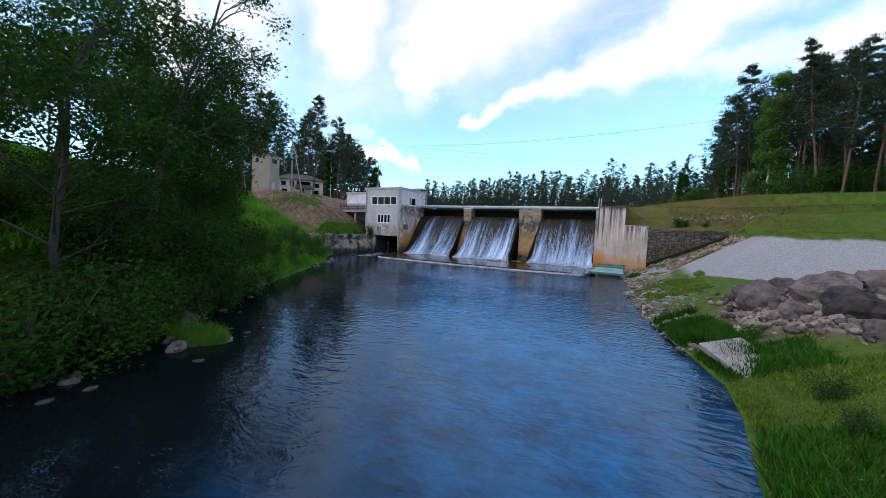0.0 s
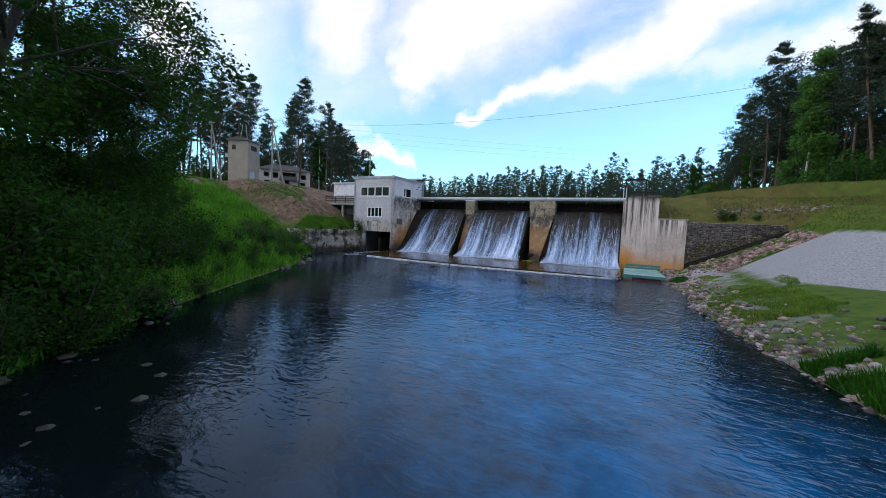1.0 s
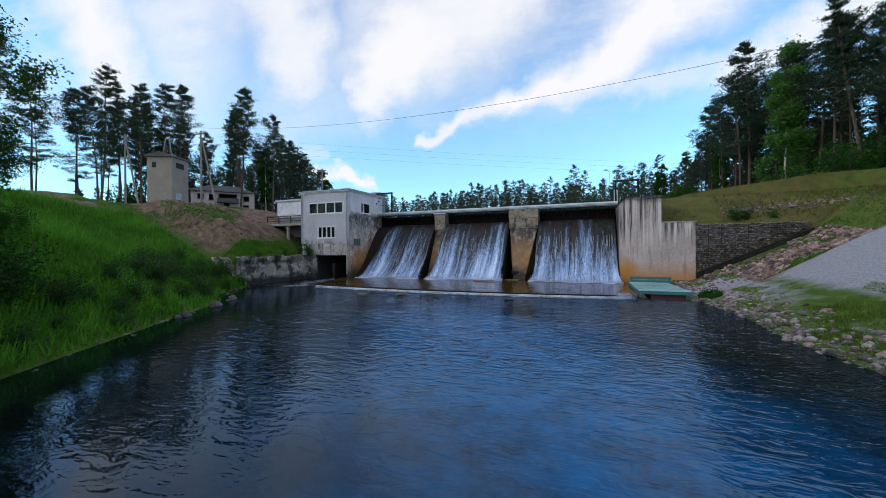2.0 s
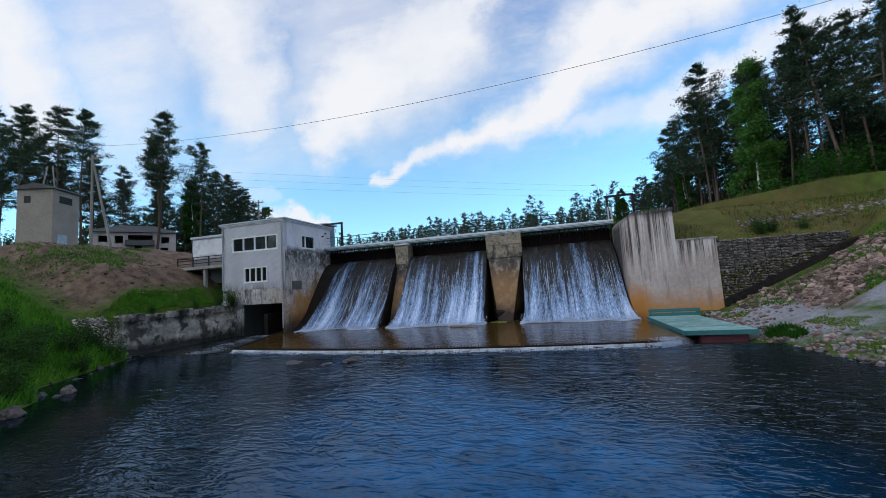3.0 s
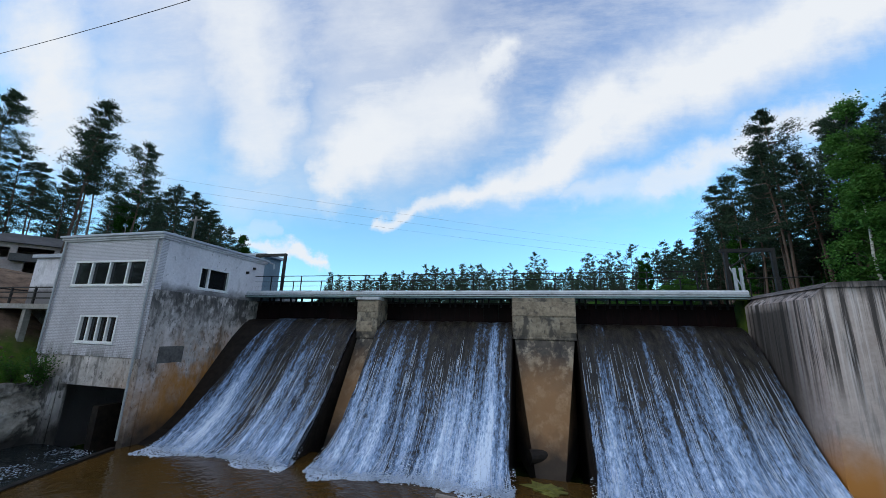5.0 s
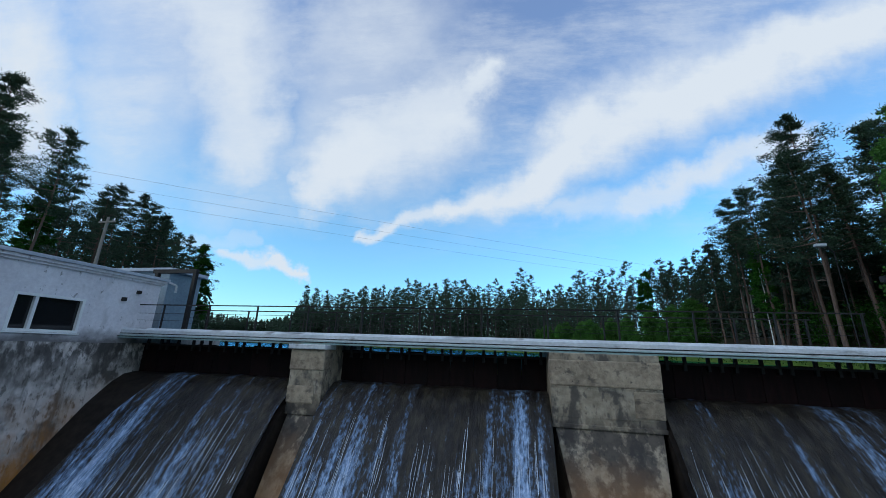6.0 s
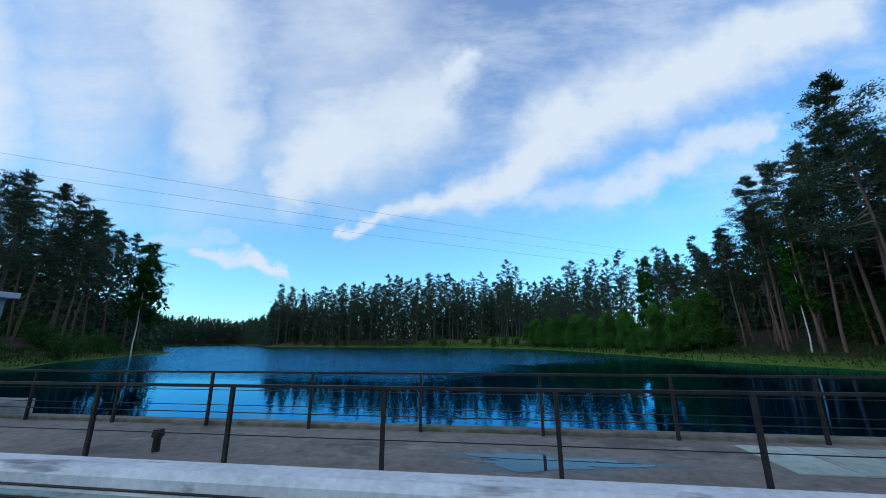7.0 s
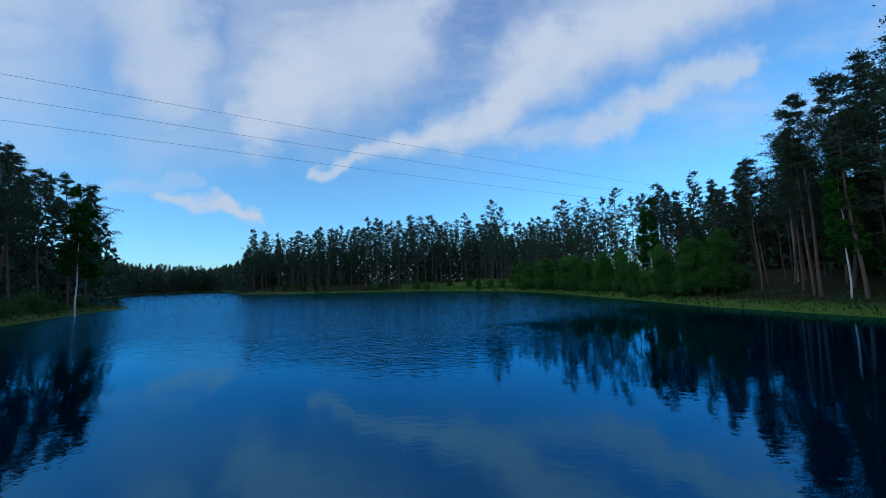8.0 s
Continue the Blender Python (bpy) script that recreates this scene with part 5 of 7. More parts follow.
house = thing("powerhouse", "small white brick powerhouse on a stained concrete base", "building", at=(0, 0, 0))
W1, W3, W2 = (-21.95, -16.5, 8.35, 9.8), (-20.55, -17.75, 5.2, 6.7), (-4.15, -1.85, 8.5, 9.9)
part("front_wall", wall_with_holes("y", HY0, HY0 + 0.4, HX0, HX1, 4.5, HTOP, [W1, W3]), BRICKW, house, "white brick front wall")
part("base_wall", wall_with_holes("y", HY0 + 0.03, HY0 + 0.45, HX0, HX1, -1, 4.5, [(-20.95, -16.1, -0.9, 3.0)]), HOUSE_LOW, house, "rough stained concrete base")
part("side_wall", wall_with_holes("x", HX1 - 0.4, HX1, HY0 + 0.4, HY1, 8.15, HTOP, [W2]), PLASTER, house, "peeling white plaster wall")
part("side_base", box(HX1 - 0.5, HX1 + 0.03, HY0 + 0.46, HY1, -1, 8.15), HOUSE_LOW, house, "stained concrete side, rusty low down")
part("patched_opening", box(HX1 + 0.0, HX1 + 0.034, -5.85, -4.35, 4.2, 5.1, 0.01), make_mat("dark_patch", (0.06, 0.056, 0.052), (0.17, 0.16, 0.15), 6, 0.9, 0.9, 0.5), house, "dark walled-up opening")
part("corner_pier", box(HX1 - 0.45, HX1 + 0.02, HY0 + 0.032, HY0 + 0.455, 4.5, 8.15), HOUSE_LOW, house)
part("west_wall", box(HX0, HX0 + 0.4, HY0 + 0.46, HY1, -1, HTOP), PLASTER, house)
part("rear_wall", box(HX0 + 0.4, HX1 - 0.5, HY1 - 0.4, HY1, 4, HTOP), PLASTER, house)
part("floor_slab", box(HX0 + 0.4, HX1 - 0.5, HY0 + 0.46, HY1 - 0.4, 3.0, 3.3), CONC, house)
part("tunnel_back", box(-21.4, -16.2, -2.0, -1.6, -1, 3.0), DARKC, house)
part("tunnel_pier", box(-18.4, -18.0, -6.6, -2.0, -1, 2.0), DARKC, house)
roof = part("roof", box(HX0 - 0.25, HX1 + 0.25, HY0 - 0.25, HY1 + 0.25, HTOP + 0.22, HTOP + 0.36, 0.02), ROOFM, house, "flat roof with pale metal edge")
part("cornice", box(HX0 - 0.16, HX1 + 0.16, HY0 - 0.16, HY1 + 0.16, HTOP + 0.1, HTOP + 0.22), PLASTER, house)
part("cornice", box(HX0 - 0.08, HX1 + 0.08, HY0 - 0.08, HY1 + 0.08, HTOP, HTOP + 0.1), PLASTER, house)
part("roof_hatch", box(-19.2, -18.0, -3.4, -2.2, HTOP + 0.36, HTOP + 0.62, 0.03), ROOFM, roof)
part("vent", tube((-17.0, -5.2, HTOP + 0.36), (-17.0, -5.2, HTOP + 0.75), 0.16), GREYSTEEL, roof)
window(house, "y", HY0, *W1, 4, -1)
window(house, "y", HY0, *W3, 4, -1)
window(house, "x", HX1, *W2, 2, 1, 0.3)
part("downpipe", tube((-15.98, HY0 - 0.09, 0.6), (-15.98, HY0 - 0.09, HTOP), 0.06), GREYSTEEL, house, "grey drainpipe")
part("downpipe", tube((HX0 + 0.12, HY0 - 0.09, 4.6), (HX0 + 0.12, HY0 - 0.09, HTOP), 0.06), GREYSTEEL, house)
bm = tube((HX1 + 0.3, HY1 + 0.1, HTOP + 0.2), (HX1 + 0.6, HY1 + 0.3, HTOP + 0.05), 0.05)
add_tube(bm, (HX1 + 0.6, HY1 + 0.3, HTOP + 0.05), (HX1 + 0.62, HY1 + 0.3, HTOP - 0.3), 0.05)
part("gutter_spout", bm, GREYSTEEL, house)
for dz, dy in ((10.5, 0.2), (10.1, -0.4)):
    part("wall_bracket", box(HX1, HX1 + 0.18, dy - 0.06, dy + 0.06, dz - 0.08, dz + 0.08), STEEL, house)

annex = thing("annex", "lower white annex beside the powerhouse", "building")
part("body", box(-29.6, HX0, -4.6, 1.2, 5.5, 10.6), PLASTER, annex)
part("roof", box(-29.8, HX0 + 0.0, -4.8, 1.4, 10.6, 10.85, 0.02), ROOFM, annex)
part("under_wall", box(-29.3, -27.2, -4.75, -4.61, 4.0, 7.0), CONC, annex)
bal = thing("balcony", "concrete entrance platform with a steel rail", "balcony")
part("slab", box(-29.6, HX0, -6.6, -4.61, 7.0, 7.3, 0.02), CONC, bal)
part("column", box(-26.1, -25.8, -6.45, -6.15, 3.2, 7.0), CONC, bal)
for a, b in (((-26.0, -6.3, 4.4), (-26.8, -6.9, 3.3)), ((-25.9, -6.3, 4.4), (-25.2, -6.9, 3.3))):
    part("strut", tube(a, b, 0.09), WOODP, bal)
for x in (-29.5, -27.4, -25.3, -23.4):
    part("post", box(x - 0.05, x + 0.05, -6.55, -6.45, 7.3, 8.35), STEEL, bal)
for z in (7.65, 8.0, 8.3):
    part("rail", box(-29.5, -23.4, -6.53, -6.47, z - 0.04, z + 0.04), STEEL, bal)
part("side_rail", box(-29.54, -29.46, -6.5, -4.7, 8.26, 8.34), STEEL, bal)

# west retaining wall, broken at its top
rw = thing("retaining_wall", "crumbling dark concrete retaining wall along the tailrace", "retaining wall", kind="structure")
ys, zs = np.linspace(-17.1, -6.83, 74), np.linspace(-1.0, 3.0, 26)
YY, ZZ = np.meshgrid(ys, zs, indexing="ij")
back = 0.38 * ease(ZZ, 1.2 + 0.9 * value_noise(YY, 0 * YY, 0.5, 3), 2.3) + 0.25 * ease(ZZ, -0.2, 0.5) * ease(-YY, 10, 13)
rough = 0.22 * (value_noise(YY, ZZ, 1.3, 5) - 0.5) + 0.16 * (value_noise(YY, ZZ, 3.1, 6) - 0.5) + 0.08 * (value_noise(YY, ZZ, 7.0, 8) - 0.5)
XX = -21.5 - back + rough
lift = 0.3 * (value_noise(YY, 0 * YY, 1.1, 4) - 0.4) * ease(ZZ, 2.4, 3.0)
XX[:, -1] = -22.6
v = np.stack([XX, YY, ZZ + lift], -1).reshape(-1, 3)
ii = np.arange(len(v)).reshape(XX.shape)
f = np.stack([ii[:-1, :-1], ii[1:, :-1], ii[1:, 1:], ii[:-1, 1:]], -1).reshape(-1, 4)
part("wall", raw_mesh("wall", v, f, RWALL, False), RWALL, rw)
part("core", box(-22.9, -21.98, -17.0, -6.84, -1, 2.7), RWALL, rw)
y = -16.8
for k in range(14):
    long = 0.35 + 0.75 * abs(math.sin(k * 2.9))
    high = 0.16 + 0.28 * abs(math.sin(k * 5.3 + 1))
    if k % 5 != 3:
        part("broken_block", box(-22.25, -21.78 + 0.09 * math.sin(k * 2.2), y, y + long * 0.96, 2.5, 2.7 + high, 0.07), RWALL, rw)
    y += long
part("return_wall", box(-23.4, -20.95, -7.0, -6.83, -1, 3.4), HOUSE_LOW, rw)

# shed and steel frames on the crest
shed = thing("shed", "narrow blue-grey sheet metal hut on the crest", "shed")
part("body", box(-21.6, -17.7, 3.4, 5.6, 7.0, 12.2, 0.02), SHEDM, shed)
part("roof", box(-21.9, -17.4, 3.2, 5.8, 12.2, 12.4, 0.02), ROOFM, shed)
part("crest_pad", box(-22.0, -15.75, 1.35, 5.9, 6.2, 8.8), CONC, shed)


def portal(xa, xb, y, top, label):
    p = thing("hoist_frame", label, "steel frame")
    for x in (xa, xb):
        part("leg", box(x - 0.09, x + 0.09, y - 0.09, y + 0.09, CREST - 0.06, top), STEEL, p)
    part("beam", box(xa - 0.25, xb + 0.1, y - 0.1, y + 0.1, top, top + 0.2), STEEL, p)
    return p


portal(-16.9, -14.5, 2.0, 11.8, "dark steel hoist frame beside the powerhouse")
hf = portal(15.1, 17.4, 1.5, 11.2, "dark steel hoist frame on the abutment")
part("brace", tube((15.1, 1.5, 10.2), (16.4, 1.5, 11.2), 0.04), STEEL, hf)
gp = thing("gate_post", "pale steel guide posts at the end of the deck", "post")
for x in (14.9, 15.2):
    part("post", box(x - 0.06, x + 0.06, 0.3, 0.42, CREST - 0.06, 10.1), GREYSTEEL, gp)
part("brace", tube((15.2, 0.36, 9.0), (15.2, 1.5, 10.4), 0.03), GREYSTEEL, gp)
ar = thing("railing", "thin steel handrail on the abutment", "railing", "walkway railings")
for x in (15.6, 17.0, 18.4):
    part("post", tube((x, 0.5, 8.5), (x, 0.5, 9.6), 0.03), STEEL, ar)
part("top_rail", tube((15.2, 0.5, 9.55), (18.5, 0.5, 9.62), 0.03), STEEL, ar)
lamp = thing("street_lamp", "thin grey lamp post with a small curved head", "street lamp", at=(0, 0, 0))
bm = tube((14.6, 2.75, CREST - 0.06), (14.55, 2.75, 12.6), 0.018, 0.013)
add_tube(bm, (14.55, 2.75, 12.6), (14.3, 2.75, 12.95), 0.018, 0.016)
part("pole", bm, STEEL, lamp)
part("head", box(13.95, 14.32, 2.66, 2.84, 12.86, 12.98, 0.03), GREYSTEEL, lamp)
bol = thing("bollard", "short dark steel bollard on the walkway", "bollard")
bm = tube((-6.0, 0.95, CREST - 0.06), (-6.0, 0.95, CREST + 0.22), 0.06)
add_tube(bm, (-6.0, 0.95, CREST + 0.18), (-6.0, 0.95, CREST + 0.3), 0.1, 0.08)
part("body", bm, STEEL, bol)
cover = thing("access_cover", "pale green cover plates laid over the walkway", "cover plate", at=(6.0, 1.9, CREST - 0.06))
for k in range(5):
    part("plate", box(-2.0 + 0.84 * k, -1.18 + 0.84 * k, -0.75 + 0.03 * math.sin(k * 3), 0.7, 0.0, 0.022 + 0.004 * (k % 2), 0.006), PLATE, cover)


def puddle_outline(grow, z):
    bm = bmesh.new()
    ring = []
    for a in np.linspace(0, 2 * math.pi, 72, endpoint=False):
        r = 1 + 0.28 * math.sin(3 * a + 1) + 0.14 * math.sin(7 * a + 2) + 0.07 * math.sin(13 * a) + grow * (0.3 + 0.25 * math.sin(5 * a) + 0.15 * math.sin(11 * a + 1))
        ring.append(bm.verts.new((0.6 + 1.15 * r * math.cos(a), 1.25 + 0.36 * r * math.sin(a), z)))
    bm.faces.new(ring)
    return bm


tagged(part("wet_patch", puddle_outline(1.0, CREST - 0.0575), WETC), "dark damp ring round the puddle", "wet patch", kind="structure")
bm = puddle_outline(0.0, CREST - 0.0545)
tagged(part("puddle", bm, PUDDLE), "shallow puddle on the walkway slab", "puddle")
for x0, x1, y0, y1, z1 in ((-22.5, -20.0, 6.2, 6.9, 8.6), (-19.0, -16.6, 3.6, 4.5, 8.5), (-26.5, -24.5, 8.0, 9.2, 8.7)):
    tagged(part("concrete_block", box(x0, x1, y0, y1, 6.5, z1, 0.05), CONC), "old concrete block at the lake edge", "concrete block", "blocks at the lake edge")

# ---- tower, ruin, poles and cables on the west bank ----
tower = thing("transformer_tower", "tall narrow rendered transformer tower", "tower", at=(-52.8, -5.1, 0))
tz = 11.0
tower.rotation_euler = (0, 0, radians(22))
part("body", box(-2.0, 2.0, -1.9, 1.9, tz - 1, 19.0), TOWERM, tower)
part("roof", prism([(-2.3, 18.95), (2.3, 18.95), (2.2, 19.15), (0, 19.75), (-2.2, 19.15)], "y", -2.2, 2.2), RUINROOF, tower)
part("vent_opening", box(-1.2, -0.5, -1.94, -1.8, 17.2, 18.1), STEEL, tower)
part("vent_opening", box(1.8, 2.04, -1.0, 0.8, 17.3, 18.2), STEEL, tower)
part("door", box(1.8, 2.05, -1.2, 0.2, tz, tz + 2.2), GREYSTEEL, tower)
for dx in (-0.9, 0.6):
    part("insulator_mast", tube((dx, 0, 19.4), (dx * 0.4, 0, 22.5), 0.08), WOODP, tower)

ruin = thing("ruined_house", "pink plastered house with a dark hipped roof and empty windows", "house", at=(-61.4, 11.5, 0))
ruin.rotation_euler = (0, 0, radians(52))
rz = 11.6
holes = [(-4.6, -3.5, rz + 2.6, rz + 3.7), (-2.6, -1.5, rz + 2.4, rz + 3.7), (3.6, 4.7, rz + 2.5, rz + 3.6), (-4.4, -3.2, rz + 0.5, rz + 1.7), (-0.9, 2.4, rz + 2.3, rz + 3.9), (0.0, 1.0, rz, rz + 2.0), (3.5, 4.6, rz + 0.4, rz + 1.7)]
part("front_wall", wall_with_holes("y", -3.6, -3.2, -5.7, 5.7, rz - 2.5, rz + 4.3, holes), RUINM, ruin)
part("side_wall", wall_with_holes("x", 5.3, 5.7, -3.2, 3.6, rz - 2.5, rz + 4.3, [(-1.0, 0.2, rz + 2.5, rz + 3.7), (-1.0, 0.4, rz + 0.4, rz + 1.8)]), RUINM, ruin)
part("side_wall", wall_with_holes("x", -5.7, -5.3, -3.2, 3.6, rz - 2.5, rz + 4.3, [(-1.4, -0.2, rz + 2.5, rz + 3.7)]), RUINM, ruin)
part("rear_wall", box(-5.7, 5.7, 3.6, 4.0, rz - 2.5, rz + 4.3), RUINM, ruin)
part("upper_floor", box(-5.3, 5.3, -3.2, 3.6, rz + 2.0, rz + 2.25), RUINROOF, ruin)
part("balcony", box(-1.2, 2.7, -4.7, -3.6, rz + 2.0, rz + 2.2), RUINROOF, ruin)
part("balcony_rail", box(-1.2, 2.7, -4.7, -4.62, rz + 2.2, rz + 2.9), RUINROOF, ruin)
bm = bmesh.new()
low = [bm.verts.new(c) for c in ((-6.3, -4.2, rz + 4.3), (6.3, -4.2, rz + 4.3), (6.3, 4.6, rz + 4.3), (-6.3, 4.6, rz + 4.3))]
ridge = [bm.verts.new(c) for c in ((-2.6, 0.2, rz + 6.1), (2.6, 0.2, rz + 6.1))]
for q in ((low[0], low[1], ridge[1], ridge[0]), (low[1], low[2], ridge[1]), (low[2], low[3], ridge[0], ridge[1]), (low[3], low[0], ridge[0]), (low[3], low[2], low[1], low[0])):
    bm.faces.new(q)
part("roof", bm, RUINROOF, ruin, "dark slate hipped roof")


def utility_pole(x, y, top, lean, label="weathered utility pole with a slanting brace"):
    z = height_at(x, y)
    p = thing("utility_pole", label, "utility pole", "power line poles", at=(x, y, z - 0.4))
    h = top - z + 0.4
    part("pole", tube((0, 0, 0), (0, 0, h), 0.17, 0.11), WOODP, p)
    if lean:
        part("brace", tube((lean, 0.6, 0), (0.1, 0, h * 0.93), 0.15, 0.1), WOODP, p)
    part("crossarm", box(-0.9, 0.9, -0.07, 0.07, h - 0.5, h - 0.36), WOODP, p)
    for dx in (-0.75, 0.0, 0.75):
        part("insulator", tube((dx, 0, h - 0.36), (dx, 0, h - 0.12), 0.05), FRAME, p)
    return p


utility_pole(-43.4, -6.1, 22.2, 2.6)
utility_pole(-57.0, -9.0, 22.5, 2.5)
utility_pole(44.0, 61.6, 23.0, 0, "pale utility pole at the forest edge")
utility_pole(-34.5, 11.0, 19.0, 0, "weathered utility pole by the lake")
utility_pole(60, -22, 18.9, 0, "weathered utility pole on the meadow")


def cable(points, label, thick=0.011):
    c = bpy.data.curves.new("cable", "CURVE")
    c.dimensions, c.bevel_depth, c.bevel_resolution = "3D", thick, 1
    s = c.splines.new("POLY")
    s.points.add(len(points) - 1)
    for p, q in zip(s.points, points):
        p.co = (*q, 1)
    c.materials.append(STEEL)
    return tagged(new("power_cable", c), label, "cable", "power cables")


def hang(a, b, sag, n=24):
    return [tuple(a[k] + (b[k] - a[k]) * u - (4 * sag * u * (1 - u) if k == 2 else 0) for k in range(3)) for u in np.linspace(0, 1, n)]


cable([(x, -16 - 0.1 * x, 15.33 - 0.0557 * x + 0.00198 * x * x) for x in np.linspace(-43.4, 60, 40)], "thin black power cable high over the dam")
for dy, dz in ((0, 0), (1.6, -0.9), (3.0, -1.9)):
    cable(hang((-42, 12 + dy, 25.0 + dz), (47, 71 + dy, 24.6 + dz), 0.5), "thin black power cable over the reservoir", 0.009)

# ---- pontoon by the abutment ----
pon = thing("pontoon", "pale teal plank landing stage on a dark red float", "pontoon", at=(0, 0, 0))
n = 22
for k in range(n):
    y0 = -13.9 + k * 7.3 / n
    s = 0.25 * (k / n)
    part("plank", box(15.65 - s * 0.2, 19.05 - s, y0 + 0.012, y0 + 7.3 / n - 0.012, 0.4, 0.46 + 0.006 * math.sin(k * 4.1)), TEAL, pon)
part("fascia", box(15.6, 19.05, -13.98, -13.9, 0.22, 0.46), DTEAL, pon)
part("fascia", box(15.54, 15.62, -13.98, -6.6, 0.22, 0.46), DTEAL, pon)
part("float", box(16.4, 18.7, -13.7, -7.5, -0.3, 0.3, 0.08), REDP, pon)
part("float", box(18.72, 19.3, -13.4, -12.6, -0.2, 0.2, 0.06), CONC, pon)
part("backboard", box(15.75, 19.1, -6.55, -6.42, 0.44, 0.66), DTEAL, pon)
part("backboard", box(15.75, 19.1, -6.5, -6.38, 0.72, 0.95), DTEAL, pon)
for x in (15.9, 17.4, 18.95):
    part("stay", box(x - 0.06, x + 0.06, -6.38, -6.28, -0.5, 0.95), DTEAL, pon)
drift = thing("driftwood", "bleached log lying in the pool", "log")
bm = tube((0.6, -7.3, POOL_Z + 0.04), (3.0, -7.7, POOL_Z + 0.1), 0.09, 0.05)
add_tube(bm, (2.1, -7.55, POOL_Z + 0.08), (2.6, -7.2, POOL_Z + 0.25), 0.04, 0.02)
part("trunk", bm, WOODP, drift)
bm = bmesh.new()
bmesh.ops.create_icosphere(bm, subdivisions=3, radius=1)
for v in bm.verts:
    q = 1 + 0.7 * noise.noise(v.co * 3) + 0.4 * noise.noise(v.co * 8)
    v.co = Vector((4.7 + v.co.x * 0.75 * q, -5.3 + v.co.y * 0.55 * q, POOL_Z - 0.03 + v.co.z * 0.12 * q))
tagged(part("moss_patch", bm, MOSS), "yellow-green moss clump at the pier foot", "moss")

# ---- stones ----
BOULD = make_mat("dark_boulder", (0.03, 0.024, 0.023), (0.17, 0.135, 0.12), 5, 0.9, 0.9, 0.7, per_object=0.7)
RUBBLE = make_mat("earthy_rubble", (0.06, 0.048, 0.04), (0.27, 0.215, 0.185), 6, 1.2, 0.95, 0.7, per_island=0.7)

def rock_arrays(seed, sub=2, rough=0.35, flat=0.75):
    bm = bmesh.new()
    bmesh.ops.create_icosphere(bm, subdivisions=sub, radius=1)
    off = Vector((seed * 7.7, seed * 3.1, seed * 1.3))
    for v in bm.verts:
        c = v.co.copy()
        d = 1 + rough * noise.noise(c * 1.1 + off) + rough * 0.55 * noise.noise(c * 2.6 + off)
        v.co = Vector((c.x * d, c.y * d * 0.85, c.z * d * flat))
    bm.verts.ensure_lookup_table()
    v = np.array([x.co[:] for x in bm.verts])
    f = np.array([[x.index for x in q.verts] for q in bm.faces])
    bm.free()
    return v, f


ROCKS = [rock_arrays(k, 1, 0.55, 0.7) for k in range(9)]
BIGROCKS = [rock_arrays(k, 2, 0.5, 0.7) for k in range(6)]


def turn_z(a):
    c, s = np.cos(a), np.sin(a)
    return np.array([[c, -s, 0], [s, c, 0], [0, 0, 1]])


def rock_field(name, xs, ys, sizes, material, label, sink=0.35, lift=None):
    """Many stones bedded in the ground, joined as one mesh."""
    zs = ground_height(xs, ys) if lift is None else lift
    vv, ff, base = [], [], 0
    for x, y, z, s in zip(xs, ys, zs, sizes):
        v, f = ROCKS[RNG.integers(len(ROCKS))] if s < 0.17 else BIGROCKS[RNG.integers(len(BIGROCKS))]
        q = (v * s * RNG.uniform(0.75, 1.2, 3)) @ turn_z(RNG.uniform(0, 6.28)).T
        vv.append(q + (x, y, z + s * (0.5 - sink)))
        ff.append(f + base)
        base += len(v)
    me = raw_mesh(name, np.concatenate(vv), np.concatenate(ff), material)
    return tagged(new(name, me), label, "stones", kind="stuff")


def boulder(x, y, size, material, label, seed, z=None, squash=0.8, group="boulders on the bank"):
    v, f = rock_arrays(seed, 3, 0.4, squash)
    me = raw_mesh("boulder", v * size, f, material, False)
    ob = tagged(new("boulder", me), label, "boulder", group)
    ob.matrix_world = pose(x, y, (height_at(x, y) if z is None else z) + size * 0.3, 0, 0, seed * 47)
    return ob


ky = RNG.uniform(-42, -6, 3200)
edge = np.interp(ky, [-52, -44.6, -40.4, -36, -32, -26.6, -20, -13.5, -6], [21.8, 22.5, 21.6, 20.8, 20.2, 19.5, 19.7, 19.2, 19.4])
away_in = np.abs(RNG.normal(0, 1.3, 3200)) - 0.2
odd = RNG.uniform(0, 1, 3200) < 0.42
stone_size = 0.03 + 0.16 * RNG.uniform(0, 1, 3200) ** 4
rock_field("shore_stones", (edge + away_in)[~odd], ky[~odd], stone_size[~odd], STONE, "grey broken stones along the water's edge")
rock_field("shore_rubble", (edge + away_in)[odd], ky[odd], stone_size[odd], PINKST, "reddish broken stones along the water's edge")
rx, ry = RNG.uniform(21.5, 30.4, 3600), RNG.uniform(-13, -5.1, 3600)
keep = (rx - 21.5) * 0.6 + RNG.normal(0, 0.7, 3600) > (ry + 4.9) * -0.25 + 0.3
keep &= value_noise(rx, ry, 0.5, 12) + 0.4 * ease(-ry, 5.6, 7.5) > 0.45
keep &= ~((rx > 24.6) & (ry < -11.4))
rock_field("riprap", rx[keep], ry[keep], 0.05 + 0.18 * RNG.uniform(0, 1, keep.sum()) ** 2.4, PINKST, "reddish riprap stones on the slope beside the ramp")
nl = 260
kl = RNG.uniform(0, 1, nl)
lx = np.interp(kl, np.linspace(0, 1, len(LEFT_BANK)), [p[0] for p in LEFT_BANK]) + RNG.normal(0.2, 0.5, nl)
ly = np.interp(kl, np.linspace(0, 1, len(LEFT_BANK)), [p[1] for p in LEFT_BANK]) + RNG.normal(0, 0.5, nl)
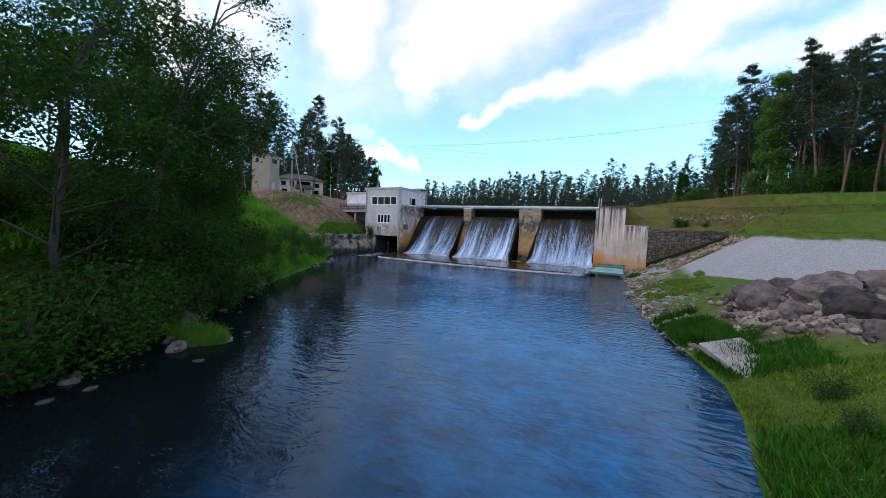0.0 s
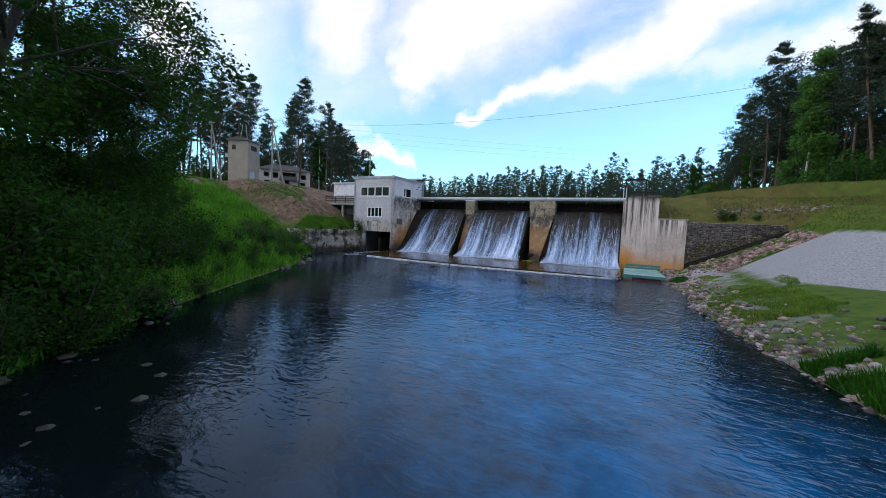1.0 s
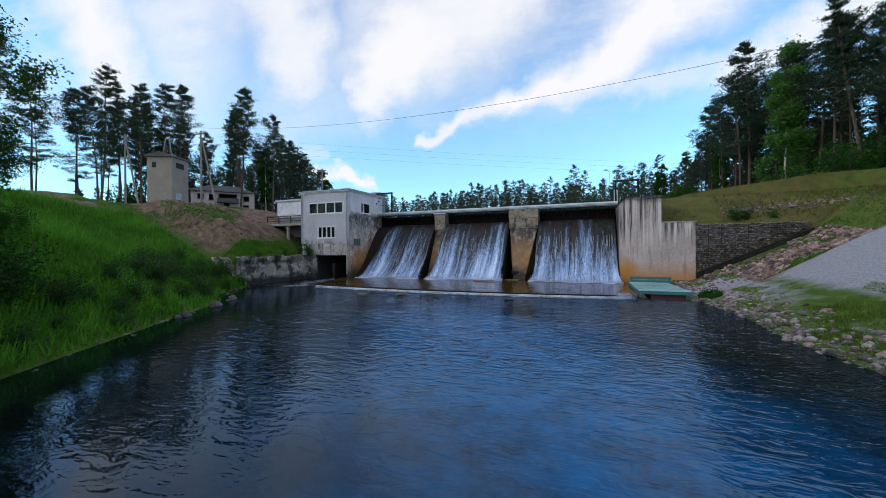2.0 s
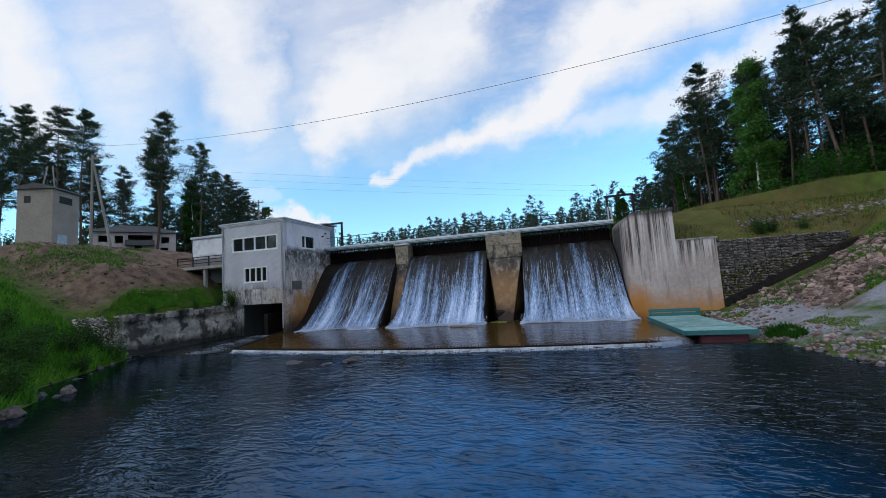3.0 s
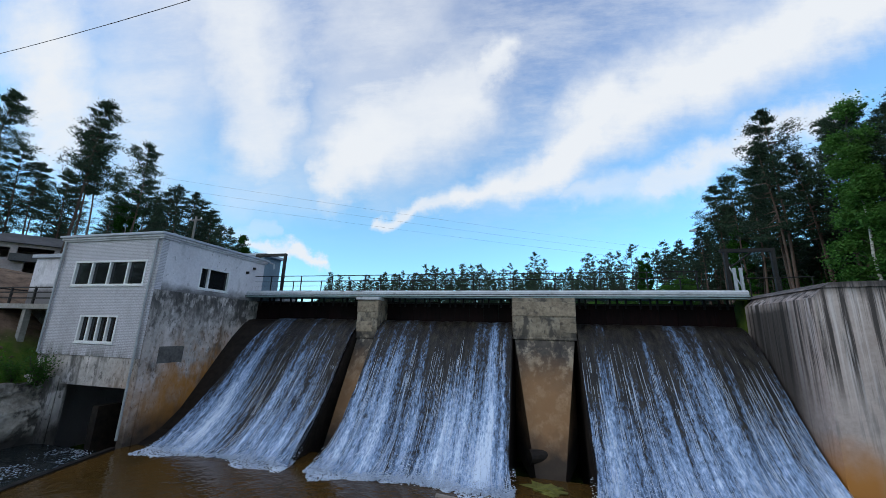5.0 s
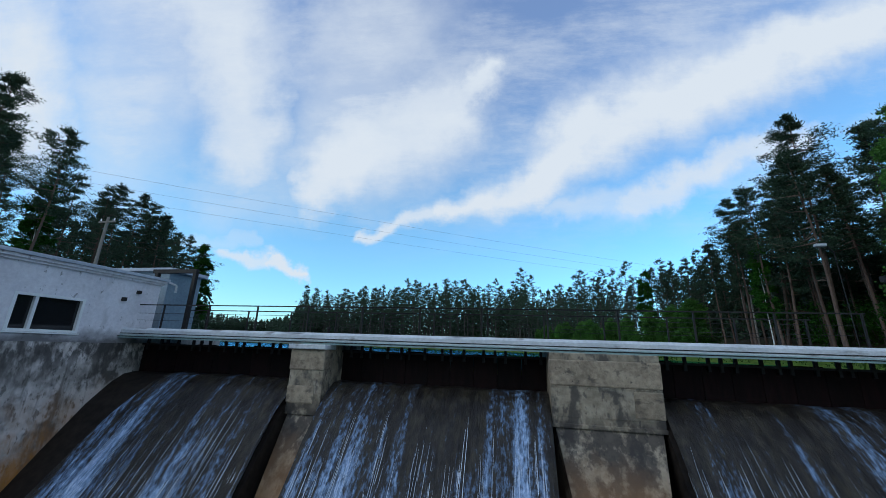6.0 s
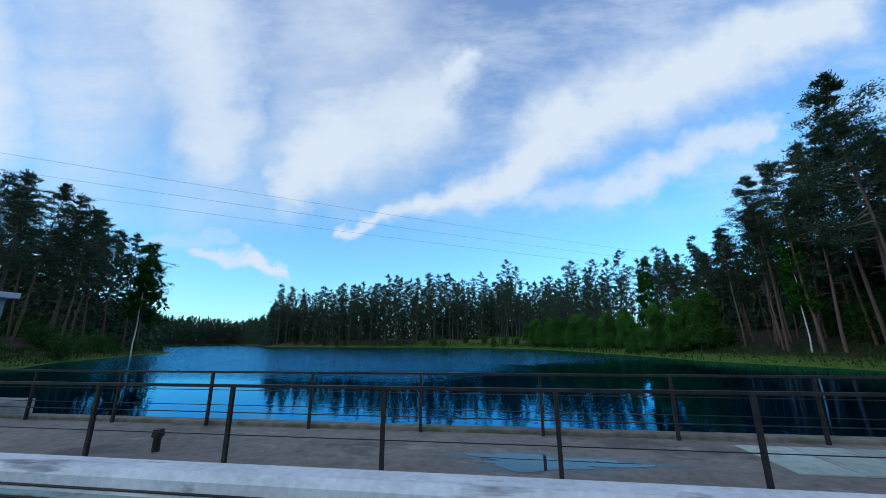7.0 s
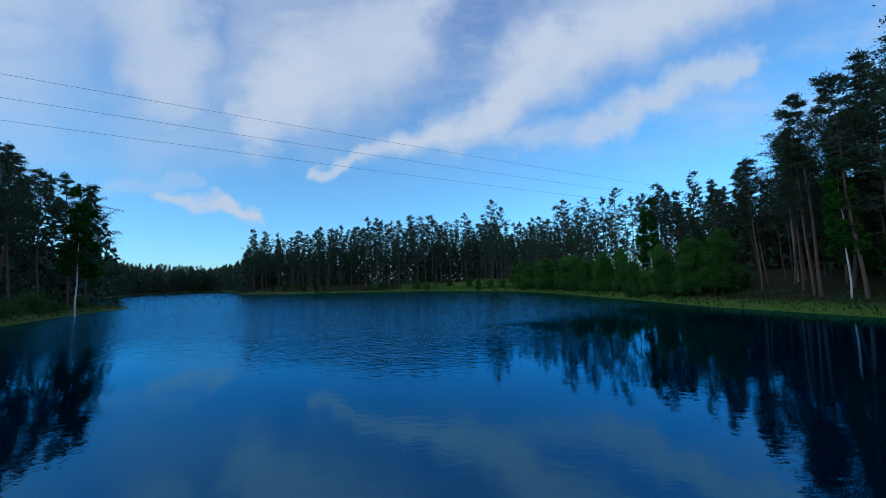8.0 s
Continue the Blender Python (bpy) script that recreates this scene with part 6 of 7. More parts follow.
rock_field("bank_stones", lx, ly, 0.04 + 0.24 * RNG.uniform(0, 1, nl) ** 4, DARKST, "dark wet stones under the overgrown bank", 0.3, np.maximum(ground_height(lx, ly), -0.15))
ux, uy = RNG.uniform(-24.2, -21.7, 900), RNG.uniform(-18.6, -16.6, 900)
rock_field("rubble_heap", ux, uy, RNG.uniform(0.04, 0.14, 900), STONE, "pale rubble spilling past the wall end", 0.3, np.clip(3.0 - (ux + 24.2) * 1.15, 0, 3) + RNG.uniform(-0.15, 0.1, 900))
sx, sy = RNG.uniform(4, 13, 110), RNG.uniform(-57, -48, 110)
rock_field("shoal_stones", sx - 5, sy + 1.5, RNG.uniform(0.05, 0.17, 110), DARKST, "dark stones breaking the shallow water", 0.3, np.full(110, -0.07))
for k, (x, y, s) in enumerate(((3.2, -50.2, 0.55), (-2.0, -44.3, 0.9), (6.4, -52.0, 0.32), (-13.4, -24.8, 0.34), (-11.4, -27.6, 0.4), (-9.6, -30.8, 0.3))):
    boulder(x, y, s, BOULD, "grey boulder at the river's edge", 20 + k, -0.05, group="boulders by the water")
for k, (x, y, s) in enumerate(((-2.2, -18.3, 0.7), (-3.4, -19.2, 0.5), (-5.6, -19.0, 0.55), (-6.6, -18.3, 0.4))):
    boulder(x, y, s, DARKST, "wet stone just breaking the river", 40 + k, -0.3, 0.4, group="stones in the river")
BOUL = [(24.9, -39.6, 1.3), (26.3, -38.0, 1.0), (26.9, -40.4, 1.35), (27.9, -38.0, 0.95), (28.6, -40.0, 1.1), (26.9, -42.4, 1.15), (25.5, -42.3, 0.7), (28.6, -42.4, 1.2), (29.8, -40.6, 1.0), (27.6, -36.4, 0.8), (29.2, -36.5, 0.85), (30.6, -38.4, 1.0), (24.5, -37.6, 0.6), (26.0, -36.4, 0.55), (30.4, -42.6, 1.1), (26.9, -44.6, 0.7), (28.7, -45.0, 0.8)]


def heap(x, y):
    """The height of the boulder heap above the level bank."""
    return 1.15 * np.exp(-((x - 28.2) / 2.6) ** 2 - ((y + 37.3) / 3.2) ** 2)


for k, (x, y, s) in enumerate(BOUL):
    y += 2.2
    boulder(x, y, s * 0.78, BOULD, "large rough boulder in a heap on the bank", 60 + k, height_at(x, y) + float(heap(x, y)) * 0.9 - 0.1)
ha, hr = RNG.uniform(0, 6.283, 1700), np.sqrt(RNG.uniform(0, 1, 1700)) * (1 + 0.1 * RNG.normal(0, 1, 1700))
hx, hy = 27.6 + 4.0 * hr * np.cos(ha), -37.6 + 5.4 * hr * np.sin(ha)
rock_field("boulder_rubble", hx, hy, 0.03 + 0.2 * RNG.uniform(0, 1, 1700) ** 3.5, RUBBLE, "broken stone filling between the boulders", 0.25, ground_height(hx, hy) + heap(hx, hy) * RNG.uniform(0.85, 1.0, 1700))
mx, my = np.meshgrid(np.arange(22.6, 33.2, 0.3), np.arange(-44.0, -29.8, 0.3))
mz = ground_height(mx, my) + heap(mx, my) * 0.92 + 0.07 * (value_noise(mx, my, 1.6, 61) - 0.5) - 0.12 * np.exp(-heap(mx, my) * 12)
mi = np.arange(mx.size).reshape(mx.shape)
mq = np.stack([mi[:-1, :-1], mi[:-1, 1:], mi[1:, 1:], mi[1:, :-1]], -1).reshape(-1, 4)
tagged(new("earth_mound", raw_mesh("earth_mound", np.stack([mx, my, mz], -1).reshape(-1, 3), mq, RUBBLE, True)), "grey-brown earth and rubble mound under the boulders", "mound", kind="stuff")
slab = tagged(part("concrete_slab", box(-0.75, 0.75, -1.25, 1.25, -0.12, 0.12, 0.04), CONC), "tilted concrete slab sliding into the river", "concrete slab")
slab.matrix_world = pose(23.35, -43.2, 0.5, 10, -12, 24)

# gabion wall: stones in wire baskets under the embankment
gab = thing("gabion_wall", "grey stones packed in wire baskets below the embankment", "gabion wall", kind="structure")
part("backing", prism([(21.4, 0.9), (29.6, 5.0), (29.6, 5.75), (21.4, 5.85)], "y", -4.4, -3.9), GABST, gab)
part("foot_beam", prism([(21.4, 0.4), (30.2, 4.7), (30.2, 5.45), (21.4, 1.3)], "y", -5.05, -4.55), DARKC, gab, "dark sloping foot beam")
GST = []
for k in range(6):
    v, f = rock_arrays(100 + k, 1, 0.4, 0.8)
    GST.append(raw_mesh("stone", v, f, GABST))
count = 0
z = 1.3
fill_v, fill_f, fill_n = [], [], 0
while z < 5.76:
    x = 21.5 + RNG.uniform(0, 0.2)
    while x < 29.6:
        if z > 1.12 + (x - 21.4) * 0.49:
            s = RNG.uniform(0.09, 0.15)
            m = pose(x, -4.52 + RNG.uniform(-0.06, 0.05), z + RNG.uniform(-0.04, 0.04), RNG.uniform(-25, 25), RNG.uniform(-25, 25), RNG.uniform(0, 360)) @ Matrix.Diagonal((s * 1.35, s * 1.1, s * 0.9, 1))
            if count < 300 and x < 26.2:
                st = new("stone", GST[count % 6])
                st.parent = gab
                st.matrix_local = m
                count += 1
            else:
                v, f = ROCKS[fill_n % len(ROCKS)]
                q = np.array(m)
                fill_v.append(v @ q[:3, :3].T + q[:3, 3])
                fill_f.append(f + sum(len(k) for k in fill_v[:-1]))
                fill_n += 1
        x += RNG.uniform(0.21, 0.32)
    z += 0.185
fill = new("stone_fill", raw_mesh("stone_fill", np.concatenate(fill_v), np.concatenate(fill_f), GABFILL))
fill.parent = gab
tagged(fill, kind="stuff")
for x in np.arange(22.4, 29.5, 1.0):
    part("wire", box(x - 0.01, x + 0.01, -4.71, -4.69, 1.2 + (x - 21.4) * 0.49, 5.8), STEEL, gab)
tx = RNG.uniform(24, 36, 260)
rock_field("upper_stones", tx, -2.6 + (tx - 24) * 0.1 + RNG.normal(0, 0.25, 260), RNG.uniform(0.06, 0.18, 260), RUBBLE, "band of grey stones across the embankment grass", 0.3)
cx, cy = RNG.uniform(-50, -24.5, 1500), RNG.uniform(-18, -6.8, 1500)
rock_field("earth_clods", cx, cy, 0.03 + 0.15 * RNG.uniform(0, 1, 1500) ** 3, CLOD, "clods and pebbles on the bare earth cut", 0.3)

# ---- trees ----
def blades(centers, aim, length, width, rng, spread=0.8):
    """One thin leaf triangle at each centre, leaning out along aim."""
    n = len(centers)
    d = aim + rng.normal(0, spread, (n, 3))
    d /= np.linalg.norm(d, axis=1, keepdims=True) + 1e-9
    s = np.cross(d, rng.normal(0, 1, (n, 3)))
    s /= np.linalg.norm(s, axis=1, keepdims=True) + 1e-9
    L, W = length * rng.uniform(0.6, 1.3, (n, 1)), width * rng.uniform(0.7, 1.3, (n, 1))
    v = np.stack([centers - s * W / 2, centers + s * W / 2, centers + d * L], 1).reshape(-1, 3)
    return v, np.arange(3 * n).reshape(-1, 3)


def leaf_quads(centers, size, rng, droop=0.0):
    n = len(centers)
    a = rng.normal(0, 1, (n, 3))
    a[:, 2] = a[:, 2] * 0.6 - droop
    a /= np.linalg.norm(a, axis=1, keepdims=True)
    b = np.cross(a, rng.normal(0, 1, (n, 3)))
    b /= np.linalg.norm(b, axis=1, keepdims=True) + 1e-9
    s = size * rng.uniform(0.6, 1.35, (n, 1))
    v = np.stack([centers - a * s * 0.6, centers + b * s * 0.36, centers + a * s * 0.6, centers - b * s * 0.36], 1).reshape(-1, 3)
    return v, np.arange(4 * n).reshape(-1, 4)


def limb(vv, ff, pts, radii, sides):
    """Adds a bent tapered limb to lists of rings."""
    base = sum(len(v) for v in vv)
    pts = np.asarray(pts, float)
    ang = np.linspace(0, 2 * math.pi, sides, endpoint=False)
    rings = []
    for k, p in enumerate(pts):
        d = pts[min(k + 1, len(pts) - 1)] - pts[max(k - 1, 0)]
        d = d / (np.linalg.norm(d) + 1e-9)
        u = np.cross(d, (0.31, 0.77, 0.2) if abs(d[2]) > 0.8 else (0, 0, 1.0))
        u /= np.linalg.norm(u) + 1e-9
        w = np.cross(d, u)
        rings.append(p + radii[k] * (np.cos(ang)[:, None] * u + np.sin(ang)[:, None] * w))
    vv.append(np.concatenate(rings))
    for k in range(len(pts) - 1):
        for j in range(sides):
            a, b = base + k * sides + j, base + k * sides + (j + 1) % sides
            ff.append((a, b, b + sides, a + sides))


def pine_meshes(seed, high, crown_from, reach, limbs, tufts, per, blade, bark=None):
    """A Scots pine: a bare stem, bent limbs, and flat pads of needles with gaps between them."""
    rng = np.random.default_rng(seed)
    vv, ff = [], []
    bend = rng.normal(0, 0.014, 2)
    zs = np.linspace(-0.6, high, 9)
    trunk = np.stack([bend[0] * np.maximum(zs, 0) ** 1.5 / 3 + 0.14 * np.sin(zs * 0.3 + seed), bend[1] * np.maximum(zs, 0) ** 1.5 / 3 + 0.14 * np.cos(zs * 0.27 + seed), zs], 1)
    limb(vv, ff, trunk, np.linspace(high * 0.0085, 0.035, 9), 7)
    cc, aims = [], []
    heavy = rng.uniform(0, 6.28)
    for k in range(limbs):
        u = ((k + rng.uniform(0, 1)) / limbs) ** 0.9
        z = high * (crown_from + (1 - crown_from) * u * 0.985)
        a = k * 2.4 + rng.normal(0, 0.7)
        r = reach * (1.0 - 0.8 * u ** 1.7) * (0.5 + 0.5 * min(1, u * 4)) * rng.uniform(0.5, 1.25) * (1 + 0.28 * math.cos(a - heavy))
        rise = rng.uniform(-0.2, 0.25) + 0.5 * u
        p0 = np.array([np.interp(z, zs, trunk[:, 0]), np.interp(z, zs, trunk[:, 1]), z])
        d = np.array([math.cos(a), math.sin(a), rise])
        mid = p0 + d * r * 0.5 + (0, 0, -0.12 * r)
        tip = p0 + d * r + (0, 0, 0.1 * r)
        limb(vv, ff, [p0, mid, tip], [0.045 + 0.018 * r, 0.035, 0.012], 3)
        for q in range(tufts):
            w = 0.35 + 0.7 * (q + rng.uniform(0, 1)) / tufts
            at = p0 + (mid - p0) * 2 * w if w < 0.5 else mid + (tip - mid) * (2 * w - 1)
            wide = (0.16 + 0.12 * r) * rng.uniform(0.6, 1.25)
            c = at + rng.normal(0, 0.14 * r + 0.1, 3) * (1, 1, 0.22)
            cc.append(c + rng.normal(0, 1, (per, 3)) * (wide, wide, wide * 0.34) + (0, 0, 0.1))
            aims.append(np.repeat((d * (0.9, 0.9, 0.2) + (0, 0, 0.35))[None], per, 0))
    for k in range(9):
        z = high * rng.uniform(0.22, crown_from)
        a = rng.uniform(0, 6.28)
        p0 = np.array([np.interp(z, zs, trunk[:, 0]), np.interp(z, zs, trunk[:, 1]), z])
        limb(vv, ff, [p0, p0 + np.array([math.cos(a), math.sin(a), rng.uniform(-0.3, 0.2)]) * rng.uniform(0.6, 2.0)], [0.035, 0.01], 3)
    top = np.array([trunk[-1][0], trunk[-1][1], high])
    cc.append(top + rng.normal(0, 0.35, (per * 3, 3)))
    aims.append(np.repeat(np.array([[0, 0, 0.8]]), per * 3, 0))
    v, f = blades(np.concatenate(cc), np.concatenate(aims), blade, blade * 0.34, rng, 0.75)
    tm = raw_mesh("trunk", np.concatenate(vv), np.array(ff), bark or BARK, True)
    return tm, raw_mesh("crown", v, f, NEEDLE)


def tree_thing(name, meshes, label, category="tree", group=""):
    t = thing(name, label, category, group)
    part("trunk", meshes[0], None, t)
    part("crown", meshes[1], None, t)
    for me in meshes[2:]:
        part("branching", me, None, t)
    return t


PINES = [tree_thing("pine_tree", pine_meshes(200 + k, h, c, r, 34, 6, 40, 0.37), "tall Scots pine with a bare trunk and dark crown", group="pines round the reservoir")
         for k, (h, c, r) in enumerate(((28, 0.52, 4.4), (30, 0.6, 4.0), (26, 0.45, 4.6), (31, 0.66, 4.2), (29, 0.42, 3.9), (27, 0.34, 4.3)))]
FARP = [pine_meshes(230 + k, h, c, r, 24, 4, 12, 0.85, GREYBARK)
        for k, (h, c, r) in enumerate(((35, 0.32, 5.4), (37, 0.5, 5.2), (33, 0.28, 5.4), (38, 0.55, 5.0), (30, 0.4, 4.6)))]


def plant(models, spots, scale=(0.9, 1.1), lean=2.0, used=None, seed=0, shrink=None):
    """Stands a random model on each spot; shrink(x, y) scales it by its place."""
    used = set() if used is None else used
    rng = np.random.default_rng(900 + seed)
    zs = ground_height(np.array([p[0] for p in spots]), np.array([p[1] for p in spots]))
    for (x, y), z in zip(spots, zs):
        m = models[rng.integers(len(models))]
        s = rng.uniform(*scale) * (shrink(x, y) if shrink else 1.0)
        put_tree(m, pose(x, y, z - 0.2, rng.normal(0, lean), rng.normal(0, lean), rng.uniform(0, 360)) @ Matrix.Scale(s, 4), used)
    return used


def put_tree(m, at, used):
    if m.name not in used:
        used.add(m.name)
        m.matrix_basis = at
    else:
        copy_thing_at(m, at)


def copy_thing_at(m, at):
    k = m.scale.copy()
    m.scale = (1, 1, 1)
    c = copy_thing(m, at)
    m.scale = k
    return c


def scatter(n, x0, x1, y0, y1, gap, test, tries=6000):
    """Up to n spots in a rectangle that pass the test and keep a gap from each other."""
    xs, ys = RNG.uniform(x0, x1, tries), RNG.uniform(y0, y1, tries)
    ok = test(xs, ys) & np.ones(tries, bool)
    got = np.full((n, 2), 1e9)
    k = 0
    for x, y in zip(xs[ok], ys[ok]):
        if k >= n:
            break
        if ((got[:k, 0] - x) ** 2 + (got[:k, 1] - y) ** 2 > gap * gap).all():
            got[k] = x, y
            k += 1
    return [tuple(p) for p in got[:k]]


def lake_gap(x, y):
    return away(x, y, LAKE_POLY)


def from_river(x, y):
    return away(x, y, RIVER_POLY)


def clear_of(spots, x, y, gap=3.7):
    ok = np.ones(x.shape, bool)
    for a, b in spots:
        ok &= (x - a) ** 2 + (y - b) ** 2 > gap * gap
    return ok


east_front = [(40.2, 38.5), (43.5, 33.0), (37.5, 34.6), (46.5, 41.0), (50.0, 35.0), (47.5, 28.5), (53.5, 30.5), (45.0, 47.5), (42.5, 52.0), (49.5, 24.0), (56.0, 24.5), (60.5, 29.0), (52.5, 18.5), (58.5, 17.5), (63.0, 21.0), (48.5, 53.5), (55.0, 40.5), (66.0, 15.5), (61.0, 36.5), (69.0, 26.0)]
east = scatter(130, 42, 92, 12, 64, 2.9, lambda x, y: (lake_gap(x, y) > 9) & clear_of(east_front, x, y))
east_mid = scatter(34, 40, 90, 64, 110, 4.2, lambda x, y: lake_gap(x, y) > 8)
east_far = scatter(70, 0, 80, 100, 200, 4.8, lambda x, y: (lake_gap(x, y) > 5) & (lake_gap(x, y) < 34))
WEST_ROWS = [(-57.2, 7.2), (-61.5, 10.5), (-54.5, 13.0), (-73.2, 32.1), (-68.5, 27.0), (-78.0, 37.0), (-83.0, 45.0), (-64.5, 21.0), (-88.0, 53.0), (-92.5, 60.0), (-97.0, 68.0), (-99.4, 73.0), (-76.0, 42.0), (-70.0, 16.5)]
west_front = [((x + 0) * 0.9976 + (y + 10) * 0.0698, (y + 10) * 0.9976 - (x + 0) * 0.0698 - 10) for x, y in WEST_ROWS]
west = scatter(34, -125, -60, 2, 78, 4.6, lambda x, y: (lake_gap(x, y) > 6) & clear_of(west_front, x, y) & ~((x > -80) & (x < -56) & (y > 5) & (y < 18)))
west_back = scatter(9, -100, -62, -45, 3, 5.0, lambda x, y: ~((x > -64) & (x < -44) & (y > -14) & (y < 0)))
far = scatter(140, -165, 10, 184, 240, 4.4, lambda x, y: (lake_gap(x, y) > 3) & (lake_gap(x, y) < 60))


def lower_eastward(x, y):
    """The pines stand lower the further they are from the dam and the lake."""
    return 0.94 * (1.04 - 0.017 * min(max(x - 42, 0), 16) - 0.003 * min(max(x - 58, 0), 20)) * (1 - 0.035 * min(max(y - 54, 0), 10))


east_edge = [(38.6, 46.6, 0.84), (37.4, 51.4, 0.7), (39.8, 45.0, 0.92), (41.5, 42.2, 0.95), (37.6, 50.5, 0.8), (39.6, 55.5, 0.76), (43.2, 58.0, 0.74), (38.2, 60.5, 0.7), (41.6, 64.0, 0.68), (36.4, 66.5, 0.62), (45.5, 62.0, 0.72), (39.8, 70.5, 0.6), (44.2, 69.0, 0.64), (36.0, 76.0, 0.56), (47.5, 57.5, 0.78), (51.0, 47.0, 0.85), (47.0, 36.5, 0.9), (44.2, 38.0, 0.92)]
used = plant(PINES, east_front, (0.94, 1.05), seed=1, shrink=lower_eastward)
plant(PINES, east, (0.82, 1.0), used=used, seed=2, shrink=lower_eastward)
for k, (x, y, s) in enumerate(east_edge):
    put_tree(PINES[(k * 5 + 1) % 6], pose(x, y, height_at(x, y) - 0.2, 2 * math.sin(x), 2 * math.cos(y), x * 53) @ Matrix.Scale(s, 4), used)
plant(PINES, west_back + west, (0.85, 1.02), used=used, seed=3)
plant(PINES, east_mid, (0.5, 0.68), used=used, seed=4)
plant(PINES, [(-71.5, 9.0), (-80.0, 10.0), (-78.0, 1.0), (-66.5, -1.5)], (0.82, 0.95), used=used, seed=5)
for (x, y), (kind, s) in zip(west_front, ((0, 0.98), (1, 0.83), (0, 0.86), (2, 1.0), (5, 0.89), (2, 1.06), (4, 0.98), (5, 0.83), (4, 1.0), (2, 1.05), (4, 1.0), (5, 1.03), (2, 0.98), (3, 0.84))):
    put_tree(PINES[kind], pose(x, y, height_at(x, y) - 0.2, 2.5 * math.sin(x), 2.5 * math.cos(y), x * 37) @ Matrix.Scale(s, 4), used)


def joined_pines(name, models, spots, scale, label):
    """Many pines of a far shore in one mesh: trunks in bark, crowns in needles."""
    shapes = []
    for tm, cm in models:
        tv, cv = np.empty(len(tm.vertices) * 3, np.float32), np.empty(len(cm.vertices) * 3, np.float32)
        tm.vertices.foreach_get("co", tv), cm.vertices.foreach_get("co", cv)
        q = np.array([p.vertices[:] for p in tm.polygons])
        tf = np.concatenate([q[:, [0, 1, 2]], q[:, [0, 2, 3]]])
        cf = np.array([p.vertices[:] for p in cm.polygons]) + len(tm.vertices)
        shapes.append((np.concatenate([tv, cv]).reshape(-1, 3), np.concatenate([tf, cf]), np.r_[np.zeros(len(tf)), np.ones(len(cf))]))
    zs = ground_height(np.array([p[0] for p in spots]), np.array([p[1] for p in spots]))
    vv, ff, ww, base = [], [], [], 0
    for (x, y), z in zip(spots, zs):
        v, f, w = shapes[RNG.integers(len(shapes))]
        vv.append((v * RNG.uniform(*scale)) @ turn_z(RNG.uniform(0, 6.28)).T + (x, y, z - 0.2))
        ff.append(f + base), ww.append(w)
        base += len(v)
    me = raw_mesh(name, np.concatenate(vv), np.concatenate(ff), GREYBARK, False, NEEDLE, np.concatenate(ww))
    return tagged(new(name, me), label, "forest", kind="stuff")


joined_pines("far_shore_pines", FARP, far, (0.82, 1.06), "dark tall pines along the far shore")
joined_pines("east_shore_pines", FARP, east_far, (0.56, 0.74), "dark pines behind the green east shore")


def far_wood(name, spots, label, low=20, high=30):
    """A joined far wood: many simple ragged conifers."""
    rng = np.random.default_rng(5)
    vv, ff, base = [], [], 0
    zs = ground_height(np.array([p[0] for p in spots]), np.array([p[1] for p in spots]))
    for (x, y), z in zip(spots, zs):
        h = rng.uniform(low, high)
        n = 190
        u = rng.uniform(0.0, 1, n)
        r = 4.8 * (1.04 - u ** 1.8) * rng.uniform(0.3, 1, n)
        a = rng.uniform(0, 6.28, n)
        c = np.stack([x + r * np.cos(a), y + r * np.sin(a), z + u * h], 1)
        v, f = blades(c, np.repeat([[0, 0, -0.2]], n, 0), 1.7, 1.0, rng, 0.8)
        vv.append(v), ff.append(f + base)
        base += len(v)
    return tagged(new(name, raw_mesh(name, np.concatenate(vv), np.concatenate(ff), NEEDLE)), label, "forest", kind="stuff")


spots = scatter(420, -520, -90, 60, 620, 6.5, lambda x, y: (lake_gap(x, y) > 4) & (lake_gap(x, y) < 90) & ~((x > -170) & (y > 180) & (y < 262)) & ~((x > -125) & (y < 80)), 9000)
spots += scatter(700, -470, -98, 66, 480, 3.2, lambda x, y: (lake_gap(x, y) > 2) & (lake_gap(x, y) < 26) & ~((x > -150) & (y > 180)), 40000)
spots += scatter(260, -185, 60, 200, 330, 5.0, lambda x, y: lake_gap(x, y) > 22, 6000)
spots += scatter(260, -60, 260, 110, 420, 8, lambda x, y: lake_gap(x, y) > 40, 6000)
spots += scatter(130, -220, -100, -160, -40, 8, lambda x, y: x > -1e9, 6000)
# unseen trees far downstream, added for reflections
spots += scatter(120, -90, 120, -330, -130, 9, lambda x, y: abs(x - 24) > 22, 6000)
belt = scatter(420, 56, 104, -30, 116, 3.4, lambda x, y: (y > 12 - (x - 62) * 0.9) & (lake_gap(x, y) > 18) & clear_of(east_front, x, y, 2.5), 12000)
far_wood("east_wood", belt, "dark thicket behind the pines", 8, 15)
far_wood("far_forest", spots, "dark conifer forest closing the horizon")
far_wood("side_forest", scatter(220, 95, 260, -120, 130, 8, lambda x, y: x > -1e9, 6000), "low dark woods far behind the meadow", 9, 15)


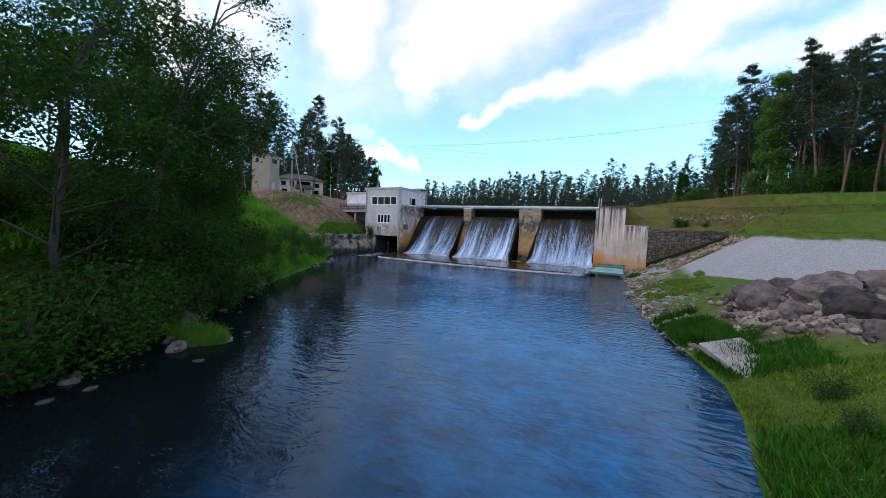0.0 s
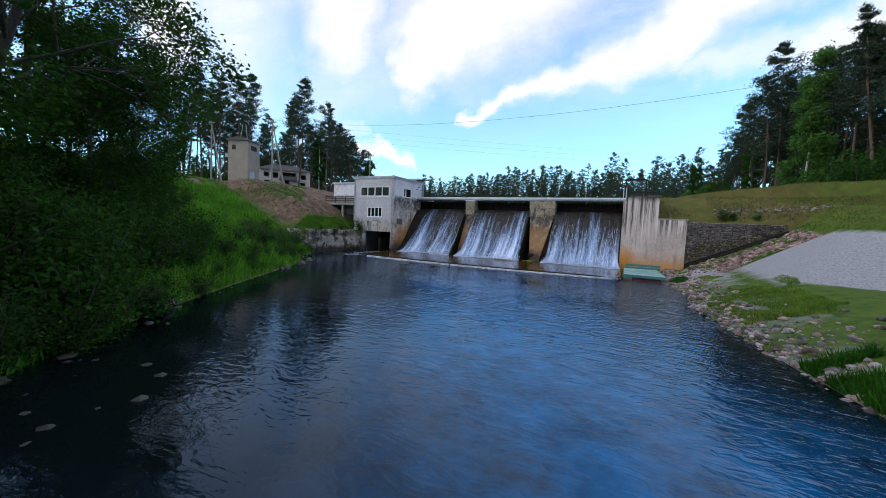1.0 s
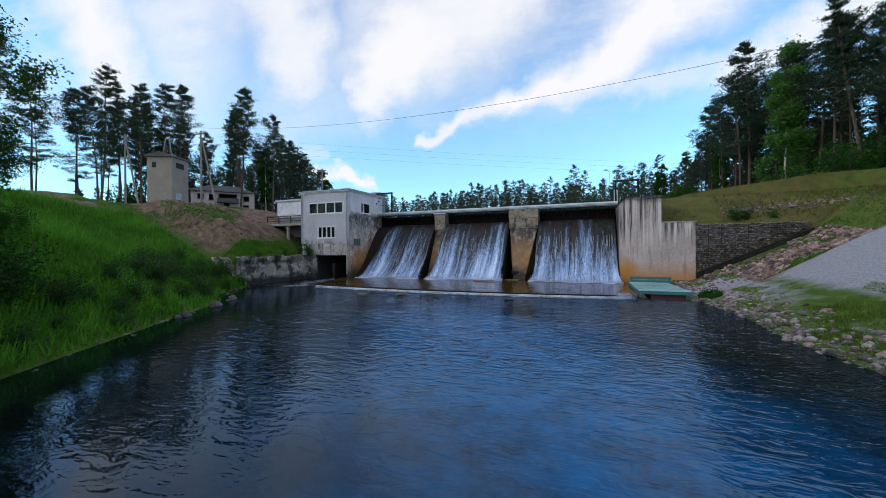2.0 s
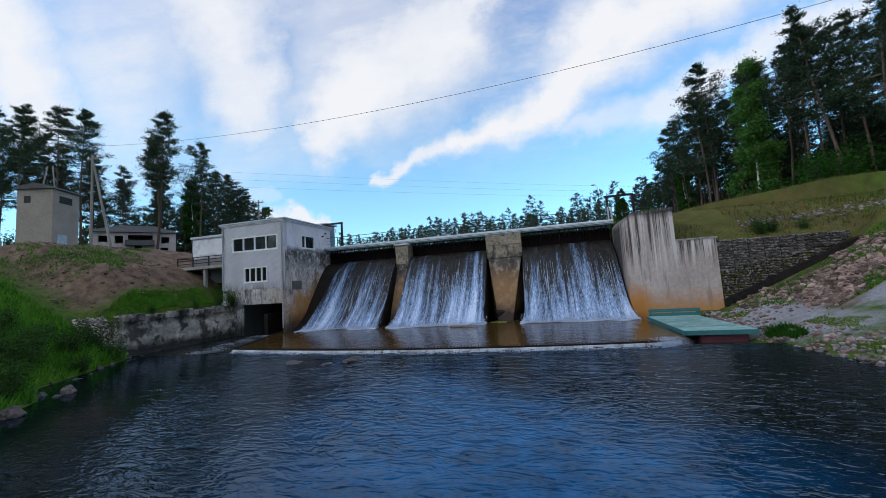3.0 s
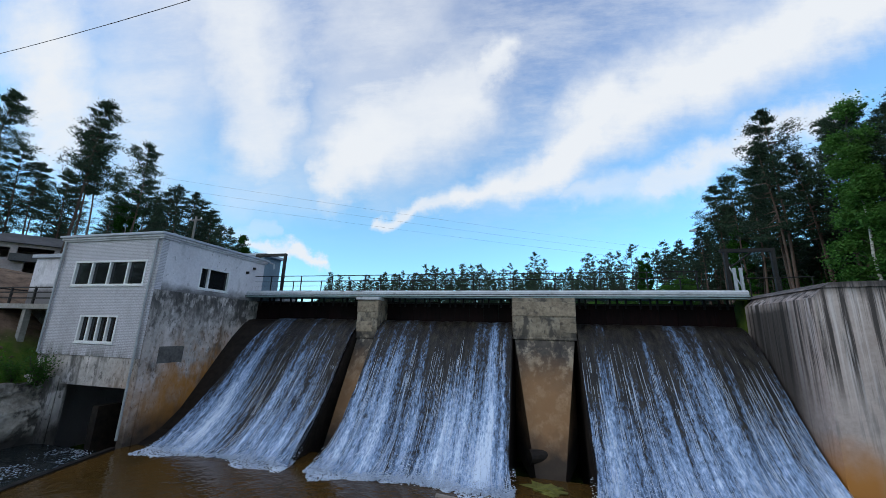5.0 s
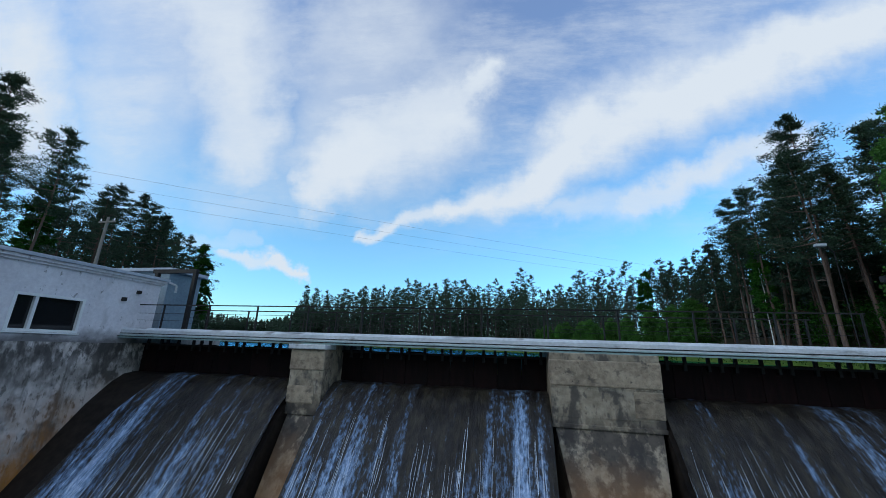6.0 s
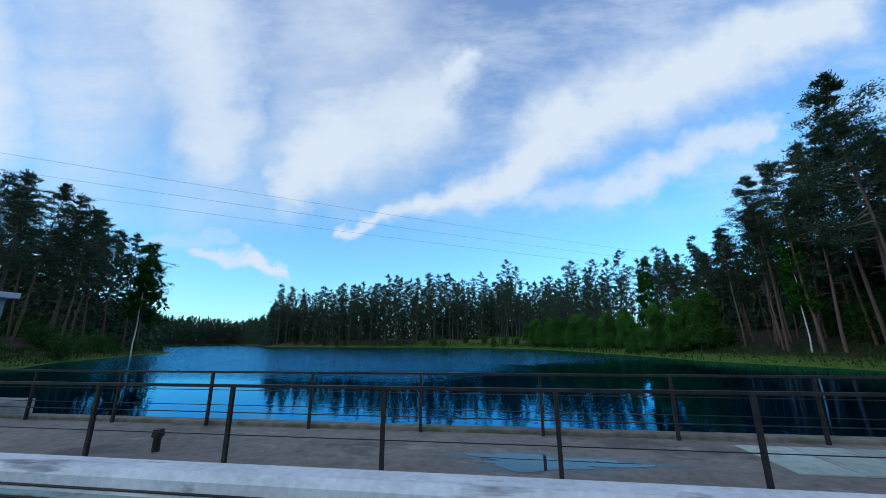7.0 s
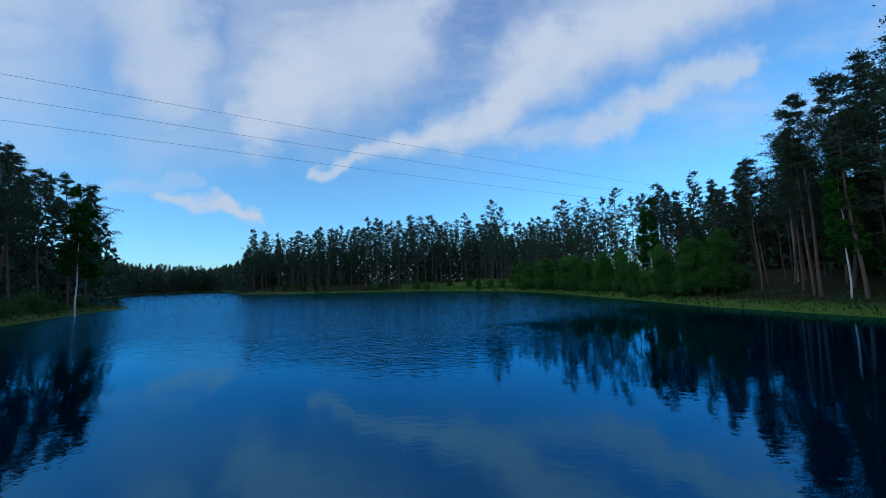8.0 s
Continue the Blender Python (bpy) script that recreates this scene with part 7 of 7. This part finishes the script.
def broadleaf_meshes(seed, high, reach, levels, leaf, per_tip, bark, leafm, lean=(0, 0), droop=0.2, clear=0.25, stem_part=0.55, stout=1.0, forks=11, loose=0.28):
    """A forking tree: limbs split level by level and carry leaves at their tips."""
    rng = np.random.default_rng(seed)
    vv, ff, tips = [], [], []
    stem = high * stem_part
    n = 7
    zs = np.linspace(-0.5, stem, n)
    trunk = np.stack([lean[0] * (np.maximum(zs, 0) / stem) ** 1.4 * 2 + 0.12 * np.sin(zs + seed), lean[1] * (np.maximum(zs, 0) / stem) ** 1.4 * 2 + 0.12 * np.cos(zs * 1.1 + seed), zs], 1)
    limb(vv, ff, trunk, np.linspace(high * 0.014, high * 0.006 * stout, n) * stout, 8)
    todo = []
    for k in range(forks):
        u = clear + (1 - clear) * (k + rng.uniform(0, 0.6)) / forks
        p = np.array([np.interp(u * stem, zs, trunk[:, 0]), np.interp(u * stem, zs, trunk[:, 1]), u * stem])
        a = k * 2.4 + rng.normal(0, 0.4)
        d = np.array([math.cos(a), math.sin(a), rng.uniform(0.25, 0.8) + 0.5 * u]) + np.array([lean[0], lean[1], 0]) * 0.35
        todo.append((p, d / np.linalg.norm(d), reach * rng.uniform(0.42, 0.62) * (1.15 - 0.55 * u if stem_part > 0.7 else 1), high * 0.0045 * stout, 1))
    d = np.array([lean[0] * 0.4, lean[1] * 0.4, 1.0])
    todo.append((trunk[-1], d / np.linalg.norm(d), high * (0.25 if stem_part < 0.7 else 0.1), high * 0.006 * stout, 1))
    while todo:
        p, d, L, r, lv = todo.pop()
        mid = p + d * L * 0.5 + rng.normal(0, 0.06 * L, 3)
        end = p + d * L + rng.normal(0, 0.08 * L, 3) + (0, 0, -0.03 * L * lv)
        limb(vv, ff, [p, mid, end], [r, r * 0.75, r * 0.45], 4 if lv < 3 else 3)
        if lv >= levels:
            tips.append((mid, end))
            continue
        for k in range(4 if lv == 1 else 3):
            q = d + rng.normal(0, 0.62, 3) * (1, 1, 0.7)
            s = mid + (end - mid) * rng.uniform(0, 1)
            todo.append((s, q / np.linalg.norm(q), L * rng.uniform(0.5, 0.72), r * 0.5, lv + 1))
    cc = []
    for mid, end in tips:
        w = rng.uniform(0, 1.15, (per_tip, 1))
        cc.append(mid + (end - mid) * w + rng.normal(0, loose, (per_tip, 3)))
    v, f = leaf_quads(np.concatenate(cc), leaf, rng, droop)
    cut = len(vv[0])
    fa = np.array(ff)
    stem_f, limb_f = fa[fa[:, 0] < cut], fa[fa[:, 0] >= cut] - cut
    return raw_mesh("trunk", vv[0], stem_f, bark, True), raw_mesh("crown", v, f, leafm), raw_mesh("branching", np.concatenate(vv[1:]), limb_f, GREYBARK, True)


ALDERS = [tree_thing("alder_tree", broadleaf_meshes(300 + k, h, r, 4, 0.135, int(per * 1.9), GREYBARK, LEAF, lean, 0.2, c), "dark leafy alder leaning over the river", group="alders on the west bank")
          for k, (h, r, per, lean, c) in enumerate(((17, 7.2, 24, (0.9, 0.6), 0.45), (14, 6.0, 26, (0.6, -0.2), 0.1), (18, 5.6, 22, (0.2, 0.1), 0.25)))]


def stand(model, x, y, turn, s=1.0, first=False):
    at = pose(x, y, height_at(x, y) - 0.15, 0, 0, turn) @ Matrix.Scale(s, 4)
    if first:
        model.matrix_basis = at
        return model
    return copy_thing_at(model, at)


stand(ALDERS[0], -3.6, -48.6, 0, 1.0, True)
stand(ALDERS[1], 1.0, -53.5, 20, 0.95, True)
stand(ALDERS[2], -12.5, -45.0, 40, 0.95, True)
stand(ALDERS[1], -9.5, -50.5, 150, 1.05)
stand(ALDERS[0], -4.0, -58.0, 60, 0.75)
stand(ALDERS[1], -10.0, -43.5, 130, 0.75)
stand(ALDERS[1], -15.5, -39.0, 250, 0.9)
stand(ALDERS[1], -13.5, -41.0, 10, 0.95)
stand(ALDERS[1], -2.0, -62.5, 90, 0.7)
stand(ALDERS[1], -12.2, -43.2, 200, 0.62)
stand(ALDERS[2], -13.0, -55.0, 15, 0.9)
stand(ALDERS[1], -17.5, -52.0, 280, 1.0)
stand(ALDERS[1], -9.0, -57.5, 190, 0.8)
stand(ALDERS[1], -15.2, -40.4, 310, 0.55)
stand(ALDERS[1], -10.2, -42.6, 75, 0.36)
stand(ALDERS[1], -12.6, -39.6, 20, 0.3)
stand(ALDERS[1], -13.8, -37.4, 140, 0.24)
stand(ALDERS[1], -8.2, -42.2, 260, 0.26)
stand(ALDERS[1], -17.5, -37.0, 60, 0.5)

birch = tree_thing("birch_tree", broadleaf_meshes(330, 26, 3.6, 4, 0.3, 34, BIRCHB, BLEAF, (0, 0), 0.5, 0.14, 0.92, 0.6, 24, 0.5), "bright green birch with a white trunk", group="birches")
stand(birch, 40.5, 26.5, 0, 0.86, True)
slim = tree_thing("birch_tree", broadleaf_meshes(333, 24, 4.0, 3, 0.4, 40, BIRCHB, LEAF, (0, 0), 0.4, 0.3, 0.9, 0.5, 20), "slender birch leaning at the lake shore", group="birches")
stand(slim, -79.0, 66.0, 0, 1.0, True)
stand(slim, -58.0, 19.5, 70, 0.7)
stand(slim, 52.0, 15.5, 30, 1.0)
stand(slim, 38.0, 47.5, 10, 0.62)
stand(slim, 33.0, 82.0, 60, 0.75)


sap = tree_thing("sapling", broadleaf_meshes(340, 8, 2.6, 3, 0.2, 60, GREYBARK, YLEAF, (0, 0), 0.2, 0.06, 0.9, 0.8, 20), "young broadleaf tree in the shore thicket", group="saplings on the east shore")
young = scatter(60, 10, 60, 62, 165, 2.6, lambda x, y: (lake_gap(x, y) > 2.0) & (lake_gap(x, y) < 9.5))
plant([sap], young, (0.45, 1.15), 4, seed=6)


def bush_meshes(seed, leaves, leafm, size):
    rng = np.random.default_rng(seed)
    vv, ff, cc = [], [], []
    for k in range(16):
        a, tilt = rng.uniform(0, 6.28), rng.uniform(0.1, 0.8)
        L = rng.uniform(0.7, 1.3)
        d = np.array([math.cos(a) * tilt, math.sin(a) * tilt, 1.0]) * L
        limb(vv, ff, [np.array([0, 0, -0.1]), d * 0.5 + rng.normal(0, 0.05, 3), d], [0.025, 0.018, 0.006], 3)
        n = leaves // 16
        w = rng.uniform(0.15, 1.1, (n, 1))
        cc.append(d * w + rng.normal(0, 0.17, (n, 3)))
    v, f = leaf_quads(np.concatenate(cc), size, rng, 0.1)
    return raw_mesh("stems", np.concatenate(vv), np.array(ff), GREYBARK, True), raw_mesh("foliage", v, f, leafm)


def bush_thing(meshes, label, group):
    t = thing("bush", label, "bush", group)
    part("stem", meshes[0], None, t)
    part("foliage", meshes[1], None, t)
    return t


BUSHES = [bush_thing(bush_meshes(400 + k, 1700, BUSHL, 0.075), "bright green willow bush at the water's edge", "willow bushes") for k in range(3)]
DARKB = [bush_thing(bush_meshes(420 + k, 2600, LEAF, 0.062), "dark leafy undergrowth bush", "undergrowth bushes") for k in range(2)]
lakeside = scatter(45, 12, 62, 20, 165, 2.8, lambda x, y: (lake_gap(x, y) > 0.8) & (lake_gap(x, y) < 11) & (y > 64))
lakeside += scatter(25, -160, 10, 150, 215, 4.5, lambda x, y: (lake_gap(x, y) > 0.5) & (lake_gap(x, y) < 9))
lakeside += scatter(14, -110, -45, 14, 90, 4.0, lambda x, y: (lake_gap(x, y) > 0.8) & (lake_gap(x, y) < 7))
used = plant(BUSHES, lakeside, (1.3, 3.6), 4, seed=7)
river_side = scatter(64, -24, 4, -60, -18, 1.3, lambda x, y: (from_river(x, y) > 0.15) & (from_river(x, y) < 5))
herbs = [(24.2, -46.6), (25.6, -47.8), (26.8, -46.0), (24.8, -49.6), (26.4, -50.8), (28.0, -49.0), (24.0, -52.2), (22.9, -42.0), (24.0, -41.2)]
herbs += scatter(26, 22.8, 30, -60, -47, 1.2, lambda x, y: from_river(x, y) > 0.5)
plant(BUSHES, river_side, (0.7, 1.5), 6, used, 8)
plant(BUSHES, herbs, (0.35, 0.7), 6, used, 10)
plant(BUSHES, [(27.6, -3.6)], (0.7, 1.0), 5, used)
for bx, by, bz, bs in ((-21.6, -7.35, 3.0, 1.15), (-22.2, -8.1, 3.1, 0.9), (-22.4, -10.4, 3.05, 0.6), (-22.6, -14.2, 3.0, 0.5), (24.8, -3.9, 6.0, 1.0), (25.6, -3.7, 6.1, 0.8)):
    copy_thing_at(BUSHES[0], pose(bx, by, bz, 0, 0, bx * 90) @ Matrix.Scale(bs, 4))
under = scatter(66, 40, 84, 12, 64, 2.2, lambda x, y: lake_gap(x, y) > 8) + scatter(9, -110, -58, 4, 75, 3.5, lambda x, y: lake_gap(x, y) > 5)
used = plant(DARKB, under, (2.6, 5.2), 4, seed=9)
plant(DARKB, scatter(24, -22, 3, -64, -44, 2.0, lambda x, y: (from_river(x, y) > -0.3) & (from_river(x, y) < 9)), (1.3, 2.6), 6, used)


overhang = [(7.6, -58.5), (6.2, -55.5), (4.6, -52.8), (2.6, -49.8), (0.6, -47.2), (-1.8, -46.2), (-3.4, -47.0), (-5.0, -48.0), (5.0, -57.0), (2.2, -53.5), (-1.5, -48.0), (9.5, -62.0), (-7.6, -41.8), (-5.2, -42.6), (-6.6, -40.0), (-9.0, -38.4), (-4.0, -44.4), (-8.6, -42.8)]
plant(DARKB, overhang, (1.7, 2.5), 8, used)


def grass_field(name, n, test, x0, x1, y0, y1, high, material, label, wide=0.05):
    x, y = RNG.uniform(x0, x1, n * 3), RNG.uniform(y0, y1, n * 3)
    ok = test(x, y)
    x, y = x[ok][:n], y[ok][:n]
    z = ground_height(x, y) - 0.03
    c = np.stack([x, y, z], 1)
    h = high * (0.5 + value_noise(x, y, 0.5, 6))[:, None]
    up = np.repeat([[0, 0, 1.0]], len(c), 0) + RNG.normal(0, 0.35, (len(c), 3)) * (1, 1, 0.1)
    s = RNG.normal(0, 1, (len(c), 3)) * (1, 1, 0)
    s /= np.linalg.norm(s, axis=1, keepdims=True) + 1e-9
    hh = h * RNG.uniform(0.6, 1.3, (len(c), 1))
    w = wide * RNG.uniform(0.6, 1.4, (len(c), 1))
    v = np.stack([c - s * w, c + s * w, c + up * hh], 1).reshape(-1, 3)
    me = raw_mesh(name, v, np.arange(len(v)).reshape(-1, 3), material)
    return tagged(new(name, me), label, "grass", kind="stuff")


grass_field("west_grass", 70000, lambda x, y: (from_river(x, y) > 0.1) & (from_river(x, y) < 26) & ~((x < -22) & (y > -18.5)) & ~((x > -22.6) & (y > -17.2)) & ~((x < -38) & (y > -31)), -48, 4, -60, -7, 0.62, WGRASS, "long bright grass on the west bank")
grass_field("terrace_grass", 16000, lambda x, y: value_noise(x, y, 0.5, 9) + ease(x, -26.5, -24.5) > 0.9, -29, -22.3, -17, -7.2, 0.13, WGRASS, "grass along the top of the retaining wall", 0.035)
grass_field("shore_grass", 90000, lambda x, y: (from_river(x, y) > 0.6 - 0.5 * (y < -44)) & (x < 25 + (y < -44) * 6) & ~((x > 23.6) & (y > -43) & (y < -32.5)) & (value_noise(x, y, 0.35, 3) + (y < -40) * 0.4 - 0.2 * ease(y, -18, -13) > 0.52), 19.5, 31, -57, -6, 0.13, TURF, "patchy green grass on the stony shore", 0.03)
grass_field("lush_grass", 42000, lambda x, y: (from_river(x, y) > 0.1) & ((y < -46.8 - 0.25 * (x - 24)) | (x < 25.2) & (y < -42)) & ~((x > 21.8) & (x < 25.6) & (y > -48.2) & (y < -44.6)), 21, 33, -63, -41, 0.3, RANKGR, "long lush green grass on the east bank", 0.032)
grass_field("meadow_grass", 60000, lambda x, y: ((x > 30.6) & (y < -4) & (np.minimum(x - 24.4, y + 23.8 - 0.12 * (x - 24.4)) > 6.0)) | ((y >= -4.2) & (y < 6) & (x > 29 + 4 * value_noise(x, y, 0.4, 31))), 21.5, 66, -45, 6, 0.12, TURF, "short green grass on the embankment", 0.04)
grass_field("dry_grass", 7000, lambda x, y: (value_noise(x, y, 0.25, 8) > 0.3), 18.8, 46, -4.1, 5, 0.22, DRYGR, "dry straw-coloured grass on the crest", 0.04)
grass_field("lakeshore_grass", 40000, lambda x, y: (away(x, y, LAKE_POLY) > 0.2) & (away(x, y, LAKE_POLY) < 9), -110, 60, 8, 200, 0.5, SHOREGR, "green grass fringe round the reservoir", 0.09)

grass_field("waterside_grass", 9000, lambda x, y: (from_river(x, y) > 0.05) & (from_river(x, y) < 1.8) & (value_noise(x, y, 0.45, 41) > 0.5), 20.8, 25, -43.0, -36.5, 0.36, RANKGR, "rank green grass along the stony water's edge", 0.035)
grass_field("shore_sward", 12000, lambda x, y: (from_river(x, y) > 2.2) & (x < 24.6) & (value_noise(x, y, 0.28, 44) * 0.6 + value_noise(x, y, 1.3, 45) * 0.5 > 0.5), 21, 25, -36, -13, 0.1, TURF, "yellow-green sward between the stones and the ramp", 0.03)

grass_field("cut_tufts", 9000, lambda x, y: value_noise(x, y, 0.22, 51) * 0.7 + value_noise(x, y, 0.9, 52) * 0.4 > 0.66, -50, -27, -22, -3, 0.22, GRASSM, "thin green tufts on the bare earth cut", 0.04)

# a small grassy islet with stones
bm = bmesh.new()
bmesh.ops.create_icosphere(bm, subdivisions=3, radius=1)
for v in bm.verts:
    q = 1 + 0.25 * noise.noise(v.co * 2.2)
    v.co = Vector((5.6 + v.co.x * 1.5 * q, -50.9 + v.co.y * 0.9 * q, -0.12 + v.co.z * 0.3 * q))
islet = thing("islet", "small grassy islet by the shallow bank", "islet", kind="structure")
part("mound", bm, DARKST, islet)
n = 2600
a, r = RNG.uniform(0, 6.28, n), np.sqrt(RNG.uniform(0, 1, n))
c = np.stack([5.6 + 1.35 * r * np.cos(a), -50.9 + 0.8 * r * np.sin(a), 0.1 - 0.12 * r], 1)
v, f = blades(c, np.repeat([[0, 0, 1.0]], n, 0), 0.42, 0.03, np.random.default_rng(9), 0.3)
part("turf", raw_mesh("turf", v, f, GRASSM), None, islet)
grass_field("riprap_weeds", 5200, lambda x, y: (value_noise(x, y, 0.55, 81) + 0.3 * ease(y, -8.5, -5.5) > 0.72) & ((x - 21.4) * 0.49 + 0.8 > 0), 21.6, 31, -12, -5.2, 0.2, GRASSM, "yellow-green weeds between the riprap stones", 0.035)
grass_field("pontoon_weeds", 900, lambda x, y: (x - 20.0) ** 2 / 0.35 + (y + 14.3) ** 2 / 1.6 < 1, 19, 21, -16, -12.5, 0.34, RANKGR, "tall green weeds on the shore beside the pontoon", 0.04)
